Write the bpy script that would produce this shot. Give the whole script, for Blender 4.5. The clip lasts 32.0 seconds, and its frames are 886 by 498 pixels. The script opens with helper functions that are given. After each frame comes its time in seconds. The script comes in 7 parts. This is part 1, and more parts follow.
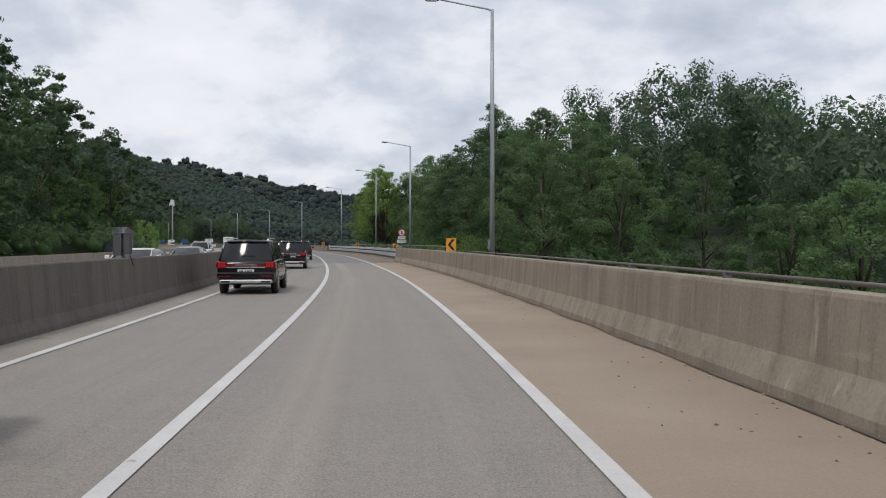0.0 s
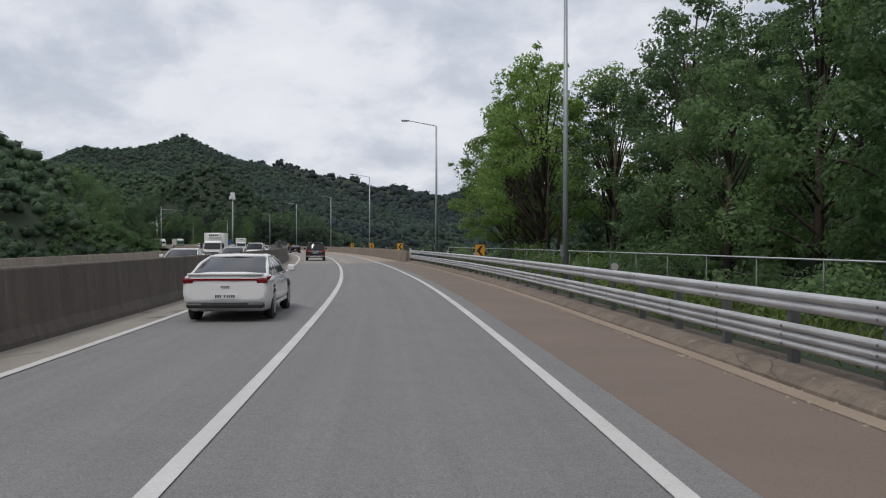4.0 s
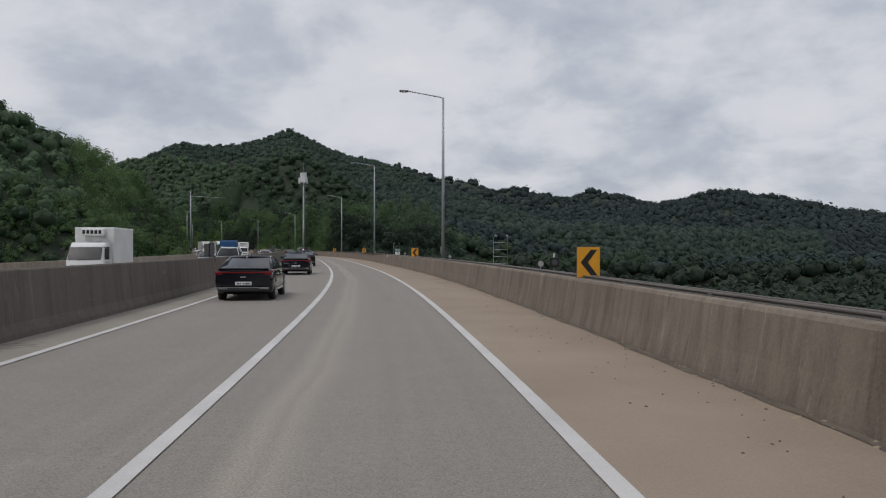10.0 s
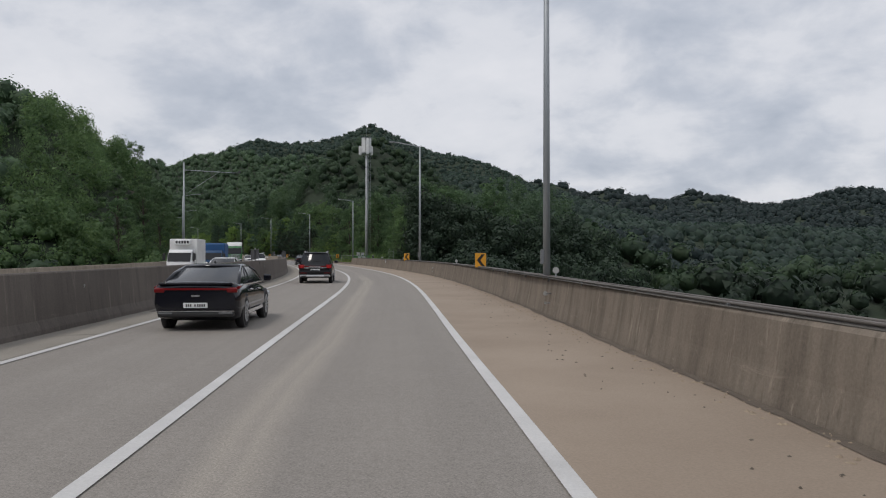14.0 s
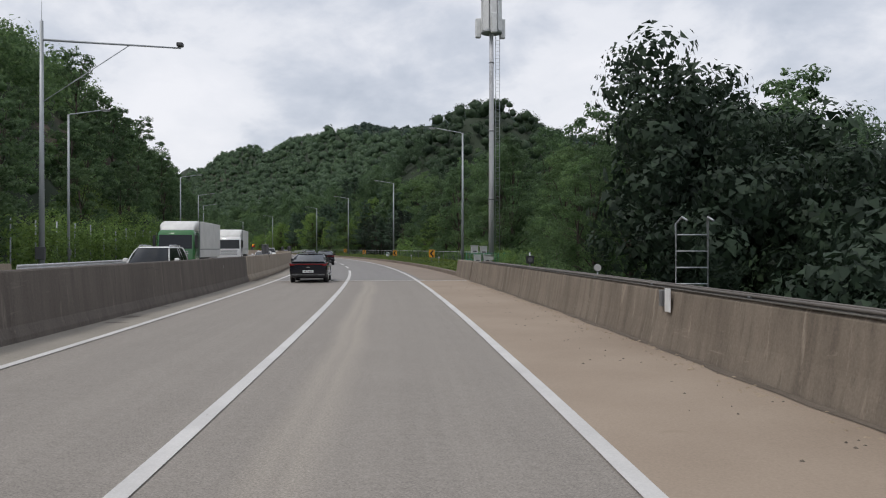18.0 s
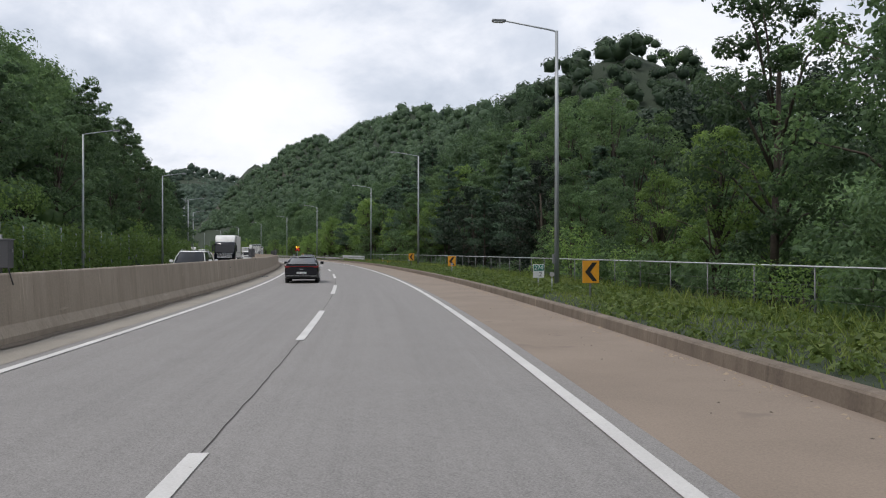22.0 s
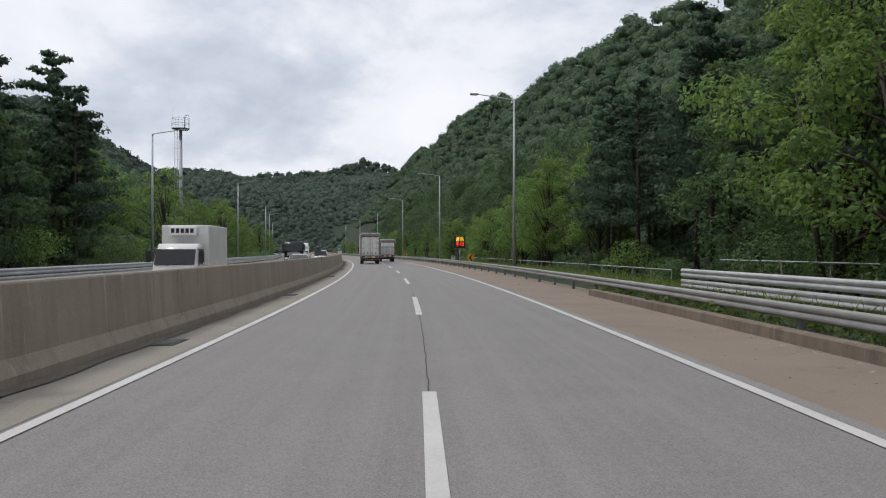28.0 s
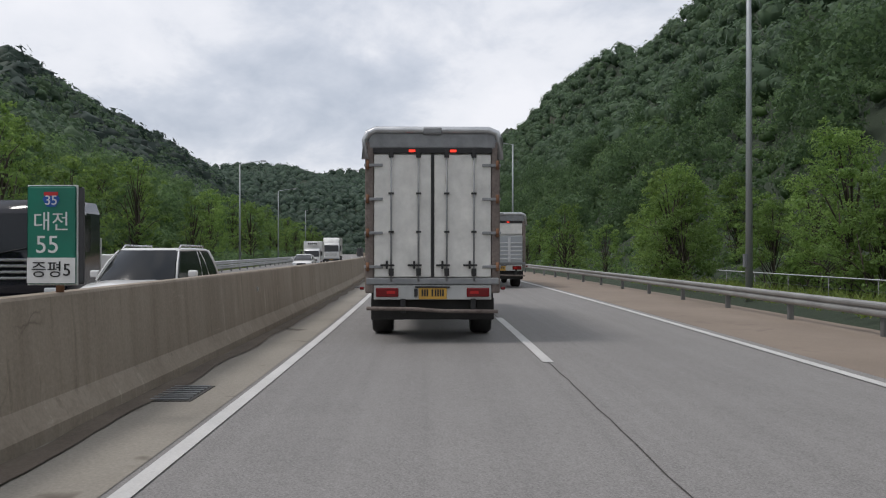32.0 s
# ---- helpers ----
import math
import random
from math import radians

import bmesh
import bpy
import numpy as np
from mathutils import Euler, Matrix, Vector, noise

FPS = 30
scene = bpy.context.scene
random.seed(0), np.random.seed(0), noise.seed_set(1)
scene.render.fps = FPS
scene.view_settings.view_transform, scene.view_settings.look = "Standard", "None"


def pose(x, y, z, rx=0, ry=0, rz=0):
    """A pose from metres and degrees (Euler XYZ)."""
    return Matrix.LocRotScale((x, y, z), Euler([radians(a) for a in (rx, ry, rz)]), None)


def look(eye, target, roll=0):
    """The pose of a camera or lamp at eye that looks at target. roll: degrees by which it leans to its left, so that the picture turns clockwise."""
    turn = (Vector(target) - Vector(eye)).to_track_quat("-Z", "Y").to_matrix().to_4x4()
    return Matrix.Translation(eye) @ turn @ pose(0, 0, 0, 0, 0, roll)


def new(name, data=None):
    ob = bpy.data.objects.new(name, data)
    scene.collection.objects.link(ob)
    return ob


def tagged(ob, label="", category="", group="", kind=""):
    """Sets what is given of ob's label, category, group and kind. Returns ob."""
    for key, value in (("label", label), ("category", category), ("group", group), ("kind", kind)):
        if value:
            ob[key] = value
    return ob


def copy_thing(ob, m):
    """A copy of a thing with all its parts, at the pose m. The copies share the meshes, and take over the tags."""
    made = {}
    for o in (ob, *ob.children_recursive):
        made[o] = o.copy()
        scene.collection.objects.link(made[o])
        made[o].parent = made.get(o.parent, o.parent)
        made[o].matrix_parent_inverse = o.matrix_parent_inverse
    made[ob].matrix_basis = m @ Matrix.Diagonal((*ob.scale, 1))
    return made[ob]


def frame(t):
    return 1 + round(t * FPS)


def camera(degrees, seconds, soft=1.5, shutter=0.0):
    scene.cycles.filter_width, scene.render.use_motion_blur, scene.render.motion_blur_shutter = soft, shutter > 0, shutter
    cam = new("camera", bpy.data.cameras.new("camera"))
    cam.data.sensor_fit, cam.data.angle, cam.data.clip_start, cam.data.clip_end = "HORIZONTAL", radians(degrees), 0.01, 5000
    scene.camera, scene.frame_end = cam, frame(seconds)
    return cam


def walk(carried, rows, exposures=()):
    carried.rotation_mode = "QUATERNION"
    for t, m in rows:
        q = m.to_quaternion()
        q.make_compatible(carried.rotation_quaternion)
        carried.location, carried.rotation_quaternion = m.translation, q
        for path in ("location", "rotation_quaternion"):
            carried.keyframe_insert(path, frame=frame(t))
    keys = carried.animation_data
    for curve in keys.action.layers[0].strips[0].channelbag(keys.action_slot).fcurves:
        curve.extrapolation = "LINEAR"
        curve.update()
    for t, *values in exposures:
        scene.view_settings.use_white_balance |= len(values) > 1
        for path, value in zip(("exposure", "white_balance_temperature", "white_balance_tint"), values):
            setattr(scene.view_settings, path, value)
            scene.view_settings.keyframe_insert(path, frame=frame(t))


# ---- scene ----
# ---------------------------------------------------------------- camera
EYE = 1.70
PATH = [
    (0.0, -0.17, 0.03, 89.53, 5.81),
    (0.5, -2.01, 10.11, 89.46, 6.59),
    (1.0, -4.02, 20.06, 89.44, 7.54),
    (1.5, -6.16, 29.87, 89.48, 8.47),
    (2.0, -8.45, 39.56, 89.67, 9.57),
    (2.5, -10.88, 49.14, 89.64, 10.44),
    (3.0, -13.42, 58.67, 89.65, 11.33),
    (3.5, -15.97, 68.16, 89.54, 12.10),
    (4.0, -18.55, 77.65, 89.61, 12.39),
    (4.5, -21.22, 87.12, 89.65, 13.07),
    (5.0, -24.04, 96.59, 89.66, 13.80),
    (5.5, -27.06, 106.03, 89.66, 14.58),
    (6.0, -30.32, 115.44, 89.66, 15.37),
    (6.5, -33.70, 124.83, 89.60, 16.27),
    (7.0, -37.14, 134.19, 89.66, 17.09),
    (7.5, -40.66, 143.52, 89.51, 18.16),
    (8.0, -44.29, 152.80, 89.74, 18.72),
    (8.5, -48.03, 162.01, 89.82, 19.31),
    (9.0, -51.84, 171.13, 89.90, 19.84),
    (9.5, -55.72, 180.15, 89.92, 20.33),
    (10.0, -59.71, 189.08, 89.96, 20.88),
    (10.5, -63.85, 198.01, 89.96, 21.58),
    (11.0, -68.15, 206.98, 89.96, 22.38),
    (11.5, -72.67, 216.02, 90.06, 22.98),
    (12.0, -77.39, 225.09, 90.06, 23.58),
    (12.5, -82.23, 234.15, 90.19, 24.07),
    (13.0, -87.17, 243.20, 90.25, 24.70),
    (13.5, -92.25, 252.15, 90.25, 25.71),
    (14.0, -97.39, 261.06, 90.34, 27.12),
    (14.5, -102.46, 269.96, 90.31, 28.00),
    (15.0, -107.53, 278.74, 90.22, 28.83),
    (15.5, -112.70, 287.40, 90.14, 29.83),
    (16.0, -117.98, 295.87, 90.06, 30.92),
    (16.5, -123.51, 304.13, 90.02, 32.07),
    (17.0, -129.27, 312.17, 90.03, 33.16),
    (17.5, -135.17, 320.04, 89.90, 34.21),
    (18.0, -141.25, 327.82, 89.96, 35.41),
    (18.5, -147.48, 335.51, 90.08, 36.39),
    (19.0, -153.86, 343.22, 90.05, 37.26),
    (19.5, -160.39, 350.96, 90.11, 37.89),
    (20.0, -167.11, 358.75, 90.07, 38.43),
    (20.5, -173.99, 366.55, 90.24, 38.76),
    (21.0, -181.10, 374.32, 90.23, 39.26),
    (21.5, -188.42, 382.05, 90.23, 40.09),
    (22.0, -196.02, 389.71, 90.24, 41.14),
    (22.5, -203.84, 397.29, 90.26, 41.96),
    (23.0, -211.82, 404.84, 90.15, 43.04),
    (23.5, -219.98, 412.32, 90.13, 44.00),
    (24.0, -228.32, 419.77, 90.10, 44.86),
    (24.5, -236.83, 427.11, 90.23, 45.70),
    (25.0, -245.53, 434.30, 90.20, 46.98),
    (25.5, -254.39, 441.33, 90.16, 48.41),
    (26.0, -263.34, 448.24, 90.17, 49.83),
    (26.5, -272.36, 454.97, 90.17, 51.02),
    (27.0, -281.39, 461.55, 90.15, 51.98),
    (27.5, -290.48, 467.92, 90.12, 52.81),
    (28.0, -299.61, 474.09, 90.14, 53.79),
    (28.5, -308.80, 480.10, 90.28, 54.59),
    (29.0, -318.06, 485.97, 90.45, 55.45),
    (29.5, -327.41, 491.70, 90.53, 56.29),
    (30.0, -336.80, 497.35, 90.65, 56.97),
    (30.5, -346.20, 502.90, 90.72, 57.63),
    (31.0, -355.58, 508.37, 90.65, 58.24),
    (31.5, -364.94, 513.80, 90.47, 58.62),
    (32.0, -374.30, 519.19, 90.18, 59.36),
]
cam = camera(58.5, 32.0, soft=1.15)
walk(cam, [(t, pose(x, y, EYE, rx, 0, rz)) for t, x, y, rx, rz in PATH],
     [(0.0, 0.08, 6500, 12), (2.0, 0.2, 6500, 12), (3.0, -0.05, 6500, 12), (6.0, 0.02, 6500, 12), (8.0, -0.25, 6500, 12), (9.0, -0.33, 6500, 12), (14.0, -0.18, 6500, 12), (17.0, -0.05, 6500, 12), (19.0, 0.15, 6500, 12), (21.0, 0.25, 6500, 12), (25.0, 0.34, 6500, 12), (28.0, 0.15, 6500, 12), (32.0, 0.08, 6500, 12)])

# ---------------------------------------------------------------- sky and sun
SUN_EL, SUN_AZ = radians(58), radians(200)
world = bpy.data.worlds.new("overcast_sky")
scene.world = world
world.use_nodes = True
wn, wl = world.node_tree.nodes, world.node_tree.links
wn.clear()


def wnode(kind, **values):
    n = wn.new(kind)
    for k, v in values.items():
        n.inputs[k].default_value = v
    return n


sky = wn.new("ShaderNodeTexSky")
sky.sky_type = "NISHITA"
sky.sun_disc = False
sky.sun_elevation, sky.sun_rotation = SUN_EL, SUN_AZ
sky.air_density, sky.dust_density = 1.2, 2.5
coord = wn.new("ShaderNodeTexCoord")
sep = wn.new("ShaderNodeSeparateXYZ")
wl.new(coord.outputs["Generated"], sep.inputs[0])
# the cloud deck: directions laid onto a flat layer overhead
lift = wn.new("ShaderNodeMath")
lift.operation = "MAXIMUM"
lift.inputs[1].default_value = 0.0
wl.new(sep.outputs["Z"], lift.inputs[0])
deck = wn.new("ShaderNodeMath")
deck.operation = "ADD"
deck.inputs[1].default_value = 0.42
wl.new(lift.outputs[0], deck.inputs[0])
flat = wn.new("ShaderNodeCombineXYZ")
for axis in ("X", "Y"):
    d = wn.new("ShaderNodeMath")
    d.operation = "DIVIDE"
    wl.new(sep.outputs[axis], d.inputs[0])
    wl.new(deck.outputs[0], d.inputs[1])
    wl.new(d.outputs[0], flat.inputs[axis])
big = wnode("ShaderNodeTexNoise", Scale=1.7, Detail=6.0, Roughness=0.52, Distortion=0.15)
fine = wnode("ShaderNodeTexNoise", Scale=4.6, Detail=9.0, Roughness=0.58, Distortion=0.2)
for n in (big, fine):
    wl.new(flat.outputs[0], n.inputs["Vector"])
both = wn.new("ShaderNodeMix")
both.data_type = "FLOAT"
both.inputs[0].default_value = 0.38
wl.new(big.outputs[0], both.inputs[2])
wl.new(fine.outputs[0], both.inputs[3])
tone = wn.new("ShaderNodeValToRGB")
e = tone.color_ramp.elements
e[0].position, e[0].color = 0.36, (0.46, 0.52, 0.61, 1)
e[1].position, e[1].color = 0.64, (0.90, 0.92, 0.96, 1)
mid = e.new(0.46)
mid.color = (0.62, 0.67, 0.75, 1)
mid = e.new(0.54)
mid.color = (0.82, 0.85, 0.90, 1)
wl.new(both.outputs[0], tone.inputs[0])
cloud = wnode("ShaderNodeBackground", Strength=0.97)
wl.new(tone.outputs[0], cloud.inputs["Color"])
blue = wnode("ShaderNodeBackground", Strength=0.10)
wl.new(sky.outputs[0], blue.inputs["Color"])
cover = wnode("ShaderNodeMixShader", Fac=0.93)
wl.new(blue.outputs[0], cover.inputs[1])
wl.new(cloud.outputs[0], cover.inputs[2])
wout = wn.new("ShaderNodeOutputWorld")
wl.new(cover.outputs[0], wout.inputs[0])

sun = new("sun", bpy.data.lights.new("sun", "SUN"))
sun.data.energy, sun.data.angle, sun.data.color = 1.3, radians(14), (1.0, 0.96, 0.90)
sun.matrix_world = look((-math.sin(SUN_AZ) * -100, math.cos(SUN_AZ) * 100, math.tan(SUN_EL) * 100), (0, 0, 0))

# ---------------------------------------------------------------- the road's line
# heading (degrees to the left of +y) of the lane divider, every 20 m
HEADS = [9.93, 11.88, 13.72, 14.75, 15.36, 17.39, 19.99, 21.19, 22.01, 23.45, 24.93, 26.2, 27.99, 29.31, 29.71, 30.5, 32.4, 35.06,
         37.68, 39.35, 40.78, 43.05, 45.61, 47.52, 48.89, 50.01, 50.9, 51.89, 53.47, 55.32, 56.66, 57.78, 58.95, 60.07, 61.18]
KS = np.r_[-300, np.arange(len(HEADS)) * 20.0, 740, 820, 900, 1500]
KH = np.radians(np.r_[2.0, HEADS, 63.4, 65.2, 66.2, 67.5])
S0, S1 = -140, 1200
GS = np.arange(S0, S1 + 1, 1.0)
GA = np.interp(GS, KS, KH)
am = (GA[1:] + GA[:-1]) / 2
GX = np.r_[0, np.cumsum(-np.sin(am))]
GY = np.r_[0, np.cumsum(np.cos(am))]
GX += -1.80 - GX[-S0]
GY += -0.32 - GY[-S0]
# small sideways corrections of the line, every 20 m from s = 0
DRIFT = [-0.29, -0.11, 0.07, 0.05, -0.12, -0.16, 0.01, 0.19, 0.25, 0.3, 0.35, 0.34, 0.32, 0.26, 0.0, -0.34, -0.14, -0.04, -0.32, -0.53, -0.59, -0.55, -0.36, -0.01, 0.3, 0.41, 0.38, 0.31, 0.25, 0.19, 0.15, 0.12, 0.04, 0.04, 0.2, 0.32, 0.32, 0.25, 0.16, 0.08]
side = np.interp(GS, np.arange(len(DRIFT)) * 20.0, DRIFT)
side = np.convolve(np.pad(side, 10, mode="edge"), np.ones(21) / 21, "valid")
GX, GY = GX + side * np.cos(GA), GY + side * np.sin(GA)
GA = np.arctan2(-np.gradient(GX), np.gradient(GY))


def xy(s, u):
    """World x, y of the place s metres along the divider and u metres to its right."""
    s = np.asarray(s, float)
    a, x, y = np.interp(s, GS, GA), np.interp(s, GS, GX), np.interp(s, GS, GY)
    return x + u * np.cos(a), y + u * np.sin(a)


def heading(s):
    return float(np.degrees(np.interp(s, GS, GA)))


def at(s, u, z=0.0, turn=0.0):
    """Pose with +y along the road and +x to its right."""
    x, y = xy(s, u)
    return pose(float(x), float(y), z, 0, 0, heading(s) + turn)


def su(x, y):
    """The road's own coordinates of many points."""
    x, y = np.ravel(x), np.ravel(y)
    idx = np.empty(len(x), int)
    for k in range(0, len(x), 4000):
        d = (x[k:k + 4000, None] - GX[None, ::4]) ** 2 + (y[k:k + 4000, None] - GY[None, ::4]) ** 2
        idx[k:k + 4000] = d.argmin(1) * 4
    a = GA[idx]
    dx, dy = x - GX[idx], y - GY[idx]
    return GS[idx] - np.sin(a) * dx + np.cos(a) * dy, np.cos(a) * dx + np.sin(a) * dy


def smooth(a, b, v):
    t = np.clip((np.asarray(v, float) - a) / (b - a), 0, 1)
    return t * t * (3 - 2 * t)


# lateral places of the lines and edges
def u_right(s):
    return np.interp(s, [0, 290, 345, 395, 430, 470, 560, 700], [3.6, 3.6, 3.66, 3.66, 3.66, 3.75, 3.95, 3.95])


def u_left(s):
    return np.interp(s, [0, 60, 130, 190, 290, 350, 450, 700], [-3.3, -3.3, -3.4, -3.6, -3.75, -3.65, -3.85, -3.95])


def u_median(s):
    return np.interp(s, [0, 130, 190, 290, 390, 420, 480, 560, 700], [-4.3, -4.45, -4.75, -5.0, -4.8, -5.2, -5.3, -5.15, -5.2])

# ---------------------------------------------------------------- materials
def material(name, build):
    m = bpy.data.materials.new(name)
    m.use_nodes = True
    nt = m.node_tree
    nt.nodes.clear()
    out = nt.nodes.new("ShaderNodeOutputMaterial")

    def node(kind, links=None, **values):
        n = nt.nodes.new(kind)
        for k, v in values.items():
            k = k.replace("_", " ")
            n.inputs[k].default_value = v
        for k, v in (links or {}).items():
            nt.links.new(v, n.inputs[k])
        return n

    nt.links.new(build(node, nt), out.inputs["Surface"])
    return m


def ramp(node, fac, stops):
    r = node("ShaderNodeValToRGB", {"Fac": fac})
    el = r.color_ramp.elements
    el[0].position, el[0].color = stops[0][0], (*stops[0][1], 1)
    el[1].position, el[1].color = stops[-1][0], (*stops[-1][1], 1)
    for p, c in stops[1:-1]:
        el.new(p).color = (*c, 1)
    return r.outputs["Color"]


def place(node):
    return node("ShaderNodeNewGeometry").outputs["Position"]


def stretched(node, vec, scale):
    return node("ShaderNodeMapping", {"Vector": vec}, Scale=scale).outputs[0]


def noise_of(node, vec, scale, detail=5.0, rough=0.55, distort=0.0):
    return node("ShaderNodeTexNoise", {"Vector": vec}, Scale=scale, Detail=detail, Roughness=rough, Distortion=distort).outputs["Fac"]


def mix(node, nt, fac, a, b, blend="MIX"):
    n = node("ShaderNodeMix")
    n.data_type, n.blend_type = "RGBA", blend
    for sock, v in ((n.inputs[0], fac), (n.inputs[6], a), (n.inputs[7], b)):
        if isinstance(v, bpy.types.NodeSocket):
            nt.links.new(v, sock)
        elif isinstance(v, (int, float)):
            sock.default_value = v
        else:
            sock.default_value = (*v, 1)
    return n.outputs[2]


def surface(node, colour, rough, bump=None, strength=0.2, distance=0.01, metal=0.0, spec=0.5):
    links = {}
    vals = {"Metallic": metal}
    if isinstance(colour, bpy.types.NodeSocket):
        links["Base Color"] = colour
    else:
        vals["Base Color"] = (*colour, 1)
    if isinstance(rough, bpy.types.NodeSocket):
        links["Roughness"] = rough
    else:
        vals["Roughness"] = rough
    if bump is not None:
        links["Normal"] = node("ShaderNodeBump", {"Height": bump}, Strength=strength, Distance=distance).outputs[0]
    n = node("ShaderNodeBsdfPrincipled", links)
    for k, v in vals.items():
        n.inputs[k].default_value = v
    n.inputs["Specular IOR Level"].default_value = spec
    return n.outputs[0]


def grainy(name, dark, light, coarse, fine, rough=0.9, bump=0.3, distance=0.01, contrast=0.5, spots=None):
    def build(node, nt):
        p = place(node)
        a, b = noise_of(node, p, coarse, 4), noise_of(node, p, fine, 6, 0.7)
        base = ramp(node, a, [(0.32, dark), (0.68, light)])
        c = mix(node, nt, contrast, base, ramp(node, b, [(0.25, tuple(v * 0.55 for v in dark)), (0.75, tuple(min(1, v * 1.35) for v in light))]))
        if spots:
            s = noise_of(node, p, spots[0], 3, 0.6, 0.6)
            c = mix(node, nt, ramp(node, s, [(spots[1], (0, 0, 0)), (spots[1] + 0.08, (1, 1, 1))]), c, spots[2])
        return surface(node, c, rough, b, bump, distance)
    return material(name, build)


def paint(name, colour, rough=0.35, metal=0.0, dirt=0.12, scale=2.0):
    def build(node, nt):
        a = noise_of(node, place(node), scale, 6, 0.65)
        c = mix(node, nt, ramp(node, a, [(0.35, (0, 0, 0)), (0.8, (1, 1, 1))]), colour, tuple(v * (1 - 2.5 * dirt) + 0.1 * dirt for v in colour))
        return surface(node, c, rough, None, metal=metal)
    return material(name, build)


def road_surface(name, dark, light, track, streak, brush):
    """Driven surface: mottled aggregate, streaks along the way, worn wheel tracks and hairline cracks."""
    def build(node, nt):
        p = place(node)
        uv = node("ShaderNodeUVMap").outputs[0]
        along = noise_of(node, stretched(node, uv, (2.2, 0.02, 1)), 1.0, 4, 0.6)
        thin = noise_of(node, stretched(node, uv, (9.0, 0.05, 1)), 1.0, 5, 0.65)
        wide = noise_of(node, p, 0.11, 4)
        patch = noise_of(node, p, 0.9, 5, 0.65, 0.4)
        grain = noise_of(node, p, 46.0, 3, 0.85)
        pebble = noise_of(node, p, 11.0, 5, 0.8)
        base = ramp(node, wide, [(0.3, dark), (0.7, light)])
        base = mix(node, nt, streak, base, ramp(node, along, [(0.41, track), (0.59, light)]))
        base = mix(node, nt, 0.25, base, ramp(node, thin, [(0.3, tuple(v * 0.75 for v in dark)), (0.7, tuple(v * 1.12 for v in light))]))
        base = mix(node, nt, 0.34, base, ramp(node, patch, [(0.3, tuple(v * 0.7 for v in dark)), (0.7, tuple(v * 1.1 for v in light))]))
        if brush:
            ridge = noise_of(node, stretched(node, uv, (0.8, 26.0, 1)), 1.0, 2)
            base = mix(node, nt, 0.14, base, ramp(node, ridge, [(0.35, tuple(v * 0.5 for v in dark)), (0.65, tuple(v * 1.1 for v in light))]))
            # pale dusty streak left of the wheel track
            wob = node("ShaderNodeMath", {0: node("ShaderNodeSeparateXYZ", {"Vector": uv}).outputs["X"], 1: noise_of(node, stretched(node, uv, (0.0, 0.06, 1)), 1.0, 3)})
            wob.operation = "ADD"
            band = ramp(node, node("ShaderNodeMapRange", {"Value": wob.outputs[0]}, From_Min=1.15, From_Max=1.95).outputs[0], [(0.0, (0, 0, 0)), (0.30, (0.55, 0.55, 0.55)), (0.5, (0.3, 0.3, 0.3)), (0.62, (0.55, 0.55, 0.55)), (1.0, (0, 0, 0))])
            rare = ramp(node, noise_of(node, stretched(node, uv, (0.0, 0.012, 1)), 1.0, 2), [(0.36, (0.15, 0.15, 0.15)), (0.5, (1, 1, 1))])
        c = mix(node, nt, 0.55, base, ramp(node, grain, [(0.36, tuple(v * 0.35 for v in dark)), (0.72, tuple(min(1, v * 1.6) for v in light))]))
        c = mix(node, nt, 0.20, c, ramp(node, pebble, [(0.32, tuple(v * 0.45 for v in dark)), (0.70, tuple(min(1, v * 1.45) for v in light))]))
        if brush:
            c = mix(node, nt, mix(node, nt, 1.0, band, rare, "MULTIPLY"), c, ramp(node, grain, [(0.36, (0.24, 0.213, 0.178)), (0.72, (0.58, 0.52, 0.44))]))
        warp = mix(node, nt, 0.5, p, node("ShaderNodeTexNoise", {"Vector": p}, Scale=0.9, Detail=5.0).outputs["Color"])
        crack = node("ShaderNodeTexVoronoi", {"Vector": stretched(node, warp, (0.16, 0.10, 0.1))}, Scale=1.0, Randomness=1.0)
        crack.feature = "DISTANCE_TO_EDGE"
        hair = ramp(node, crack.outputs["Distance"], [(0.0, (0.22, 0.22, 0.22)), (0.0010, (0, 0, 0))])
        some = ramp(node, noise_of(node, p, 0.05, 3), [(0.5, (0, 0, 0)), (0.58, (1, 1, 1))])
        if brush:
            c = mix(node, nt, mix(node, nt, 1.0, hair, some, "MULTIPLY"), c, tuple(v * 0.45 for v in dark))
        return surface(node, c, 0.82, grain, 0.3, 0.004, spec=0.35)
    return material(name, build)


CONCRETE_ROAD = road_surface("worn_concrete_pavement", (0.226, 0.205, 0.181), (0.306, 0.278, 0.246), (0.163, 0.149, 0.135), 0.72, True)
ASPHALT = road_surface("grey_asphalt", (0.205, 0.196, 0.190), (0.280, 0.268, 0.258), (0.148, 0.142, 0.139), 0.74, False)
ASPHALT_SOUTH = road_surface("dark_grey_asphalt", (0.176, 0.170, 0.168), (0.238, 0.231, 0.228), (0.122, 0.119, 0.118), 0.74, False)
DUST_SHOULDER = grainy("dusty_concrete_shoulder", (0.255, 0.198, 0.148), (0.335, 0.268, 0.205), 0.35, 40.0, 0.95, 0.25, 0.004, 0.3, (0.9, 0.70, (0.20, 0.15, 0.10)))
BROWN_SHOULDER = grainy("brown_paved_shoulder", (0.188, 0.150, 0.119), (0.268, 0.214, 0.170), 0.45, 46.0, 0.9, 0.3, 0.004, 0.4, (0.8, 0.64, (0.19, 0.15, 0.122)))
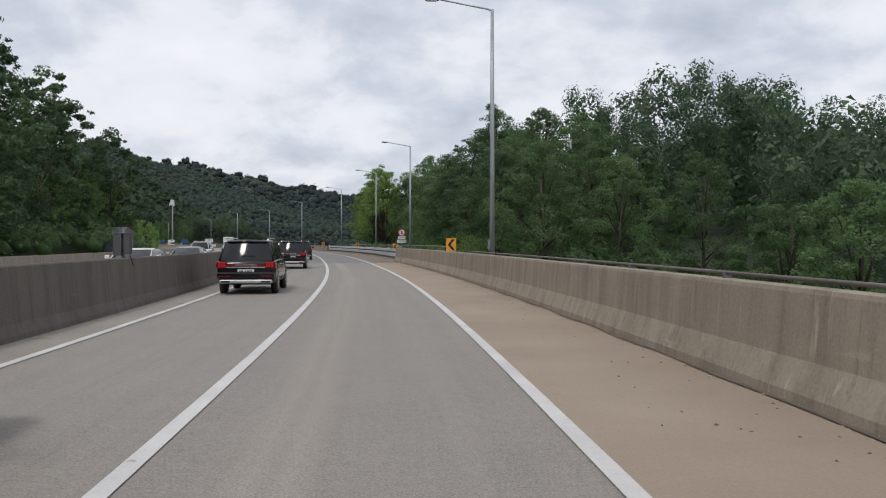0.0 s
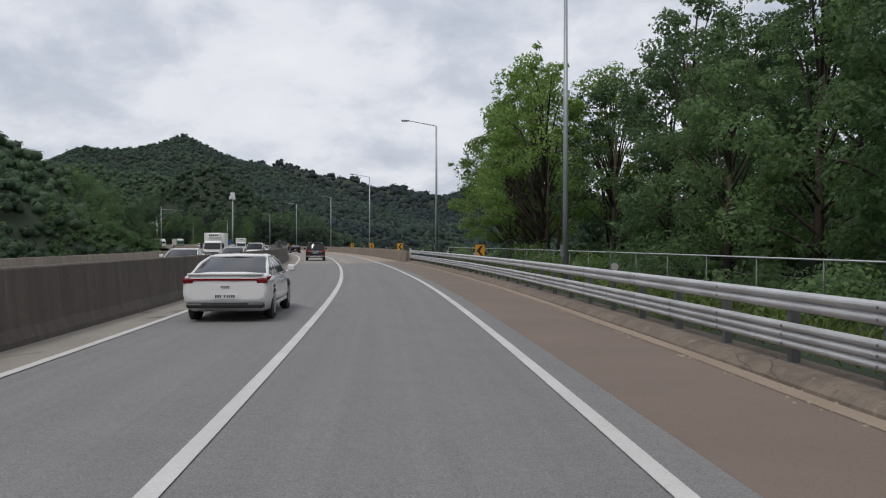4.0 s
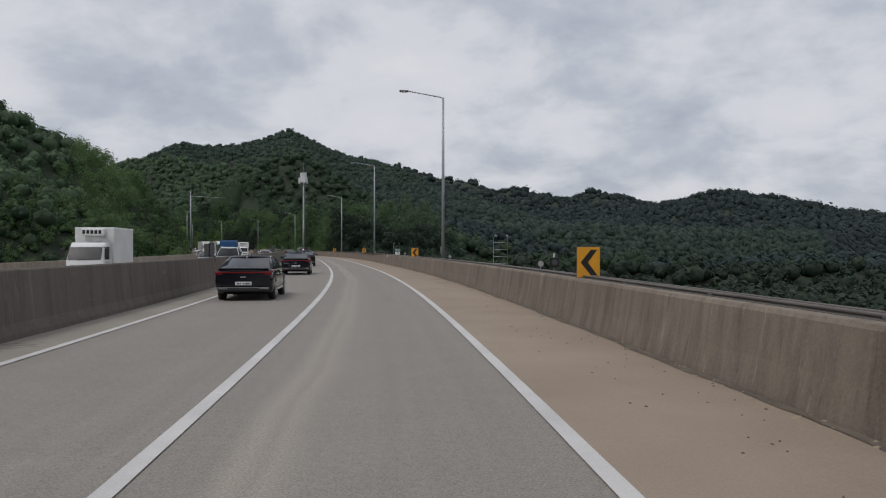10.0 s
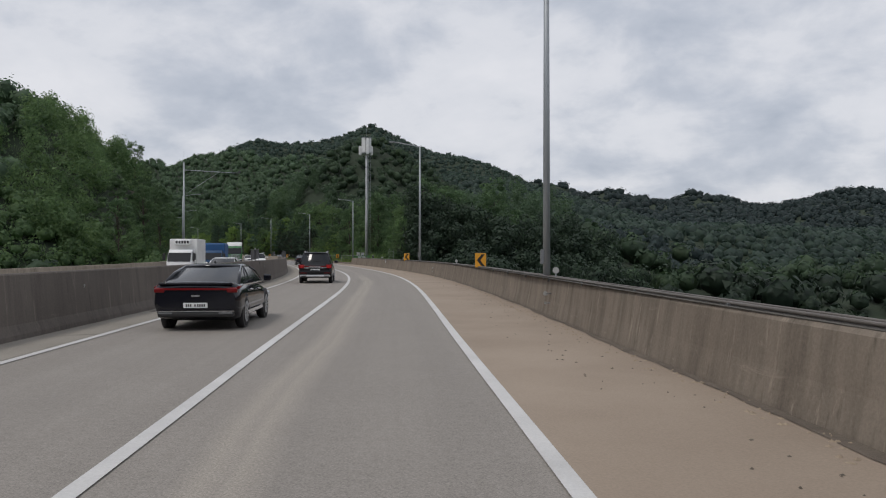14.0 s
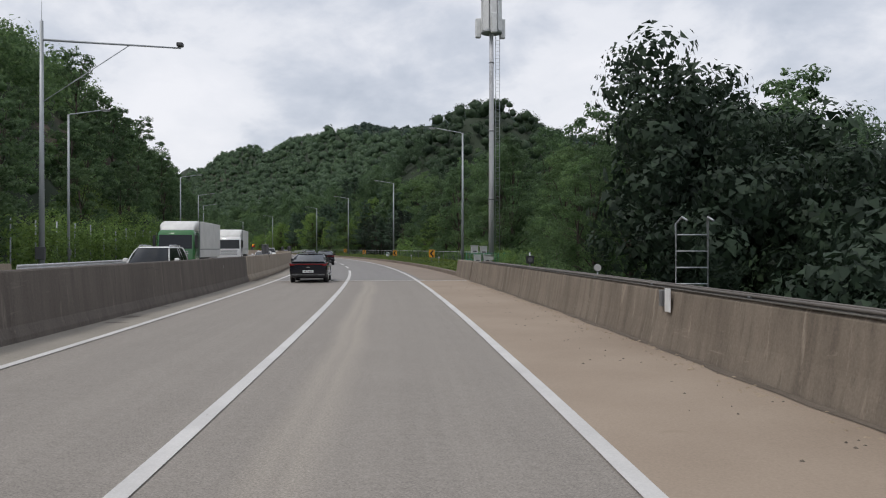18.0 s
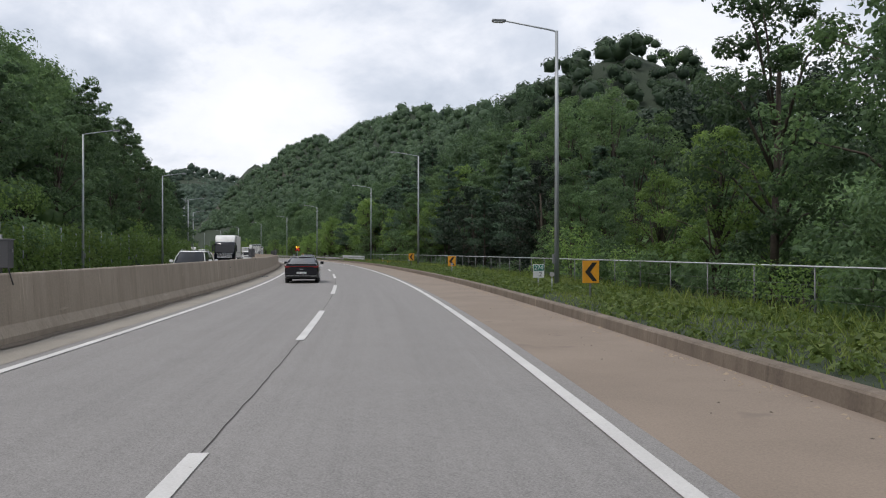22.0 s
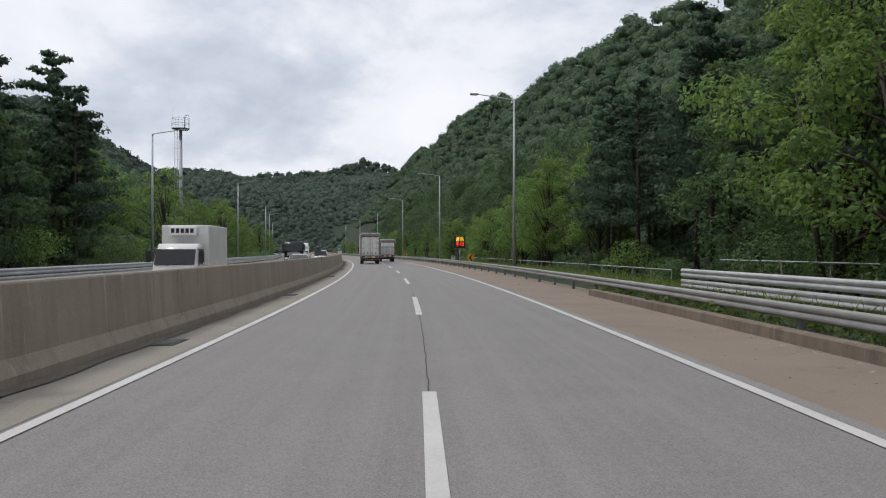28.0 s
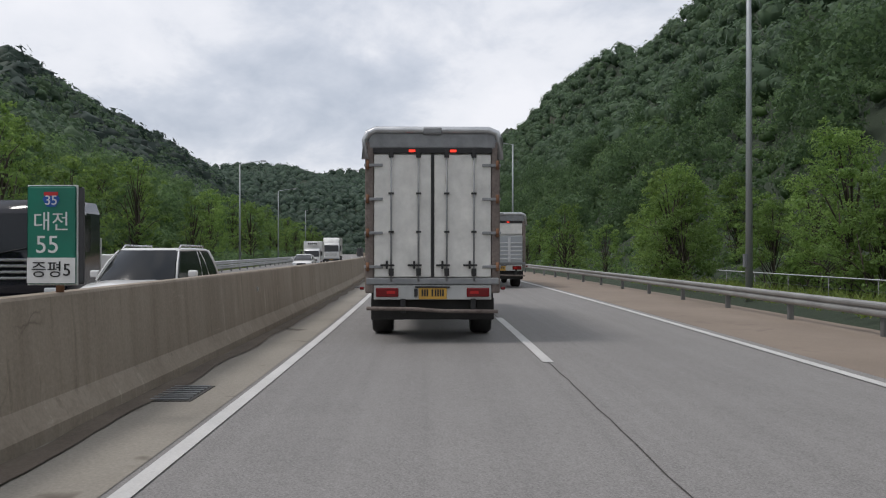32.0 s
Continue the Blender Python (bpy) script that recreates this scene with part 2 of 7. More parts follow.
BROWN_SOUTH = grainy("dark_brown_paved_shoulder", (0.150, 0.114, 0.092), (0.205, 0.158, 0.128), 0.3, 50.0, 0.9, 0.3, 0.004, 0.4)
GUTTER = grainy("dirty_gutter_concrete", (0.22, 0.20, 0.17), (0.30, 0.275, 0.235), 0.5, 30.0, 0.95, 0.3, 0.006, 0.4, (0.7, 0.62, (0.12, 0.10, 0.08)))
DARK_JOINT = grainy("dark_joint_filler", (0.03, 0.028, 0.026), (0.06, 0.055, 0.05), 1.0, 20.0)
WHITE_LINE = grainy("white_road_paint", (0.47, 0.46, 0.445), (0.62, 0.61, 0.59), 0.8, 45.0, 0.6, 0.2, 0.003, 0.25, (9.0, 0.69, (0.30, 0.29, 0.27)))


def barrier_mat(name, dark, light, stain):
    def build(node, nt):
        p = place(node)
        streaks = noise_of(node, stretched(node, p, (2.2, 2.2, 0.16)), 1.0, 6, 0.65)
        patch = noise_of(node, p, 0.45, 5, 0.6)
        grain = noise_of(node, p, 26.0, 5, 0.7)
        base = ramp(node, patch, [(0.3, dark), (0.7, light)])
        base = mix(node, nt, ramp(node, streaks, [(0.44, (0, 0, 0)), (0.66, (0.8, 0.8, 0.8))]), base, stain)
        runs = noise_of(node, stretched(node, p, (6.5, 6.5, 0.35)), 1.0, 4, 0.6)
        base = mix(node, nt, ramp(node, runs, [(0.60, (0, 0, 0)), (0.70, (0.6, 0.6, 0.6))]), base, tuple(v * 0.75 for v in stain))
        c = mix(node, nt, 0.25, base, ramp(node, grain, [(0.3, tuple(v * 0.5 for v in dark)), (0.7, tuple(v * 1.3 for v in light))]))
        lime = noise_of(node, stretched(node, p, (4.0, 4.0, 0.22)), 1.0, 5, 0.7)
        c = mix(node, nt, ramp(node, lime, [(0.60, (0, 0, 0)), (0.68, (0.5, 0.5, 0.5))]), c, tuple(v * 1.55 for v in light))
        scrape = noise_of(node, stretched(node, p, (0.45, 0.45, 4.5)), 1.6, 6, 0.75, 0.8)
        c = mix(node, nt, ramp(node, scrape, [(0.62, (0, 0, 0)), (0.72, (0.55, 0.55, 0.55))]), c, tuple(v * 1.35 for v in light))
        warp = mix(node, nt, 0.35, p, node("ShaderNodeTexNoise", {"Vector": p}, Scale=1.3, Detail=4.0).outputs["Color"])
        crack = node("ShaderNodeTexVoronoi", {"Vector": stretched(node, warp, (0.55, 0.55, 0.9))}, Scale=1.0, Randomness=1.0)
        crack.feature = "DISTANCE_TO_EDGE"
        line = ramp(node, crack.outputs["Distance"], [(0.0, (0.8, 0.8, 0.8)), (0.006, (0, 0, 0))])
        rare = ramp(node, noise_of(node, p, 0.22, 3), [(0.62, (0, 0, 0)), (0.67, (1, 1, 1))])
        c = mix(node, nt, mix(node, nt, 1.0, line, rare, "MULTIPLY"), c, tuple(v * 0.6 for v in stain))
        return surface(node, c, 0.92, grain, 0.3, 0.008, spec=0.3)
    return material(name, build)


PARAPET = barrier_mat("weathered_parapet_concrete", (0.26, 0.222, 0.175), (0.36, 0.31, 0.25), (0.17, 0.142, 0.11))
PARAPET_NORTH = barrier_mat("streaked_parapet_concrete", (0.184, 0.150, 0.118), (0.264, 0.222, 0.176), (0.100, 0.081, 0.064))
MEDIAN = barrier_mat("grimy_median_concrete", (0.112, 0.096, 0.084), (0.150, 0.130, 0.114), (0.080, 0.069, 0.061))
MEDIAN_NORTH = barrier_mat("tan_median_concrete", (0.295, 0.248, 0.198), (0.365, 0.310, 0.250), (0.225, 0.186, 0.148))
KERB = barrier_mat("stained_kerb_concrete", (0.165, 0.134, 0.107), (0.235, 0.194, 0.155), (0.095, 0.076, 0.062))
PALE_CONCRETE = barrier_mat("pale_concrete", (0.36, 0.34, 0.30), (0.45, 0.42, 0.37), (0.25, 0.22, 0.19))


def metal_mat(name, a, b, rough=0.45, scale=1.5, metal=0.8):
    def build(node, nt):
        p = place(node)
        n1 = noise_of(node, stretched(node, p, (1, 1, 0.4)), scale, 6, 0.6)
        return surface(node, ramp(node, n1, [(0.3, a), (0.7, b)]), rough, noise_of(node, p, 30, 3), 0.08, 0.003, metal=metal)
    return material(name, build)


GALVANISED = metal_mat("galvanised_steel", (0.46, 0.465, 0.475), (0.60, 0.605, 0.615), 0.5, 1.2, 0.4)
OLD_RAIL = metal_mat("dull_rail_steel", (0.25, 0.25, 0.245), (0.37, 0.37, 0.365), 0.6, 0.9, 0.35)
POLE_STEEL = metal_mat("pole_steel", (0.30, 0.325, 0.34), (0.40, 0.425, 0.44), 0.5, 0.8, 0.45)
DULL_STEEL = metal_mat("dull_steel", (0.16, 0.165, 0.17), (0.24, 0.245, 0.25), 0.55, 1.5, 0.6)
RUST = metal_mat("rusty_steel", (0.16, 0.075, 0.04), (0.32, 0.17, 0.10), 0.8, 3.0, 0.3)
SIGN_ORANGE = paint("sign_orange", (0.80, 0.36, 0.02), 0.45)
SIGN_BLACK = paint("sign_black", (0.012, 0.012, 0.013), 0.5)
SIGN_WHITE = paint("sign_white", (0.78, 0.79, 0.78), 0.45)
SIGN_GREEN = paint("sign_green", (0.015, 0.19, 0.13), 0.45)
SIGN_RED = paint("sign_red", (0.55, 0.03, 0.03), 0.45)
SIGN_BLUE = paint("sign_blue", (0.02, 0.11, 0.42), 0.45)


def leaf_mat(name, a, b, c, glow=0.35):
    def build(node, nt):
        geo = node("ShaderNodeNewGeometry")
        isl = geo.outputs["Random Per Island"]
        obj = node("ShaderNodeObjectInfo").outputs["Random"]
        wide = noise_of(node, geo.outputs["Position"], 0.16, 4, 0.6)
        col = ramp(node, wide, [(0.3, a), (0.55, b), (0.72, c)])
        col = mix(node, nt, 0.5, col, ramp(node, isl, [(0.0, tuple(v * 0.55 for v in a)), (0.6, b), (1.0, c)]))
        hue = node("ShaderNodeHueSaturation", {"Color": col, "Value": node("ShaderNodeMapRange", {"Value": obj}, To_Min=0.75, To_Max=1.2).outputs[0]})
        d = surface(node, hue.outputs[0], 0.6, spec=0.25)
        through_leaf = node("ShaderNodeHueSaturation", {"Color": hue.outputs[0]}, Hue=0.485, Saturation=1.1, Value=1.7)
        t = node("ShaderNodeBsdfTranslucent", {"Color": through_leaf.outputs[0]})
        m = node("ShaderNodeMixShader", {1: d, 2: t.outputs[0]})
        m.inputs[0].default_value = glow
        return m.outputs[0]
    return material(name, build)


LEAF = leaf_mat("broadleaf_foliage", (0.072, 0.128, 0.062), (0.118, 0.195, 0.086), (0.180, 0.262, 0.112), 0.47)
LEAF_DARK = leaf_mat("dark_broadleaf_foliage", (0.050, 0.090, 0.048), (0.084, 0.140, 0.068), (0.128, 0.196, 0.088), 0.42)
LEAF_LIGHT = leaf_mat("acacia_foliage", (0.094, 0.164, 0.054), (0.154, 0.246, 0.076), (0.235, 0.335, 0.112), 0.48)
NEEDLE = leaf_mat("pine_needles", (0.050, 0.084, 0.060), (0.080, 0.128, 0.084), (0.118, 0.174, 0.106), 0.38)
# hill forest green, shifted bluish to carry some distance haze in the colour
HAZED_HILL = leaf_mat("haze_tinted_hill_forest", (0.029, 0.050, 0.043), (0.043, 0.070, 0.054), (0.063, 0.095, 0.064), 0.26)
# the blue of distance haze is painted into this leaf colour
HAZED_RIDGE = leaf_mat("haze_tinted_ridge_forest", (0.022, 0.037, 0.038), (0.030, 0.048, 0.046), (0.042, 0.063, 0.056), 0.18)
FAR_WOOD = leaf_mat("hillside_woodland", (0.050, 0.085, 0.054), (0.080, 0.130, 0.072), (0.120, 0.178, 0.090), 0.32)
# paler, bluer leaf colour: haze over the hills ahead is painted in
HAZE_TINT_WOOD = leaf_mat("haze_tinted_green_forest", (0.054, 0.086, 0.066), (0.074, 0.114, 0.082), (0.102, 0.150, 0.098), 0.30)
SLOPE_WOOD = leaf_mat("slope_oak_woodland", (0.038, 0.068, 0.042), (0.062, 0.104, 0.057), (0.098, 0.150, 0.072), 0.28)
# leaf colour darkened to paint in the shade inside dense woods
SHADED_WOOD = leaf_mat("shade_darkened_woodland", (0.016, 0.028, 0.019), (0.025, 0.043, 0.026), (0.042, 0.066, 0.035), 0.14)

WEED = leaf_mat("verge_weeds", (0.075, 0.125, 0.036), (0.130, 0.195, 0.055), (0.215, 0.265, 0.085))
GRASS = leaf_mat("verge_grass", (0.095, 0.145, 0.034), (0.155, 0.215, 0.052), (0.25, 0.28, 0.095))
BARK = grainy("grey_brown_bark", (0.045, 0.036, 0.028), (0.095, 0.078, 0.062), 1.5, 14.0, 0.95, 0.5, 0.02)
def earth_mat():
    """Leafy soil that gives way to bare brown rock on the steepest cuts."""
    def build(node, nt):
        g = node("ShaderNodeNewGeometry")
        p = g.outputs["Position"]
        a, b = noise_of(node, p, 0.15, 4), noise_of(node, p, 3.0, 6, 0.7)
        soil = mix(node, nt, 0.5, ramp(node, a, [(0.32, (0.022, 0.036, 0.020)), (0.68, (0.034, 0.052, 0.028))]), ramp(node, b, [(0.25, (0.014, 0.020, 0.012)), (0.75, (0.042, 0.058, 0.034))]))
        rock = ramp(node, noise_of(node, stretched(node, p, (0.5, 0.5, 1.6)), 0.7, 8, 0.7, 0.5), [(0.3, (0.045, 0.035, 0.028)), (0.5, (0.12, 0.09, 0.068)), (0.75, (0.22, 0.175, 0.135))])
        tilt = node("ShaderNodeSeparateXYZ", {"Vector": g.outputs["Normal"]}).outputs["Z"]
        bare = ramp(node, tilt, [(0.55, (1, 1, 1)), (0.64, (0, 0, 0))])
        return surface(node, mix(node, nt, bare, soil, rock), 1.0, b, 0.6, 0.08)
    return material("leafy_ground", build)


EARTH = earth_mat()


# ---------------------------------------------------------------- mesh helpers
def mesh_of(name, verts, faces, mat, smooth_faces=False, uvs=None):
    me = bpy.data.meshes.new(name)
    me.from_pydata([tuple(v) for v in verts], [], [tuple(f) for f in faces])
    if mat:
        me.materials.append(mat)
    if smooth_faces:
        me.polygons.foreach_set("use_smooth", [True] * len(me.polygons))
    if uvs is not None:
        layer = me.uv_layers.new(name="UVMap")
        idx = np.empty(len(me.loops), int)
        me.loops.foreach_get("vertex_index", idx)
        layer.data.foreach_set("uv", np.asarray(uvs, float)[idx].ravel())
    me.update()
    return me


def sweep(name, profile, s0, s1, mat, step=4.0, shift=None, closed=False, parent=None, smooth_faces=False, lift=None):
    """A strip along the road: profile of (u, z) points, moved sideways by shift(s)."""
    n = max(2, int(round((s1 - s0) / step)) + 1)
    ss = np.linspace(s0, s1, n)
    verts, uvs = [], []
    for s in ss:
        o = float(shift(s)) if shift else 0.0
        dz = float(lift(s)) if lift else 0.0
        for u, z in profile:
            x, y = xy(s, u + o)
            verts.append((float(x), float(y), z + dz))
            uvs.append((u + o, s))
    k = len(profile)
    faces = []
    for i in range(n - 1):
        for j in range(k if closed else k - 1):
            a, b = i * k + j, i * k + (j + 1) % k
            faces.append((a, b, b + k, a + k))
    if closed:
        faces.append(tuple(range(k)))
        faces.append(tuple(range((n - 1) * k, n * k))[::-1])
    ob = new(name, mesh_of(name, verts, faces, mat, smooth_faces, uvs))
    if parent:
        ob.parent = parent
    return ob


def bm_box(bm, x0, x1, y0, y1, z0, z1, bevel=0.0):
    r = bmesh.ops.create_cube(bm, size=1.0, matrix=Matrix.LocRotScale(((x0 + x1) / 2, (y0 + y1) / 2, (z0 + z1) / 2), None, (x1 - x0, y1 - y0, z1 - z0)))
    if bevel:
        es = list({e for v in r["verts"] for e in v.link_edges})
        bmesh.ops.bevel(bm, geom=es, offset=bevel, segments=2, affect="EDGES", profile=0.5)
    return bm


def box(x0, x1, y0, y1, z0, z1, bevel=0.0):
    return bm_box(bmesh.new(), x0, x1, y0, y1, z0, z1, bevel)


def tube(points, r0, r1=None, sides=8, bm=None):
    """A tapered round bar through points."""
    bm = bm or bmesh.new()
    pts = [Vector(p) for p in points]
    r1 = r0 if r1 is None else r1
    rings = []
    for i, p in enumerate(pts):
        d = (pts[min(i + 1, len(pts) - 1)] - pts[max(i - 1, 0)]).normalized()
        q = d.to_track_quat("Z", "Y")
        r = r0 + (r1 - r0) * i / max(1, len(pts) - 1)
        rings.append([bm.verts.new(p + q @ Vector((r * math.cos(a), r * math.sin(a), 0))) for a in (2 * math.pi * k / sides for k in range(sides))])
    for a, b in zip(rings, rings[1:]):
        for k in range(sides):
            bm.faces.new((a[k], a[(k + 1) % sides], b[(k + 1) % sides], b[k])).smooth = True
    bm.faces.new(rings[0][::-1])
    bm.faces.new(rings[-1])
    return bm


def disc(cx, cy, cz, r, depth, axis="y", sides=24, bm=None):
    d = {"x": Vector((1, 0, 0)), "y": Vector((0, 1, 0)), "z": Vector((0, 0, 1))}[axis] * depth / 2
    c = Vector((cx, cy, cz))
    return tube([c - d, c + d], r, r, sides, bm)


def empty(name, m=None):
    ob = new(name)
    ob.empty_display_size = 0.2
    if m is not None:
        ob.matrix_world = m
    return ob


def part(name, bm, mat, parent, label=""):
    me = bpy.data.meshes.new(name)
    bmesh.ops.recalc_face_normals(bm, faces=bm.faces)
    bm.to_mesh(me)
    bm.free()
    me.materials.append(mat)
    ob = new(name, me)
    ob.parent = parent
    if label:
        ob["label"] = label
    return ob


def structure(ob, label, category):
    return tagged(ob, label, category, kind="structure")


# ---------------------------------------------------------------- ground
def bridge(s):
    return smooth(163, 176, s) * (1 - smooth(380, 398, s))


# crests of the hills: width and world x, y, height of the crest
RIDGES = [
    # the peaked hill and the flank that comes down towards the road
    (400, [(-640, 680, 22), (-624, 695, 40), (-600, 722, 66), (-579, 745, 84), (-580, 810, 94), (-600, 890, 108), (-566, 933, 124),
           (-537, 952, 132), (-517, 965, 122), (-496, 977, 98), (-475, 988, 80), (-430, 1015, 60)]),
    # far ridges; their haze blue is in the foliage colour
    (1500, [(-2300, 2950, 300), (-1757, 3228, 335), (-1493, 3361, 355), (-1309, 3438, 310), (-1144, 3496, 250), (-700, 3600, 200)]),
    (900, [(-1000, 2390, 140), (-849, 2435, 165), (-678, 2488, 175), (-588, 2511, 152), (-489, 2531, 164), (-375, 2549, 138), (-100, 2580, 110)]),
    # rounded hill across the valley
    (420, [(-201, 1463, 50), (-123, 1469, 82), (-77, 1471, 90), (-24, 1471, 78), (31, 1468, 58), (85, 1464, 38), (180, 1450, 20), (320, 1400, 40)]),
    # hills beyond the end of the straight
    (500, [(-1290, 640, 80), (-1245, 748, 92), (-1227, 806, 94), (-1210, 853, 78), (-1195, 888, 80), (-1160, 1000, 95)]),
    (700, [(-1600, 950, 120), (-1549, 1066, 132), (-1492, 1167, 147), (-1453, 1226, 137)]),
]
# crests beside the road: width, reach of the foot and s, u, height
SIDE_RIDGES = [
    (60, 22, [(-120, -62, 22), (60, -58, 21), (92, -52, 18), (112, -47, 5)]),
    (70, 22, [(385, -108, 24), (415, -94, 36), (450, -78, 40), (500, -72, 44), (560, -68, 46), (600, -64, 40), (628, -60, 24), (650, -60, 4)]),
    (190, 60, [(380, -220, 78), (430, -210, 80), (500, -220, 62)]),
    (75, 26, [(590, 82, 18), (620, 82, 42), (690, 83, 53), (760, 84, 60), (850, 86, 70), (930, 88, 77), (1020, 90, 80), (1190, 92, 82)]),
]


def crest(points, width, x, y):
    best = np.zeros(len(x))
    for (ax, ay, az), (bx, by, bz) in zip(points, points[1:]):
        dx, dy = bx - ax, by - ay
        t = np.clip(((x - ax) * dx + (y - ay) * dy) / (dx * dx + dy * dy), 0, 1)
        d = np.hypot(x - ax - t * dx, y - ay - t * dy)
        zc = az + t * (bz - az)
        best = np.maximum(best, zc * np.clip(1 - d / width, 0, 1) ** 1.25)
    return best


def ground_z(x, y):
    """Height of the ground sheet at many points, in metres."""
    x, y = np.ravel(np.asarray(x, float)), np.ravel(np.asarray(y, float))
    s, u = su(x, y)
    b = bridge(s)
    z = np.full(len(x), -0.35)
    right, left = u - 9.5, -18.5 - u
    # wooded slopes beside the road
    z += (1 - b) * smooth(66, 100, s) * (1 - smooth(135, 165, s)) * np.clip((right - 5) * 0.45, 0, 12)
    z -= (1 - smooth(50, 68, s)) * 5.0 * (1 - 0.6 * smooth(20, 50, left))
    z += smooth(395, 450, s) * (1 - smooth(600, 660, s)) * (np.clip((right - 5) * 0.26, 0, 13) * (1 - smooth(40, 70, right) * (1 - smooth(520, 580, s))) - 11 * smooth(40, 75, right) * (1 - smooth(520, 580, s)))
    # steep wooded flanks left of the opposing lanes
    flank = (1 - smooth(88, 116, s)) * np.clip((left - 2) * 1.15, 0, 22)
    flank = np.maximum(flank, smooth(394, 450, s) * (1 - smooth(570, 645, s)) * np.clip(np.minimum(1.65 * (left - 2), 19 + 0.62 * (left - 13.5)), 0, 44) * (1 - smooth(60, 120, left)))
    flank = np.maximum(flank, smooth(560, 640, s) * np.clip((left - 7) * (0.57 + 0.10 * smooth(820, 920, s)), 0, 38 + 36 * smooth(840, 980, s)) * (1 - smooth(90, 170, left)))
    z += smooth(600, 700, s) * (-1.5 * smooth(1, 8, right))
    # the valley under the bridge
    z -= b * 13.0
    z -= (1 - b) * smooth(100, 165, s) * (1 - smooth(396, 420, s)) * 6 * smooth(2, 20, right)
    z -= smooth(110, 165, s) * (1 - smooth(385, 410, s)) * (1 - b) * 9 * smooth(1, 15, left)
    far = smooth(10, 60, np.maximum(right, left))
    out = np.maximum(np.maximum(right, left), (s - 1165) * 0.6)
    hills = flank
    for w, pts in RIDGES:
        hills = np.maximum(hills, crest(pts, w, x, y) * smooth(12, 150, out))
    for w, foot, pts in SIDE_RIDGES:
        world_pts = []
        for ps, pu, pz in pts:
            px, py = xy(ps, pu)
            world_pts.append((float(px), float(py), pz))
        hills = np.maximum(hills, crest(world_pts, w, x, y) * smooth(3, foot, out))
    z += hills
    # gullies and humps
    bumps = np.sin(x * 0.021 + 1.3) * np.sin(y * 0.017) + 0.5 * np.sin(x * 0.053 + y * 0.031) + 0.4 * np.sin(y * 0.067 - x * 0.043 + 2)
    z += far * bumps * (1.0 + 0.045 * hills)
    return z


def ground_at(x, y):
    return float(ground_z([x], [y])[0])


gx = np.r_[np.linspace(-4600, -1000, 50)[:-1], np.linspace(-1000, 300, 186)[:-1], np.linspace(300, 3600, 42)]
gy = np.r_[np.linspace(-2200, -150, 26)[:-1], np.linspace(-150, 1150, 186)[:-1], np.linspace(1150, 4900, 60)]
mx, my = np.meshgrid(gx, gy)
mz = ground_z(mx, my)
gs, gu = su(mx, my)
# keep the coarse sheet under the road
near_road = (np.abs(gu + 4) < 24) & (gs > S0 + 2) & (gs < S1 - 2)
mz[near_road] = np.minimum(mz[near_road], -0.9)
gverts = np.c_[mx.ravel(), my.ravel(), mz]
nx = len(gx)
gfaces = [(j * nx + i, j * nx + i + 1, (j + 1) * nx + i + 1, (j + 1) * nx + i) for j in range(len(gy) - 1) for i in range(nx - 1)]
structure(new("ground", mesh_of("ground", gverts, gfaces, EARTH, True)), "dark leafy valley ground with wooded hills", "ground")

# ---------------------------------------------------------------- carriageways
ROAD_END = 1150
J1, PAVE, J2, J3 = 65.3, 148.0, 155.7, 400.6
RUNS = [("road_bridge_south", -120, J1, CONCRETE_ROAD, "worn pale concrete bridge carriageway with tyre streaks"),
        ("road_asphalt_south", J1, PAVE, ASPHALT_SOUTH, "smooth grey asphalt carriageway"),
        ("road_bridge_north", PAVE, J3, CONCRETE_ROAD, "worn pale concrete bridge carriageway with tyre streaks"),
        ("road_asphalt_north", J3, ROAD_END, ASPHALT, "smooth grey asphalt carriageway")]
for name, a, b, mat, label in RUNS:
    structure(sweep(name, [(-18.5, -0.6), (-18.5, 0), (-9, 0.0), (-4, 0), (0, 0), (4.0, 0), (5.6, 0), (5.6, -0.6)], a, b, mat, 4), label, "road")
    concrete = mat is CONCRETE_ROAD
    inner = 3.68 if concrete else (4.12 if a < 100 else 3.93)
    structure(sweep("shoulder_" + name[5:], [(inner - 0.03, -0.02), (inner, 0.005), (7.6, 0.012), (7.6, -0.6)], J2 if a == PAVE else a, J2 if b == PAVE else b, DUST_SHOULDER if concrete else (BROWN_SOUTH if a < 100 else BROWN_SHOULDER), 4,
                    shift=lambda s: u_right(s) - 3.6), "dusty tan hard shoulder strewn with grit" if concrete else "brown paved hard shoulder", "shoulder")
    structure(sweep("gutter_" + name[5:], [(0, 0.006), (1.35, 0.006)], a, b, GUTTER, 4,
                    shift=lambda s: u_median(s) - 0.25), "dirty concrete strip along the median", "gutter")

# bridge decks carry a side beam
for a, b in ((-120, J1), (J2, J3)):
    structure(sweep("deck_beam", [(7.55, -1.6), (7.55, -0.02), (6.2, -0.02), (6.2, -1.6)], a, b, PALE_CONCRETE, 8), "concrete edge beam of the bridge deck", "bridge beam")
    structure(sweep("deck_beam", [(-18.6, -1.6), (-18.6, -0.02), (-17.6, -0.02), (-17.6, -1.6)], a, b, PALE_CONCRETE, 8), "concrete edge beam of the bridge deck", "bridge beam")

# painted lines
LINE = 0.004
def line(name, u_of, s0, s1, w, label):
    return structure(sweep(name, [(-w / 2, LINE), (w / 2, LINE)], s0, s1, WHITE_LINE, 3, shift=u_of, lift=lambda s: 0.009), label, "road marking")

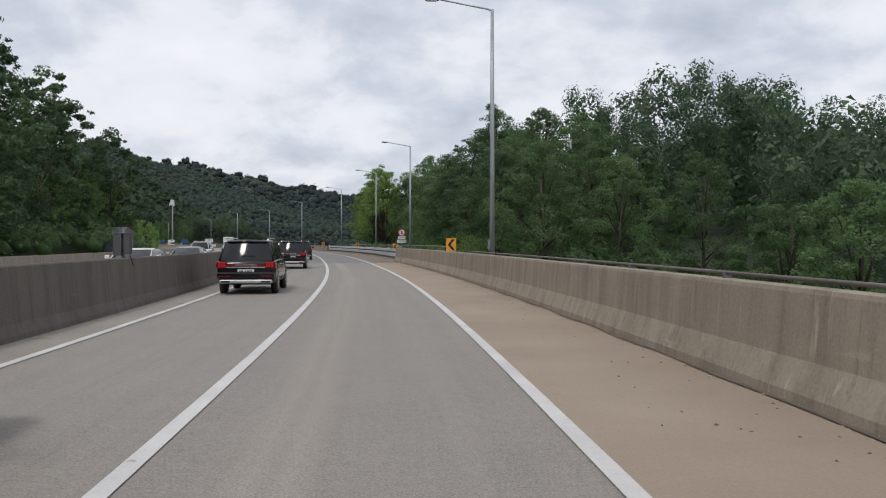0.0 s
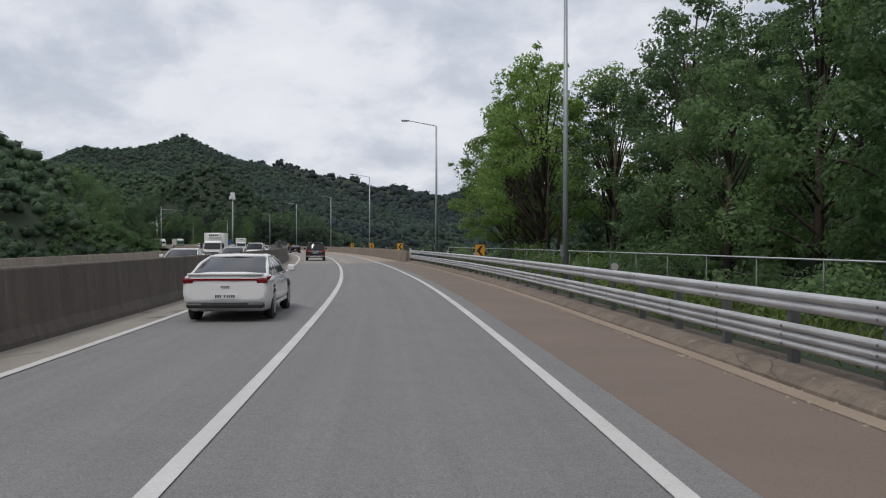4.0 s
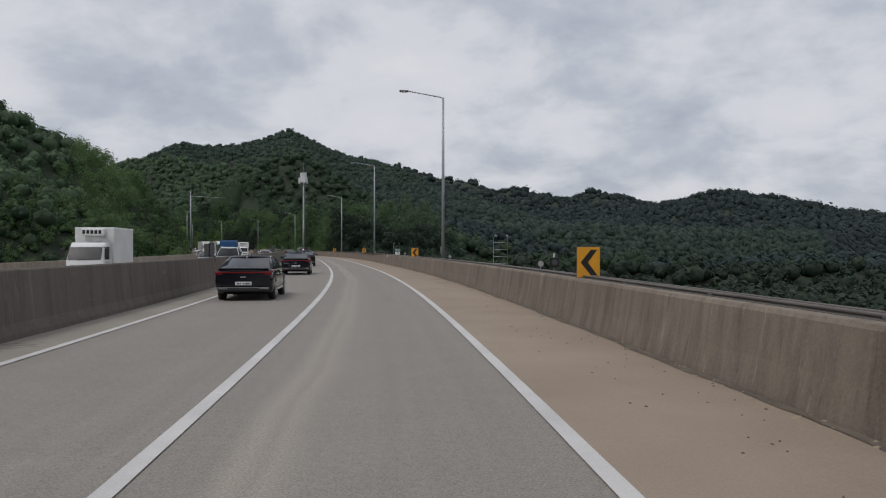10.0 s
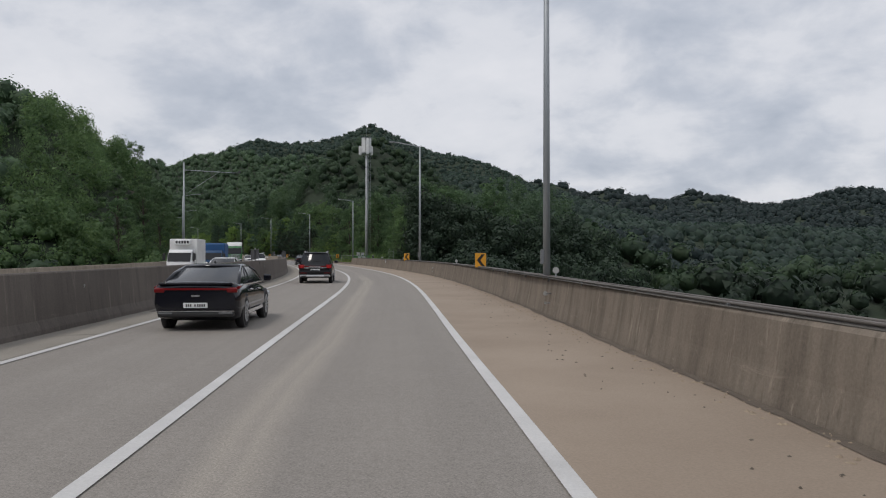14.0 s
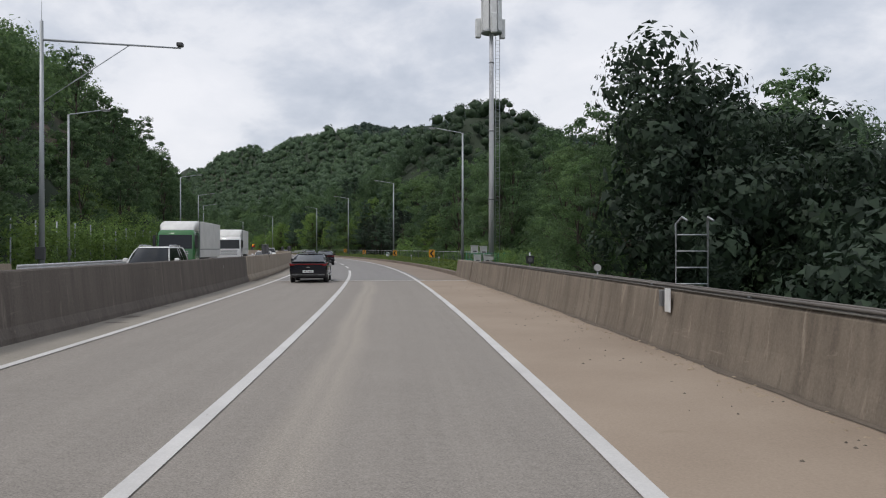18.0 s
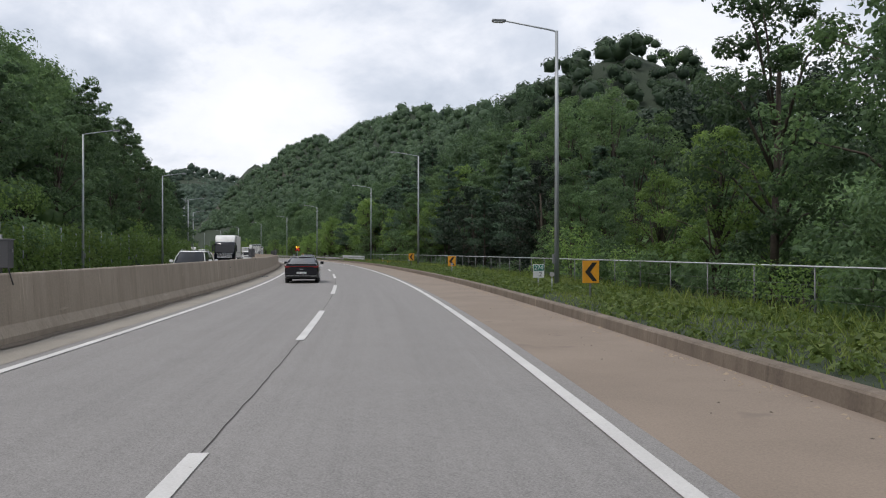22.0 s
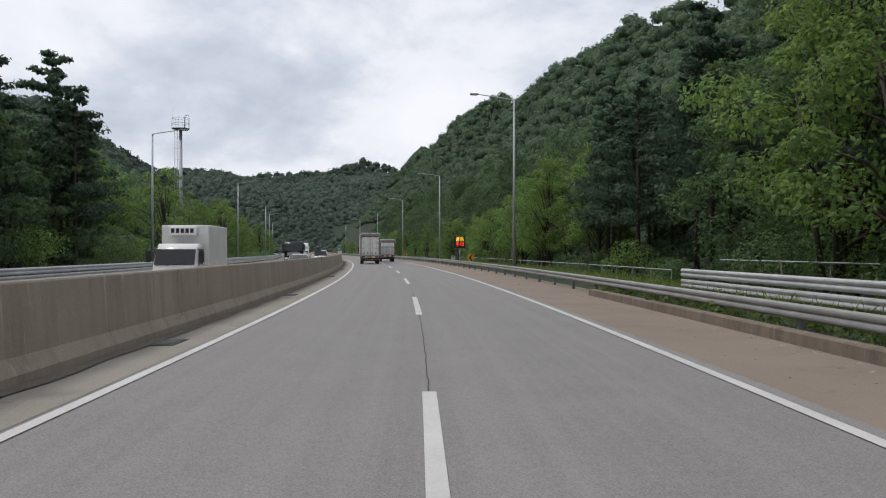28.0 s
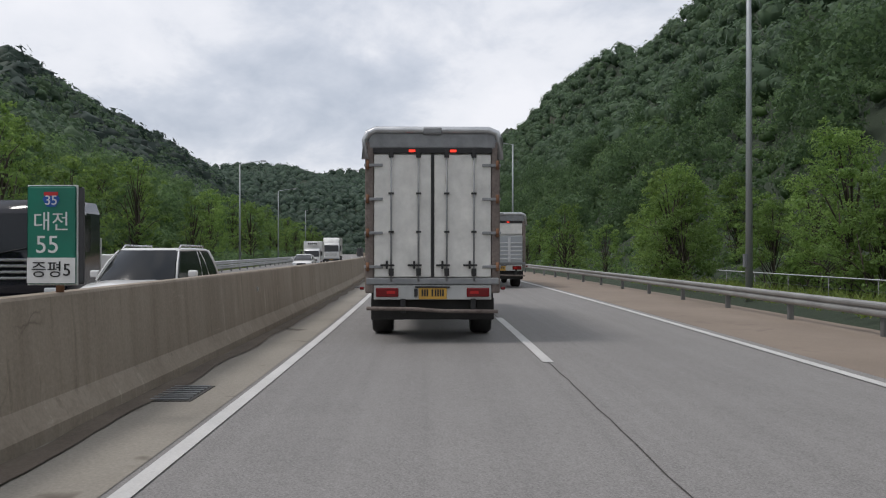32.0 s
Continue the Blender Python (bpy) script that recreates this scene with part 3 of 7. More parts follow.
line("edge_line_right", u_right, -60, 1100, 0.17, "solid white edge line along the shoulder")
line("edge_line_left", u_left, -60, 1100, 0.16, "solid white edge line beside the median")
line("divider_line", lambda s: 0.0, -60, 420, 0.17, "solid white lane divider")
DASHES = [(a, b) for a, b in ((427.0, 434.3), (441.3, 448.4), (457.0, 464.7), (474.0, 482.6), (493.5, 503.5), (513.0, 521.0))]
k = 537.4
while k < 1000:
    DASHES.append((k, k + 8.1))
    k += 19.6
divider = structure(empty("dashed_divider"), "broken white lane divider", "road marking")
for a, b in DASHES:
    d = sweep("dash", [(-0.085, 0.012), (0.085, 0.012)], a, b, WHITE_LINE, 2.0, parent=divider)
# saw-cut joint between the lanes and worn seams
structure(sweep("lane_joint", [(-0.008, 0.005), (0.008, 0.005)], 428, 760, DARK_JOINT, 0.5, shift=lambda s: 0.008 * math.sin(s * 0.31) + 0.005 * math.sin(s * 2.3) + 0.007 * math.sin(s * 5.1)), "dark tar-filled joint between the lanes", "road joint")
# tyre marks
TYRE = grainy("faded_tyre_mark", (0.155, 0.147, 0.138), (0.215, 0.205, 0.192), 0.6, 30.0)
for off, wide, a, b in ((-2.75, 0.20, 26, 60), (-2.35, 0.10, 30, 62)):
    structure(sweep("tyre_mark", [(-wide / 2, 0.004), (wide / 2, 0.004)], a, b, TYRE, 2, shift=lambda s, off=off: off + 0.012 * (s - 26)), "faded dark tyre mark on the concrete lane", "tyre mark")
# opposing carriageway
for u, dashed in ((-6.3, False), (-9.9, True), (-13.5, False)):
    if dashed:
        opp = structure(empty("dashed_divider"), "broken white lane divider of the opposing lanes", "road marking")
        for k in range(-40, 1000, 18):
            sweep("dash", [(u - 0.08, 0.012), (u + 0.08, 0.012)], k, k + 8, WHITE_LINE, 4.0, parent=opp)
    else:
        line("edge_line_opposing", lambda s, u=u: u, -60, 1100, 0.16, "solid white edge line of the opposing lanes")

# ---------------------------------------------------------------- concrete barriers
def u_parapet(s):
    return np.interp(s, [60, 190, 260, 285, 305, 330, 400], [6.18, 6.2, 6.32, 6.4, 6.6, 6.48, 6.45])


def parapet(name, s0, s1, h, mat, label, foot=False):
    # a gentle batter and a small chamfer along the top; the southern one has a sloped foot
    p = [(0, -0.05), (0.012, 0.13), (0.10, 0.36), (0.14, 0.46), (0.185, h - 0.06), (0.20, h - 0.01), (0.22, h), (0.46, h)] if foot else [(0, -0.05), (0.012, 0.05), (0.09, 0.42), (0.165, h - 0.06), (0.20, h - 0.01), (0.22, h), (0.46, h)]
    p = p + [(p[-1][0], -0.6)]
    return structure(sweep(name, p, s0, s1, mat, 3.0, shift=u_parapet, closed=True), label, "barrier")


parapet("parapet_south", -100, 65.2, 1.22, PARAPET, "weathered concrete bridge parapet with stains and cracks", True)
parapet("parapet_end_south", 65.5, 70.4, 1.22, PARAPET, "concrete parapet end block with a reflector plate", True)
parapet("parapet_end_north", 151.3, 155.5, 1.01, PARAPET_NORTH, "cracked concrete parapet end block")
parapet("parapet_north", 155.9, 400.6, 1.01, PARAPET_NORTH, "streaked concrete bridge parapet")
parapet("parapet_end_far", 401.0, 407.2, 1.01, PARAPET_NORTH, "short concrete parapet end block beyond the joint")


def median(name, s0, s1):
    h = 1.30
    p = [(0, -0.05), (0.01, 0.13), (0.13, 0.34), (0.20, h - 0.03), (0.22, h), (0.31, h)] if s0 > 399 else [(0, -0.05), (0.02, 0.10), (0.10, 0.30), (0.19, h - 0.03), (0.21, h), (0.31, h)]
    prof = [(-u, z) for u, z in p]
    w = p[-1][0]
    prof += [(-2 * w + u, z) for u, z in p[::-1][1:]]
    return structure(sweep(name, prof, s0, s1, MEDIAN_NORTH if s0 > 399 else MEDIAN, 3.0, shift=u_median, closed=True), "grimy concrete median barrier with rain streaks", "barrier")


for a, b in ((-110, 65.1), (65.4, 155.6), (155.9, 400.1), (400.4, 1100)):
    median("median_barrier", a, b)
# dirt gathered along the feet of the barriers
DIRT = grainy("dark_gutter_dirt", (0.085, 0.068, 0.052), (0.165, 0.135, 0.105), 1.2, 25.0, 0.95, 0.5, 0.01, 0.4)
for k, (a, b, u_of, w0, w1) in enumerate(((156, 400, lambda s: u_parapet(s) - 0.09, -0.06, 0.11), (156, 400, lambda s: u_parapet(s) - 0.05, -0.05, 0.07), (400.5, 1000, lambda s: u_median(s) + 0.02, -0.02, 0.19),
                                          (400.5, 1000, lambda s: u_median(s) + 0.08, -0.05, 0.20), (-100, 65, lambda s: u_parapet(s) - 0.03, -0.04, 0.05))):
    structure(sweep("dirt_strip", [(w0, 0.017 + 0.002 * k), (w1, 0.019 + 0.002 * k)], a, b, DIRT, 0.8, shift=lambda s, u_of=u_of, k=k: float(u_of(s)) + 0.035 * math.sin(s * (0.83 + 0.21 * k)) + 0.03 * math.sin(s * (2.7 - 0.3 * k) + k)), "dark dirt gathered along the barrier foot", "dirt")
# outer barrier of the opposing carriageway
structure(sweep("outer_barrier", [(-16.3, -0.1), (-16.45, 0.35), (-16.5, 0.95), (-16.8, 0.95), (-16.8, -0.6)], -110, 400, PARAPET, 5, closed=True), "concrete outer barrier of the opposing lanes", "barrier")

# kerb and verge beyond the second bridge
def u_kerb(s):
    return 6.75 + (u_right(s) - 3.6) * 0.5


structure(sweep("kerb", [(-0.27, -0.1), (-0.25, 0.22), (-0.22, 0.25), (0.0, 0.25), (0.0, -0.1)], 407.4, 605, KERB, 3, shift=u_kerb, closed=True), "brown stained concrete kerb", "kerb")
structure(sweep("kerb", [(-0.44, -0.1), (-0.40, 0.05), (-0.24, 0.155), (0.35, 0.17), (0.35, -0.1)], 70.6, 151.2, KERB, 3, shift=u_kerb, closed=True), "low concrete kerb under the guard rail", "kerb")
structure(sweep("sandy_strip", [(-0.66, 0.016), (-0.40, 0.018)], 70.6, 151.2, DUST_SHOULDER, 3, shift=lambda s: u_kerb(s) + 0.03 * math.sin(s * 0.7) + 0.02 * math.sin(s * 1.9)), "pale sandy strip along the kerb foot", "silt")
structure(sweep("verge", [(-0.02, 0.18), (1.2, 0.22), (3.0, 0.20), (5.2, 0.05), (9.0, -0.3), (14, -0.9)], 403.6, 605, EARTH, 4, shift=u_kerb), "grassy verge behind the kerb", "verge")
structure(sweep("verge", [(0.84, 0.0), (1.1, 0.05), (1.6, 0.12), (3.0, 0.16), (5.2, 0.05), (9.0, -0.3), (14, -0.9)], 605, 1000, EARTH, 4, shift=u_kerb), "weedy verge behind the guard rail", "verge")
structure(sweep("verge", [(0.33, 0.16), (1.2, 0.10), (3.0, -0.1), (6, -0.4), (12, -0.9)], 65.5, 152.4, EARTH, 4, shift=u_kerb), "weedy verge behind the guard rail", "verge")
structure(sweep("verge", [(-30, -0.9), (-24, -0.15), (-19, -0.12), (-18.4, -0.03)], 400.3, 1000, EARTH, 4), "grassy verge of the opposing lanes", "verge")
structure(sweep("verge", [(-30, -0.9), (-24, -0.15), (-19, -0.12), (-18.4, -0.03)], 66, 155, EARTH, 4), "grassy verge of the opposing lanes", "verge")

# ---------------------------------------------------------------- street lamps
LAMP_GREY = paint("lamp_head_grey", (0.20, 0.21, 0.22), 0.5)


def street_lamp(h=10.9, arm=2.3):
    """Round pole with an arm towards -x."""
    ob = empty("street_lamp")
    part("pole", tube([(0, 0, 0), (0, 0, h * 0.5), (0, 0, h)], 0.115, 0.07, 12), POLE_STEEL, ob)
    part("base_plate", box(-0.2, 0.2, -0.2, 0.2, -0.02, 0.03, 0.008), DULL_STEEL, ob)
    part("arm", tube([(0, 0, h - 0.25), (-0.02, 0, h - 0.04), (-0.2, 0, h + 0.02), (-arm, 0, h + 0.36)], 0.05, 0.035, 8), POLE_STEEL, ob)
    part("lamp_head", bm_box(bmesh.new(), -arm - 0.55, -arm + 0.05, -0.12, 0.12, h + 0.30, h + 0.41, 0.04), LAMP_GREY, ob)
    part("diffuser", box(-arm - 0.48, -arm - 0.06, -0.09, 0.09, h + 0.275, h + 0.305), SIGN_WHITE, ob)
    part("junction_box", box(-0.18, -0.09, -0.07, 0.07, 1.2, 1.62, 0.01), LAMP_GREY, ob)
    return tagged(ob, "tall galvanised street lamp with a single arm", "street lamp", "street lamps")


lamp = street_lamp(11.3)
tall_lamp = street_lamp(12.4, 2.6)
LAMPS = [(32.9, 7.05), (78.4, 8.7), (109, 8.6), (143.5, 7.9), (196.0, 7.05), (249.1, 7.15), (302.5, 6.85), (351.0, 7.0), (424.0, 9.4), (475.0, 9.6), (528.4, 10.15), (572, 10.0), (630.6, 7.95),
         (687.4, 8.45), (741, 8.6), (796, 8.8), (850, 9.0), (904, 9.0)]
for i, (s, u) in enumerate(LAMPS):
    m = at(s, u, 0.0 if s > 400 or 60 < s < 155 else 0.2)
    tall = s > 500 or 290 < s < 320
    if i == 0:
        lamp.matrix_world = m
    elif s == 302.5:
        tall_lamp.matrix_world = m
    else:
        copy_thing(tall_lamp if tall else lamp, m)
for s, u in [(418.6, -20), (471, -20), (509.7, -20), (546, -19.6), (594.5, -20.2), (642, -20), (690.5, -20), (751, -20), (790, -20.5), (850, -20.5)]:
    copy_thing(lamp, at(s, u, 0.0, 180))

# ---------------------------------------------------------------- trees
def leaf_quads(verts, faces, centre, radius, n, size, rng, squash=0.75, shell=0.55):
    """Leaf sprays: small bent quads over the outside of one clump."""
    d = rng.normal(size=(n, 3))
    d /= np.linalg.norm(d, axis=1, keepdims=True)
    r = radius * (shell + (1 - shell) * rng.random(n)) ** 0.6
    p = centre + d * r[:, None] * np.array([1, 1, squash])
    nor = d + rng.normal(size=(n, 3)) * 0.55 + np.array([0, 0, 0.45])
    nor /= np.linalg.norm(nor, axis=1, keepdims=True)
    ref = rng.normal(size=(n, 3))
    t = np.cross(nor, ref)
    t /= np.linalg.norm(t, axis=1, keepdims=True) + 1e-9
    b = np.cross(nor, t)
    sz = size * (0.6 + 0.8 * rng.random(n))[:, None]
    base = len(verts)
    for q in (p - t * sz * 0.5, p - b * sz * 0.32 - nor * sz * 0.10, p + t * sz * 0.62, p + b * sz * 0.32 - nor * sz * 0.10):
        verts.append(q)
    faces.append((base, n))


def quads_mesh(name, verts, faces, mat):
    vs, fs, o = [], [], 0
    for base, n in faces:
        block = np.stack(verts[base:base + 4], 1).reshape(-1, 3)
        vs.append(block)
        fs.append(np.arange(4 * n).reshape(-1, 4) + o)
        o += 4 * n
    return mesh_of(name, np.concatenate(vs).tolist(), np.concatenate(fs).tolist(), mat)


def broadleaf(name, seed, h, spread, n, size, mat, label, low=0.25, k=26, open_crown=False):
    rng = np.random.default_rng(seed)
    trunk_h = h * 0.70
    lean = rng.normal(size=2) * 0.3
    bm = tube([(0, 0, -0.6), (lean[0] * 0.3, lean[1] * 0.3, trunk_h * 0.4), (lean[0], lean[1], trunk_h)], h * 0.016, h * 0.006, 7)
    verts, faces = [], []
    for i in range(k):
        f = (i + rng.random()) / k
        a, zz = i * 2.4 + rng.random() * 1.2, h * (low + (0.96 - low) * f)
        wide = spread * (0.25 + 0.80 * math.sin(math.pi * min(1, (zz / h - low + 0.12) / (1.10 - low)) ** 0.8)) * (0.45 + 0.65 * rng.random())
        c = np.array([wide * math.cos(a) * 0.82 + lean[0], wide * math.sin(a) * 0.82 + lean[1], zz])
        rr = spread * (0.17 + 0.17 * rng.random()) * (1.15 - 0.4 * zz / h)
        leaf_quads(verts, faces, c, rr, n // k, size, rng, 0.62, 0.30)
        # inner and trailing sprays break the outline
        for _ in range(2):
            off = rng.normal(size=3) * rr * np.array([0.65, 0.65, 0.4])
            leaf_quads(verts, faces, c + off, rr * 0.45, n // (k * 5), size * 0.9, rng, 0.6, 0.1)
        if open_crown or i % 2 == 0:
            tube([(lean[0] * 0.5, lean[1] * 0.5, max(0.5, zz * 0.55)), tuple(c * np.array([0.55, 0.55, 0.90])), tuple(c)], h * 0.006, 0.012, 4, bm)
    if open_crown:
        for j in range(3):
            a = j * 2.1 + rng.random()
            tube([(0.25 * math.cos(a), 0.25 * math.sin(a), -0.5), (0.9 * math.cos(a), 0.9 * math.sin(a), h * 0.3), (1.6 * math.cos(a), 1.6 * math.sin(a), h * 0.62)], h * 0.009, 0.03, 6, bm)
    ob = empty(name)
    part("trunk", bm, BARK, ob)
    crown = new("crown", quads_mesh("crown", verts, faces, mat))
    crown.parent = ob
    return tagged(ob, label, "tree", "roadside trees")


def pine(name, seed, h, spread, n, size, label):
    rng = np.random.default_rng(seed)
    bm = tube([(0, 0, -0.6), (0.1, 0, h * 0.5), (0.15, 0.1, h * 0.98)], h * 0.014, 0.03, 7)
    verts, faces = [], []
    count = 46
    for i in range(count):
        f = i / (count - 1)
        zz = h * (0.30 + 0.68 * f ** 0.9) + rng.normal() * 0.35
        arm = spread * (1.02 - 0.80 * f) * (0.45 + 0.75 * rng.random())
        a = i * 2.4 + rng.random()
        tip = np.array([arm * math.cos(a), arm * math.sin(a), zz + arm * (0.05 + 0.2 * rng.random())])
        for g in (0.45, 0.75, 1.0):
            c = tip * g + np.array([0.1, 0, zz]) * (1 - g)
            leaf_quads(verts, faces, c, 0.30 + arm * 0.20 * (1.25 - g * 0.5), max(6, n // (count * 3)), size, rng, 0.55, 0.15)
        tube([(0.1, 0, zz - 0.25), tuple(tip)], 0.045, 0.012, 4, bm)
    ob = empty(name)
    part("trunk", bm, BARK, ob)
    crown = new("crown", quads_mesh("crown", verts, faces, NEEDLE))
    crown.parent = ob
    return tagged(ob, label, "tree", "roadside pines")


def shrub(name, seed, h, n, size, mat, label):
    rng = np.random.default_rng(seed)
    verts, faces = [], []
    bm = tube([(0, 0, -0.3), (0, 0.05, h * 0.5)], 0.05, 0.02, 5)
    for i in range(7):
        a = i * 2.4
        c = np.array([h * 0.42 * math.cos(a) * (i % 3) / 2, h * 0.42 * math.sin(a) * (i % 3) / 2, h * (0.25 + 0.55 * rng.random())])
        leaf_quads(verts, faces, c, h * 0.34, n // 7, size, rng)
        tube([(0, 0, 0), tuple(c)], 0.03, 0.01, 4, bm)
    ob = empty(name)
    part("stem", bm, BARK, ob)
    crown = new("crown", quads_mesh("crown", verts, faces, mat))
    crown.parent = ob
    return tagged(ob, label, "shrub", "roadside shrubs")


oaks = [broadleaf("oak_tree", 10 + i, 12.5 + 1.0 * i, 4.6 + 0.3 * i, 3000, 0.38, LEAF_DARK, "dense dark green broadleaf tree on the slope", 0.12, 24) for i in range(4)]
near_oaks = [broadleaf("oak_tree", 15 + i, 12.0 + 1.2 * i, 4.6, 7200, 0.20, LEAF_DARK if i % 2 else LEAF, "leafy dark green oak beside the road", 0.10, 30) for i in range(4)]
# oaks in the darkened leaf colour, as if standing in shade
shade_oaks = [broadleaf("oak_tree", 25 + i, 12.0 + 1.3 * i, 4.6, 5600, 0.23, SHADED_WOOD, "oak behind the wire fence with shade painted into its leaf colour", 0.06, 34) for i in range(2)]
acacias = [broadleaf("acacia_tree", 20 + i, 11.0 + i, 4.2, 7600, 0.175, LEAF_LIGHT, "light green feathery acacia tree behind the fence", 0.26, 34, True) for i in range(3)]
far_acacias = [broadleaf("acacia_tree", 50 + i, 11.0 + i, 4.4, 2200, 0.30, LEAF_LIGHT, "light green acacia tree on the far verge", 0.14, 30, True) for i in range(3)]
pines = [pine("pine_tree", 30 + i, 14 + i, 3.8, 4000, 0.33, "dark pine tree with loose boughs") for i in range(3)]
shrubs = [shrub("shrub", 40 + i, 2.6 + 0.5 * i, 1200, 0.15, LEAF_LIGHT if i % 2 else LEAF, "leafy green shrub at the wood's edge") for i in range(4)]
used = set()


def plant(kind, s, u, scale, turn, sink=0.25):
    x, y = xy(s, u)
    x, y = float(x), float(y)
    m = pose(x, y, max(ground_at(x, y), -30) - sink, 0, 0, turn) @ Matrix.Scale(scale, 4)
    if kind.name not in used:
        used.add(kind.name)
        kind.matrix_world = m
        return kind
    c = copy_thing(kind, m)
    c.scale = (scale,) * 3
    return c


rng = np.random.default_rng(5)


def belt(s0, s1, u0, u1, count, kinds, smin, smax):
    for i in range(count):
        s = s0 + (s1 - s0) * (i + rng.random()) / count
        u = u0 + (u1 - u0) * rng.random() ** 1.4
        plant(kinds[int(rng.integers(len(kinds)))], s, u, smin + (smax - smin) * rng.random(), float(rng.random() * 360))


# wood right of the first bridge
belt(-5, 70, 24, 34, 16, near_oaks, 0.75, 0.95)
belt(62, 128, 15, 20, 18, near_oaks, 0.75, 1.0)
belt(70, 128, 20, 34, 20, near_oaks, 0.9, 1.1)
belt(128, 150, 13.4, 19, 7, acacias, 1.0, 1.2)
belt(66, 156, 11.6, 13.5, 24, shrubs, 0.45, 0.8)
belt(15, 62, 13, 22, 16, shrubs, 0.8, 1.1)
# hill left of the opposing lanes
belt(-20, 106, -23.5, -31, 30, oaks, 0.65, 0.9)
belt(66, 160, -21.5, -30, 18, far_acacias[:1] + shrubs, 0.4, 0.6)
# wood beyond the second bridge
belt(404, 424, 16, 23, 7, near_oaks, 0.62, 0.8)
belt(424, 470, 16, 23, 12, near_oaks, 0.75, 1.0)
belt(402, 470, 23, 34, 14, oaks, 0.8, 1.05)
belt(470, 496, 15, 21, 8, acacias + near_oaks, 0.5, 0.68)
belt(496, 548, 15, 20, 19, shade_oaks + pines[:1], 0.55, 0.72)
belt(500, 552, 21, 27, 10, near_oaks[::2], 0.95, 1.15)
belt(548, 562, 15, 20, 4, acacias + near_oaks, 0.85, 1.1)
belt(485, 520, 19, 36, 10, pines + oaks[2:], 0.45, 0.62)
belt(520, 640, 19, 36, 38, pines + oaks[2:], 0.65, 0.95)
belt(540, 600, 15, 21, 14, pines + acacias[:1] + near_oaks[:1], 0.8, 1.0)
belt(598, 640, 13.8, 17, 9, pines + near_oaks[:1], 0.8, 1.0)
belt(600, 650, 18, 22, 6, pines, 0.8, 1.0)
belt(405, 494, 12.8, 14.5, 24, shrubs, 0.45, 1.0)
belt(496, 550, 13.4, 14.8, 9, shrubs[:1] + shrubs[2:3], 0.35, 0.55)
belt(550, 640, 12.8, 14.5, 24, shrubs, 0.45, 1.0)
belt(636, 668, 14.5, 20, 7, acacias, 0.95, 1.15)
belt(668, 720, 13.5, 22, 14, acacias, 0.5, 0.75)
belt(668, 1000, 13.5, 24, 60, far_acacias + shrubs[1:2], 0.45, 0.75)
# left slope
belt(402, 640, -22.5, -30, 56, oaks, 0.5, 0.78)
belt(405, 650, -21.2, -24, 60, shrubs, 0.6, 1.2)
belt(598, 640, -22.5, -31, 20, pines, 0.8, 1.05)
belt(650, 1000, -22, -36, 70, far_acacias + shrubs[:1], 0.5, 0.85)
belt(594, 603, 13.4, 14.6, 2, acacias[:2], 1.0, 1.1)


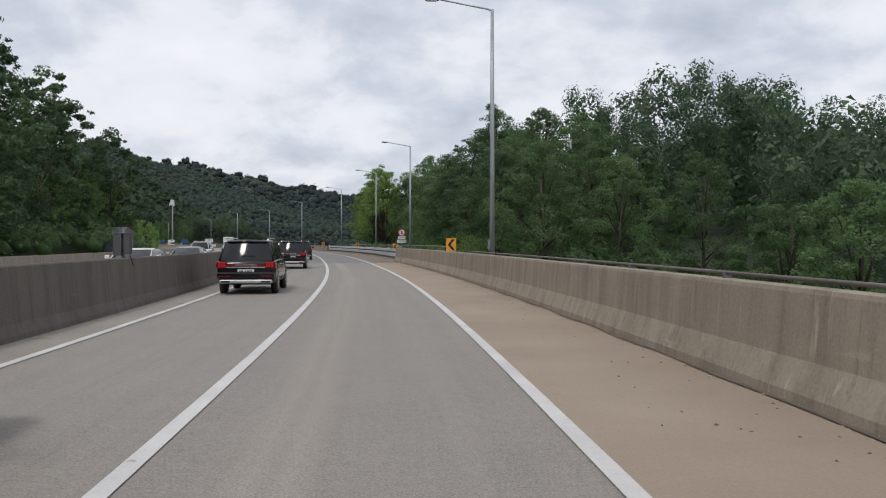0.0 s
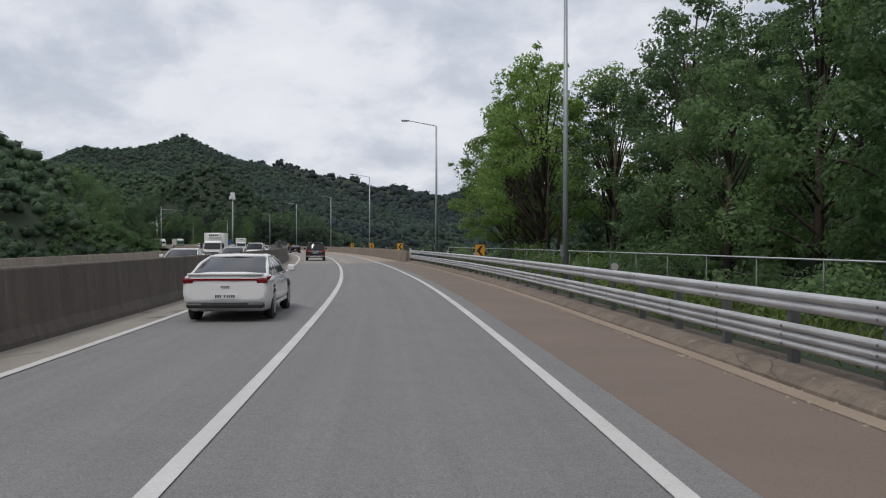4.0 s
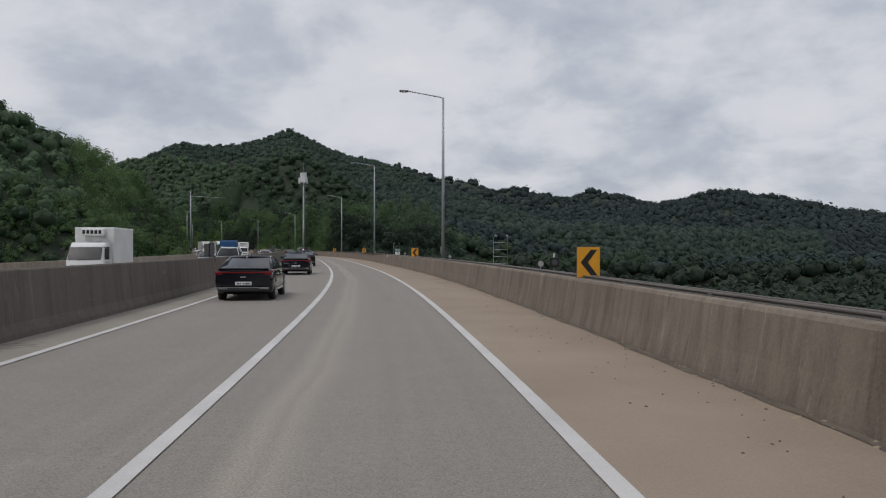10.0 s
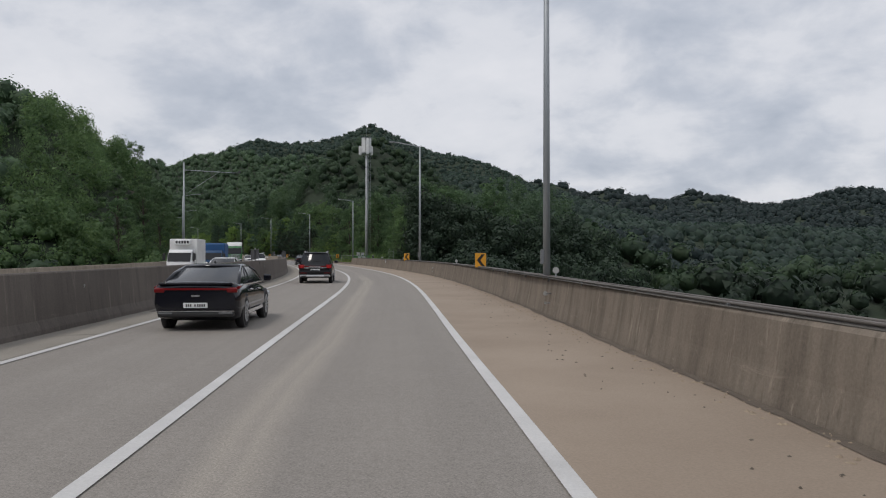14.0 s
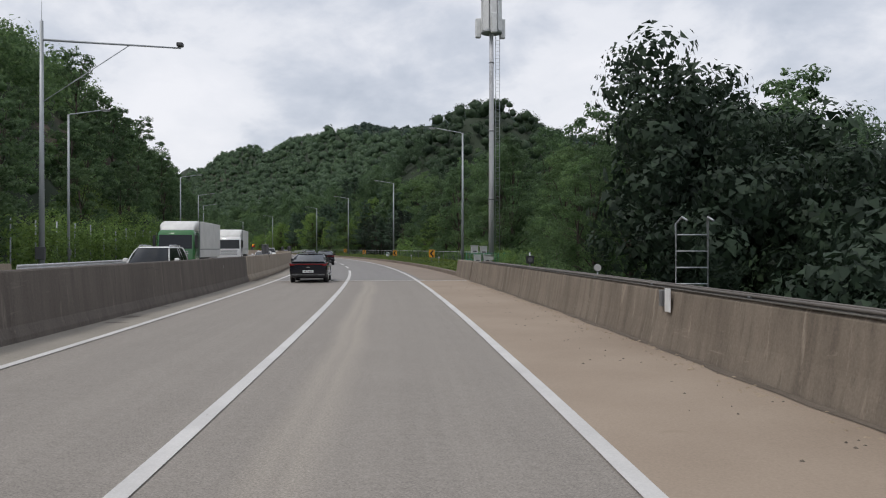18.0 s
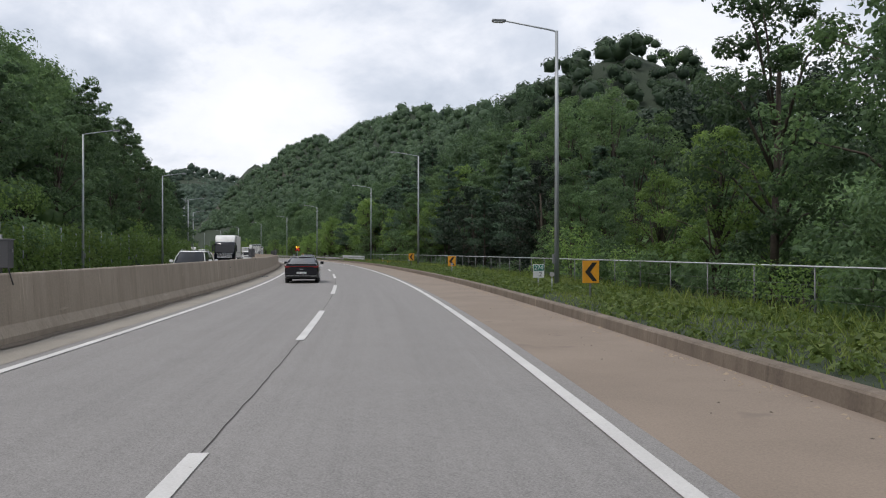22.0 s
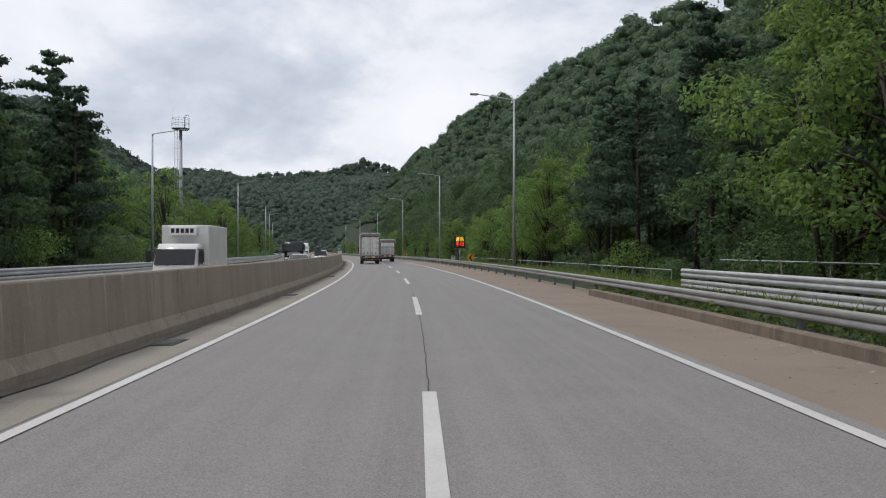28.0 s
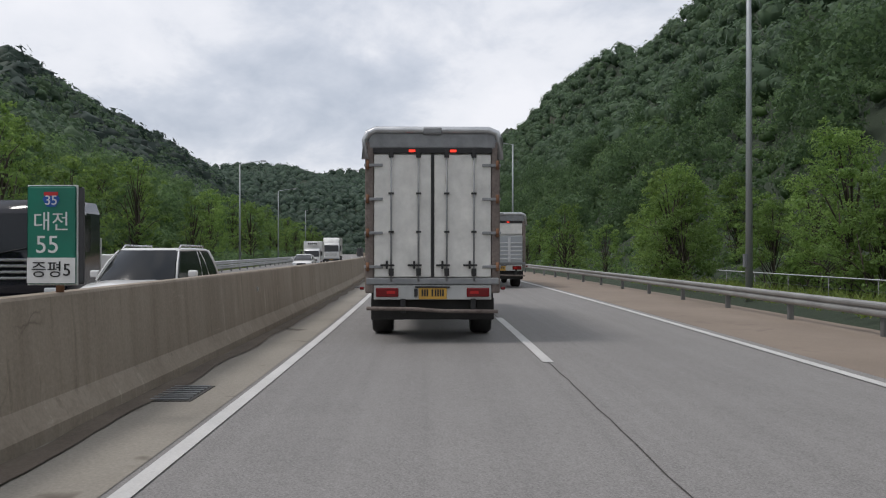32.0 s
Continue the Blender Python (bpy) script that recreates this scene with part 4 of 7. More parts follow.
# ---------------------------------------------------------------- woodland on the hills
def woodland(name, pts, size, seed, mat, label, sprays=90, fill=0.0, whole=False, leaf=0.17, flat=0.9, cored=True):
    """Many small crowns as one mesh: a shaded core under loose leaf sprays."""
    r = np.random.default_rng(seed)
    ico = bmesh.new()
    bmesh.ops.create_icosphere(ico, subdivisions=1, radius=1.0)
    ico.verts.index_update()
    iv = np.array([v.co[:] for v in ico.verts])
    jf = np.array([[v.index for v in f.verts] for f in ico.faces])
    ico.free()
    n, q, m = len(pts), len(iv), sprays
    sc = size * (0.60 + 0.75 * r.random(n) ** 1.3)
    top = pts + np.c_[np.zeros(n), np.zeros(n), sc * ((0.06 if fill > 0.13 else 0.55) + 0.4 * (r.random(n) - 0.5))]
    flat = np.array([1.0, 1.0, flat])
    core = iv[None] * (0.42 + fill + 0.32 * r.random((n, q, 1))) * sc[:, None, None] * flat + top[:, None]
    cf = (jf[None] + (np.arange(n) * q)[:, None, None]).reshape(-1, 3)
    d = r.normal(size=(n, m, 3))
    if not whole:
        d[..., 2] = np.abs(d[..., 2]) * 0.95 + 0.05
    d /= np.linalg.norm(d, axis=2, keepdims=True)
    lobes = 1 + 0.16 * np.sin(5 * d[..., :1] + 6.28 * r.random((n, 1, 1))) * np.sin(4 * d[..., 1:2] + 6.28 * r.random((n, 1, 1)))
    c = d * sc[:, None, None] * ((0.20 if whole else 0.70) + (0.80 if whole else 0.40) * r.random((n, m, 1)) ** (0.6 if whole else 1.2)) * (1 - 0.08 * (fill > 0)) * lobes * flat + top[:, None]
    a = np.clip(r.normal(size=(n, m, 3)), -1.5, 1.5)
    a -= 0.75 * (a * d).sum(2, keepdims=True) * d
    a *= sc[:, None, None] * (leaf * 0.7 if whole else leaf)
    b = np.cross(a, d) * (0.8 + 0.5 * r.random((n, m, 1)))
    a = a * 0.6
    sp = np.stack([c - a, c - b, c + a], 2).reshape(-1, 3)
    verts = np.concatenate([core.reshape(-1, 3), sp]) if cored else sp
    faces = np.arange(3 * n * m).reshape(-1, 3)
    if cored:
        faces = np.concatenate([cf, faces + n * q])
    me = bpy.data.meshes.new(name)
    me.vertices.add(len(verts))
    me.vertices.foreach_set("co", verts.ravel())
    me.loops.add(faces.size)
    me.loops.foreach_set("vertex_index", faces.ravel())
    me.polygons.add(len(faces))
    me.polygons.foreach_set("loop_start", np.arange(0, faces.size, 3))
    me.materials.append(mat)
    me.update(calc_edges=True)
    me.validate()
    return tagged(new(name, me), label, "woodland", kind="stuff")


def cover(x0, x1, y0, y1, step, keep):
    r = np.random.default_rng(int(abs(x0) + abs(y0)))
    ax, ay = np.meshgrid(np.arange(x0, x1, step), np.arange(y0, y1, step))
    ax = ax.ravel() + r.uniform(-0.45, 0.45, ax.size) * step
    ay = ay.ravel() + r.uniform(-0.45, 0.45, ay.size) * step
    az = ground_z(ax, ay)
    s, u = su(ax, ay)
    ok = keep(s, u, az, ax, ay)
    return np.c_[ax, ay, az][ok]


def off_road(s, u, z, x, y):
    """True where no single trees stand and the road is not near."""
    wood_left = (u > -46) & ~((s > 160) & (s < 395) & (u < -30))
    return ((u > 50) | ~wood_left | (s > 1170) | ((s > 655) & (u > 40)) | ((s > 655) & (u < -40)) | ((s > 166) & (s < 390) & (u > 18)))


def grove(seed, runs, label, mat, sprays=70):
    """A stand of full-grown trees too dense to tell apart: several clumps for each tree."""
    r = np.random.default_rng(seed)
    pts = []
    for s0, s1, u0, u1, count, h in runs:
        s, u = s0 + (s1 - s0) * r.random(count), u0 + (u1 - u0) * r.random(count)
        x, y = xy(s, u)
        z = ground_z(x, y)
        hh = h * (0.80 + 0.28 * r.random(count))
        for k in range(11):
            f = 0.12 + 0.78 * k / 10
            a, d = r.random(count) * 6.283, (0.6 + 1.6 * math.sin(math.pi * min(1, f + 0.15))) * r.random(count) ** 0.5
            pts.append(np.c_[x + d * np.cos(a), y + d * np.sin(a), z + hh * f - 0.8])
    return woodland("woodland", np.concatenate(pts), 1.75, seed, mat, label, int(sprays * 1.4), 0.0, True, leaf=0.17, cored=False)


grove(61, [(-5, 42, 31, 60, 36, 11.5), (42, 80, 31, 60, 30, 16), (70, 150, 34, 55, 40, 14), (128, 156, 21, 36, 10, 9)], "dense oak wood beside the first bridge", SLOPE_WOOD, 100)
grove(62, [(-20, 106, -31, -64, 70, 10)], "dense oak wood on the slope beyond the opposing lanes", LEAF_DARK)
grove(67, [(402, 640, -29, -50, 130, 6.0)], "leafy wood on the steep slope beyond the opposing lanes", LEAF)
grove(63, [(408, 470, 32, 54, 36, 10), (392, 410, 20, 50, 16, 6), (470, 500, 34, 52, 12, 6), (545, 640, 34, 52, 42, 10)], "dense oak wood beyond the second bridge", FAR_WOOD, 90)
grove(68, [(494, 552, 20, 46, 46, 12)], "dense wood beside the straight with shade in its leaf colour", SHADED_WOOD, 110)
grove(66, [(379, 405, 15, 44, 90, 13.6), (368, 384, 18, 40, 36, 14.2)], "dense oak wood at the end of the second bridge with shade in its leaf colour", SHADED_WOOD, 190)
grove(64, [(600, 700, 21, 44, 80, 9), (700, 980, 22, 44, 150, 7)], "dense oak wood at the foot of the steep hill", LEAF_DARK)
grove(65, [(600, 1000, -28, -46, 170, 6)], "young wood on the lower slope", LEAF)


def undergrowth(s0, s1, u0, u1, count, size, seed, mat=LEAF):
    r = np.random.default_rng(seed)
    s, u = s0 + (s1 - s0) * r.random(count), u0 + (u1 - u0) * r.random(count)
    x, y = xy(s, u)
    return woodland("undergrowth", np.c_[x, y, ground_z(x, y)], size, seed, mat, "leafy undergrowth below the trees", 60, -0.08, leaf=0.13)


undergrowth(64, 156, 14, 40, 420, 1.2, 71)
undergrowth(-20, 64, 20, 40, 260, 1.4, 72)
undergrowth(-20, 110, -21.5, -40, 420, 1.4, 73)
undergrowth(402, 494, 14.5, 40, 400, 1.3, 74)
undergrowth(494, 640, 14.8, 40, 600, 1.2, 70, LEAF_DARK)
undergrowth(402, 535, -21.5, -42, 700, 1.5, 75)
undergrowth(535, 600, -29, -44, 420, 1.5, 76)
undergrowth(378, 412, -22, -60, 330, 1.8, 80)
undergrowth(535, 600, -21.5, -29, 300, 1.2, 77)
undergrowth(600, 900, -21.5, -46, 1300, 1.6, 78)
undergrowth(640, 900, 14, 44, 1900, 1.5, 79)
def steep(s, u):
    """The steep wooded flanks beside the straight road."""
    return ((s > 640) & (u > 38) & (u < 95)) | ((s > 400) & (u < -40) & (u > -95))


flank = cover(-800, -110, 200, 800, 3.8, lambda s, u, z, x, y: off_road(s, u, z, x, y) & steep(s, u))
woodland("woodland", flank, 2.7, 6, FAR_WOOD, "dense green oak wood on the steep flanks beside the road", 56, 0.12)
valley = cover(-560, 160, 90, 620, 5.6, lambda s, u, z, x, y: off_road(s, u, z, x, y) & ~steep(s, u))
low = valley[:, 2] < -6
vs, vu = su(valley[:, 0], valley[:, 1])
close = (np.abs(vu) < 115) & ~low
rc = np.random.default_rng(91)
bunch = np.repeat(valley[close], 2, axis=0)
bunch = bunch + rc.normal(size=bunch.shape) * np.array([2.2, 2.2, 1.0]) + np.array([0, 0, 1.0])
woodland("woodland", bunch, 2.6, 8, SLOPE_WOOD, "dense oak wood on the near slopes", 50, 0.12)
low_far = ~low & ~close
right_side = vu > 30
woodland("woodland", valley[low_far & right_side], 4.3, 14, HAZED_RIDGE, "dark woodland over the slopes across the valley, haze blue in its colour", 36, 0.16, leaf=0.2)
woodland("woodland", valley[low_far & ~right_side], 4.3, 1, HAZED_HILL, "dense green woodland over the lower slopes", 36, 0.16, leaf=0.2)
beside = low & (np.abs(vu) < 65)
# the valley floor's shade is painted in with the darkened leaf colour
woodland("woodland", valley[low & ~beside], 3.6, 7, SHADED_WOOD, "low green woodland on the valley floor", 64, 0.08)
woodland("woodland", valley[beside], 3.6, 11, SHADED_WOOD, "woodland in the valley beside the bridge with shade in its leaf colour", 170, 0.06, leaf=0.085)
upper = cover(-1000, 0, 620, 1040, 5.8, lambda s, u, z, x, y: off_road(s, u, z, x, y) & ~((s > 640) & (u > 38) & (u < 95)))
far_part = upper[:, 0] < -655
crown_top = upper[:, 2] > 62
# the hill's crowns take the leaf colour with the haze tint
woodland("woodland", upper[~far_part & crown_top], 3.3, 16, HAZED_HILL, "fine green woodland along the top of the peaked hill", 26, 0.16, leaf=0.25)
woodland("woodland", upper[~far_part & ~crown_top], 4.7, 2, HAZED_HILL, "dense green woodland over the peaked hill", 18, 0.18, leaf=0.22)
woodland("woodland", upper[far_part], 4.7, 12, HAZE_TINT_WOOD, "green woodland beyond the peaked hill with haze in its colour", 18, 0.18, leaf=0.22)
gap = np.concatenate([cover(0, 420, 620, 1150, 8.0, off_road), cover(160, 420, 90, 620, 8.0, off_road), cover(-450, 0, 1040, 1150, 8.0, off_road)])
woodland("woodland", gap, 6.4, 13, HAZED_RIDGE, "dark green woodland across the valley floor", 20, 0.18, leaf=0.2)
west = cover(-1000, -560, 90, 620, 6.0, lambda s, u, z, x, y: off_road(s, u, z, x, y) & ~((s > 640) & (u > 38) & (u < 95)))
woodland("woodland", west, 4.9, 3, HAZED_HILL, "dense green woodland on the hills ahead", 20, 0.17, leaf=0.20)
ahead = cover(-1420, -965, 480, 1250, 6.8, lambda s, u, z, x, y: off_road(s, u, z, x, y) | (x < -980))
woodland("woodland", ahead, 5.5, 9, HAZE_TINT_WOOD, "green woodland on the hill closing the valley with haze in its colour", 18, 0.17, leaf=0.20)
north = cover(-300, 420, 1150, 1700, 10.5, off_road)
woodland("woodland", north, 8.4, 4, HAZED_RIDGE, "far green woodland across the valley", 18, 0.16, leaf=0.22)
woodland("woodland", cover(-1750, -1420, 450, 1350, 12.0, off_road), 7.6, 10, HAZE_TINT_WOOD, "green woodland on the last hill ahead with haze in its colour", 24, 0.18, leaf=0.22)
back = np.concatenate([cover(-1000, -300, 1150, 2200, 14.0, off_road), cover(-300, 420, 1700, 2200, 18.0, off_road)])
woodland("woodland", back, 11.0, 15, HAZED_RIDGE, "woodland below the far ridge, haze blue in its colour", 14, 0.18, leaf=0.22)
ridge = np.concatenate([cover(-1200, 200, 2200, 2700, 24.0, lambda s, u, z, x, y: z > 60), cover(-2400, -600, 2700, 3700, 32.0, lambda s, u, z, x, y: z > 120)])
woodland("woodland", ridge, 15.0, 5, HAZED_RIDGE, "far wooded ridge, haze blue in its colour", 20, 0.20, leaf=0.22)

# ---------------------------------------------------------------- expansion joints and road details
JOINT_STEEL = metal_mat("worn_bright_joint_steel", (0.42, 0.41, 0.39), (0.60, 0.59, 0.56), 0.5, 3.0, 0.3)
def wave_strip(name, s, u0, u1, w, mat, label, teeth=True):
    """A toothed steel joint across the carriageway."""
    ob = empty(name, at(s, 0))
    for side in (-1, 1):
        bm = bmesh.new()
        n = int((u1 - u0) / 0.12)
        lo = [bm.verts.new((u0 + (u1 - u0) * k / n, side * w, 0.016)) for k in range(n + 1)]
        hi = [bm.verts.new((u0 + (u1 - u0) * k / n, side * (0.012 + (0.035 if teeth and (k + (side > 0)) % 2 else 0)), 0.016)) for k in range(n + 1)]
        for k in range(n):
            bm.faces.new((lo[k], lo[k + 1], hi[k + 1], hi[k]))
        part("steel_comb", bm, JOINT_STEEL, ob)
    part("joint_gap", box(u0, u1, -0.06, 0.06, -0.05, 0.007), DARK_JOINT, ob)
    part("mortar_band", box(u0, u1, -0.42, -w - 0.004, -0.05, 0.0095), PALE_CONCRETE, ob)
    part("mortar_band", box(u0, u1, w + 0.004, 0.36, -0.05, 0.0095), PALE_CONCRETE, ob)
    return structure(ob, label, "expansion joint")


for s in (J1, J2, J3):
    wave_strip("expansion_joint", s, -4.25, 6.25, 0.13, None, "toothed steel expansion joint across the carriageway")

IRON = grainy("dark_cast_iron", (0.030, 0.028, 0.026), (0.06, 0.055, 0.05), 2.0, 25.0, 0.7)


def drain():
    ob = empty("drain_grate")
    part("frame", box(-0.26, 0.26, -0.5, 0.5, -0.02, 0.012), IRON, ob)
    for k in range(7):
        part("bar", box(-0.22, 0.22, -0.45 + k * 0.14, -0.39 + k * 0.14, 0.012, 0.026), DULL_STEEL, ob)
    return tagged(ob, "rusty iron drain grate in the gutter", "drain grate", "drain grates")


grate = drain()
for i, s in enumerate((445, 498, 553, 581, 590, 606, 627.5, 648, 672, 700)):
    m = at(s, float(u_median(s)) + 0.42, 0.004)
    if i == 0:
        grate.matrix_world = m
    else:
        copy_thing(grate, m)

# pale wheel scuffs and grit
rg = np.random.default_rng(9)


def grit(name, s0, s1, u0, u1, n, size, mat, label):
    vs, fs = [], []
    for i in range(n):
        s, u = s0 + (s1 - s0) * rg.random(), u0 + (u1 - u0) * rg.random() ** 0.6
        x, y = xy(s, u)
        r, h = size * (0.4 + rg.random()), size * (0.2 + 0.4 * rg.random())
        o = len(vs)
        a0 = rg.random() * 6
        for k in range(5):
            vs.append((float(x) + r * math.cos(a0 + k * 1.257) * (0.6 + 0.6 * rg.random()), float(y) + r * math.sin(a0 + k * 1.257) * (0.6 + 0.6 * rg.random()), 0.010))
        vs.append((float(x), float(y), 0.014 + h))
        for k in range(5):
            fs.append((o + k, o + (k + 1) % 5, o + 5))
    return tagged(new(name, mesh_of(name, vs, fs, mat)), label, "grit", kind="stuff")


STONE = grainy("dark_grit", (0.07, 0.06, 0.05), (0.16, 0.13, 0.10), 3.0, 40.0)
MUD = grainy("pale_silt", (0.27, 0.21, 0.15), (0.36, 0.29, 0.21), 1.0, 30.0)
grit("grit", 0, 64, 4.4, 6.3, 260, 0.022, STONE, "dark grit scattered on the dusty shoulder")
grit("grit", 156, 399, 4.4, 6.3, 900, 0.022, STONE, "dark grit scattered on the dusty shoulder")
grit("grit", 404, 620, 4.6, 6.7, 500, 0.02, STONE, "dark grit scattered on the brown shoulder")
grit("silt", 156, 399, 5.9, 6.36, 1500, 0.04, MUD, "pale silt gathered along the parapet foot")
grit("silt", 404, 605, 5.95, 6.52, 1500, 0.035, MUD, "pale silt gathered along the kerb")
grit("silt", 66, 152, 5.85, 6.34, 800, 0.035, MUD, "pale silt gathered along the kerb")
grit("silt", 0, 64, 5.9, 6.36, 420, 0.04, MUD, "pale silt gathered along the parapet foot")

# ---------------------------------------------------------------- rails and fences
def rail_w(name, s0, s1, u, zs, label, post_step=4.0, side=1, waves=(2, 2), half=(0.155, 0.155), steel=GALVANISED):
    """Corrugated guard rail: beams on posts; side 1 faces the lane at smaller u."""
    ob = empty(name)
    bolt_me = None
    for z, n, hh in zip(zs, waves, half):
        pitch = 2 * hh / n
        prof = []
        for i in range(n):
            c = z - hh + pitch * (i + 0.5)
            prof += [(0.055, c - 0.48 * pitch), (0.008, c - 0.24 * pitch), (0.0, c - 0.06 * pitch), (0.0, c + 0.06 * pitch), (0.008, c + 0.24 * pitch), (0.055, c + 0.48 * pitch)]
        prof += [(0.066, z + hh - 0.01), (0.075, z), (0.066, z - hh + 0.01)]
        sweep("beam", [(u + side * a, b) for a, b in prof], s0, s1, steel, 3.0, closed=True, parent=ob)
        if s0 < 100 and side > 0:
            k = s0 + 1.0
            while k < s1 - 0.5:
                for dz in (-pitch / 2, pitch / 2) if n == 2 else (-pitch, 0.0, pitch):
                    if bolt_me is None:
                        b = part("bolt", disc(0, 0, 0, 0.018, 0.03, "x", 8), DULL_STEEL, ob)
                        bolt_me = b.data
                    else:
                        b = new("bolt", bolt_me)
                        b.parent = ob
                    b.matrix_world = at(k, u + 0.0, z + dz)
                k += 2.0 if n == 3 else 4.0
    k = s0 + 1.0
    me = None
    while k < s1 - 0.5:
        if me is None:
            bm = box(0.10, 0.22, -0.06, 0.06, -0.6, max(zs) + 0.05, 0.006)
            bm_box(bm, 0.07, 0.11, -0.10, 0.10, min(zs) - 0.08, min(zs) + 0.08)
            p = part("post", bm, DULL_STEEL, ob)
            me = p.data
        else:
            p = new("post", me)
            p.parent = ob
        p.matrix_world = at(k, u, 0, 0 if side > 0 else 180)
        k += post_step
    return tagged(ob, label, "guard rail")


rail_w("guard_rail", 70.6, 151.2, 6.70, (0.97, 0.525), "double corrugated steel guard rail on posts", 2.0, waves=(2, 3), half=(0.13, 0.168))
rail_w("guard_rail", 577, 603, 9.5, (0.92, 0.55), "raised double steel guard rail on the verge", 2.0)
rail_w("guard_rail", 585, 1000, 7.05, (0.55,), "single corrugated steel guard rail along the shoulder", 4.0, steel=OLD_RAIL)
rail_w("guard_rail", 575, 1000, -17.2, (0.80, 0.45), "double steel guard rail of the opposing lanes", 4.0, side=-1)
rail_w("guard_rail", 66, 155, -17.0, (0.75,), "steel guard rail of the opposing lanes", 4.0, side=-1)
rail_w("guard_rail", 402, 480, -17.0, (0.70,), "steel guard rail of the opposing lanes", 4.0, side=-1)


def terminal(s, u, z0, z1):
    ob = empty("rail_terminal", at(s, u))
    part("end_plate", box(-0.12, 0.08, -0.16, 0.02, z0, z1, 0.02), GALVANISED, ob)
    for z in np.linspace(z0 + 0.1, z1 - 0.1, 5):
        part("bolt", disc(-0.13, -0.07, float(z), 0.02, 0.03, "x", 8), DULL_STEEL, ob)
    return tagged(ob, "flared steel end of the guard rail", "rail end", "rail ends")


terminal(70.4, 6.72, 0.35, 1.15)
terminal(151.4, 6.72, 0.35, 1.15)
terminal(577, 9.55, 0.35, 1.1)

# pipe rail on top of the parapets
PIPE = metal_mat("weathered_pipe", (0.11, 0.095, 0.082), (0.19, 0.168, 0.148), 0.55, 1.0, 0.4)


def pipe_rail(s0, s1, u, z, r, step, label):
    ob = empty("pipe_rail")
    ring = [(u + r * math.cos(a), z + r * math.sin(a)) for a in (k * math.pi / 4 for k in range(8))]
    sweep("pipe", ring, s0, s1, PIPE, 4.0, closed=True, parent=ob, smooth_faces=True)
    k, me = s0 + 0.5, None
    while k < s1:
        if me is None:
            p = part("bracket", box(-0.05, 0.05, -0.04, 0.04, -0.13, 0.0), DULL_STEEL, ob)
            me = p.data
        else:
            p = new("bracket", me)
            p.parent = ob
        p.matrix_world = at(k, u, z)
        k += step
    return tagged(ob, label, "pipe rail")


pipe_rail(-90, 37.6, 6.60, 1.29, 0.026, 4.0, "weathered pipe on brackets along the parapet top")
pipe_rail(157, 398, 6.74, 1.048, 0.026, 4.0, "thin weathered pipe along the parapet top")
pipe_rail(157, 398, 6.92, 1.055, 0.022, 4.0, "thin weathered pipe along the parapet top")
CAP = grainy("dark_mossy_capping", (0.055, 0.05, 0.042), (0.11, 0.10, 0.085), 0.6, 20.0)
structure(sweep("parapet_capping", [(6.62, 1.006), (6.62, 1.016), (6.86, 1.016), (6.86, 1.006)], 157, 398.4, CAP, 4, closed=True), "dark mossy strip on the parapet top", "capping")

WIRE = metal_mat("fence_wire", (0.12, 0.125, 0.13), (0.18, 0.185, 0.19), 0.5, 2.0, 0.5)


def fence(s0, s1, u, h, label, base=0.0):
    ob = empty("wire_fence")
    for z, r in ((h, 0.022), (h * 0.66, 0.004), (h * 0.40, 0.004), (h * 0.15, 0.004)):
        ring = [(u + r * math.cos(a), base + z + r * math.sin(a)) for a in (k * math.pi / 2 for k in range(4))]
        sweep("rail" if r > 0.02 else "wire", ring, s0, s1, GALVANISED if r > 0.02 else WIRE, 6.0, closed=True, parent=ob)
    k, me = s0, None
    while k <= s1:
        if me is None:
            p = part("post", tube([(0, 0, -0.8), (0, 0, h)], 0.022, 0.022, 6), WIRE, ob)
            me = p.data
        else:
            p = new("post", me)
            p.parent = ob
        p.matrix_world = at(k, u, base)
        k += 3.0
    # mesh panels of thin crossing wires
    vs, fs = [], []
    n = int((s1 - s0) / 0.5)
    for i in range(n):
        a = s0 + i * 0.5
        for b in (a + 0.5, a - 0.5):
            x0, y0 = xy(a, u)
            x1, y1 = xy(b, u)
            o = len(vs)
            vs += [(float(x0), float(y0), base), (float(x0), float(y0), base + 0.004), (float(x1), float(y1), base + h), (float(x1), float(y1), base + h - 0.004)]
            fs.append((o, o + 1, o + 2, o + 3))
    m = new("mesh_wire", mesh_of("mesh_wire", vs, fs, WIRE))
    m.parent = ob
    return tagged(ob, label, "fence")


fence(66, 156, 11.0, 1.25, "wire mesh fence with a white top rail", 0.1)
fence(430, 606, 12.2, 1.35, "long wire mesh fence with a white top rail", 0.0)
fence(612, 700, 12.4, 1.1, "low wire mesh fence behind the guard rail", -0.3)


# ---------------------------------------------------------------- signs and delineators
def text(body, size, mat, parent, m, name="lettering", align="CENTER"):
    cu = bpy.data.curves.new(name, "FONT")
    cu.body, cu.size, cu.align_x, cu.align_y, cu.extrude = body, size, align, "CENTER", 0.002
    tmp = new(name, cu)
    bpy.context.view_layer.update()
    me = bpy.data.meshes.new_from_object(tmp.evaluated_get(bpy.context.evaluated_depsgraph_get()))
    bpy.data.objects.remove(tmp)
    me.materials.clear()
    me.materials.append(mat)
    ob = new(name, me)
    ob.parent = parent
    ob.matrix_local = m
    return ob


FACE = pose(0, 0, 0, 90, 0, 0)


def on_face(x, y, z):
    """Pose of lettering on a board that faces -y."""
    return pose(x, y, z, 90, 0, 0)


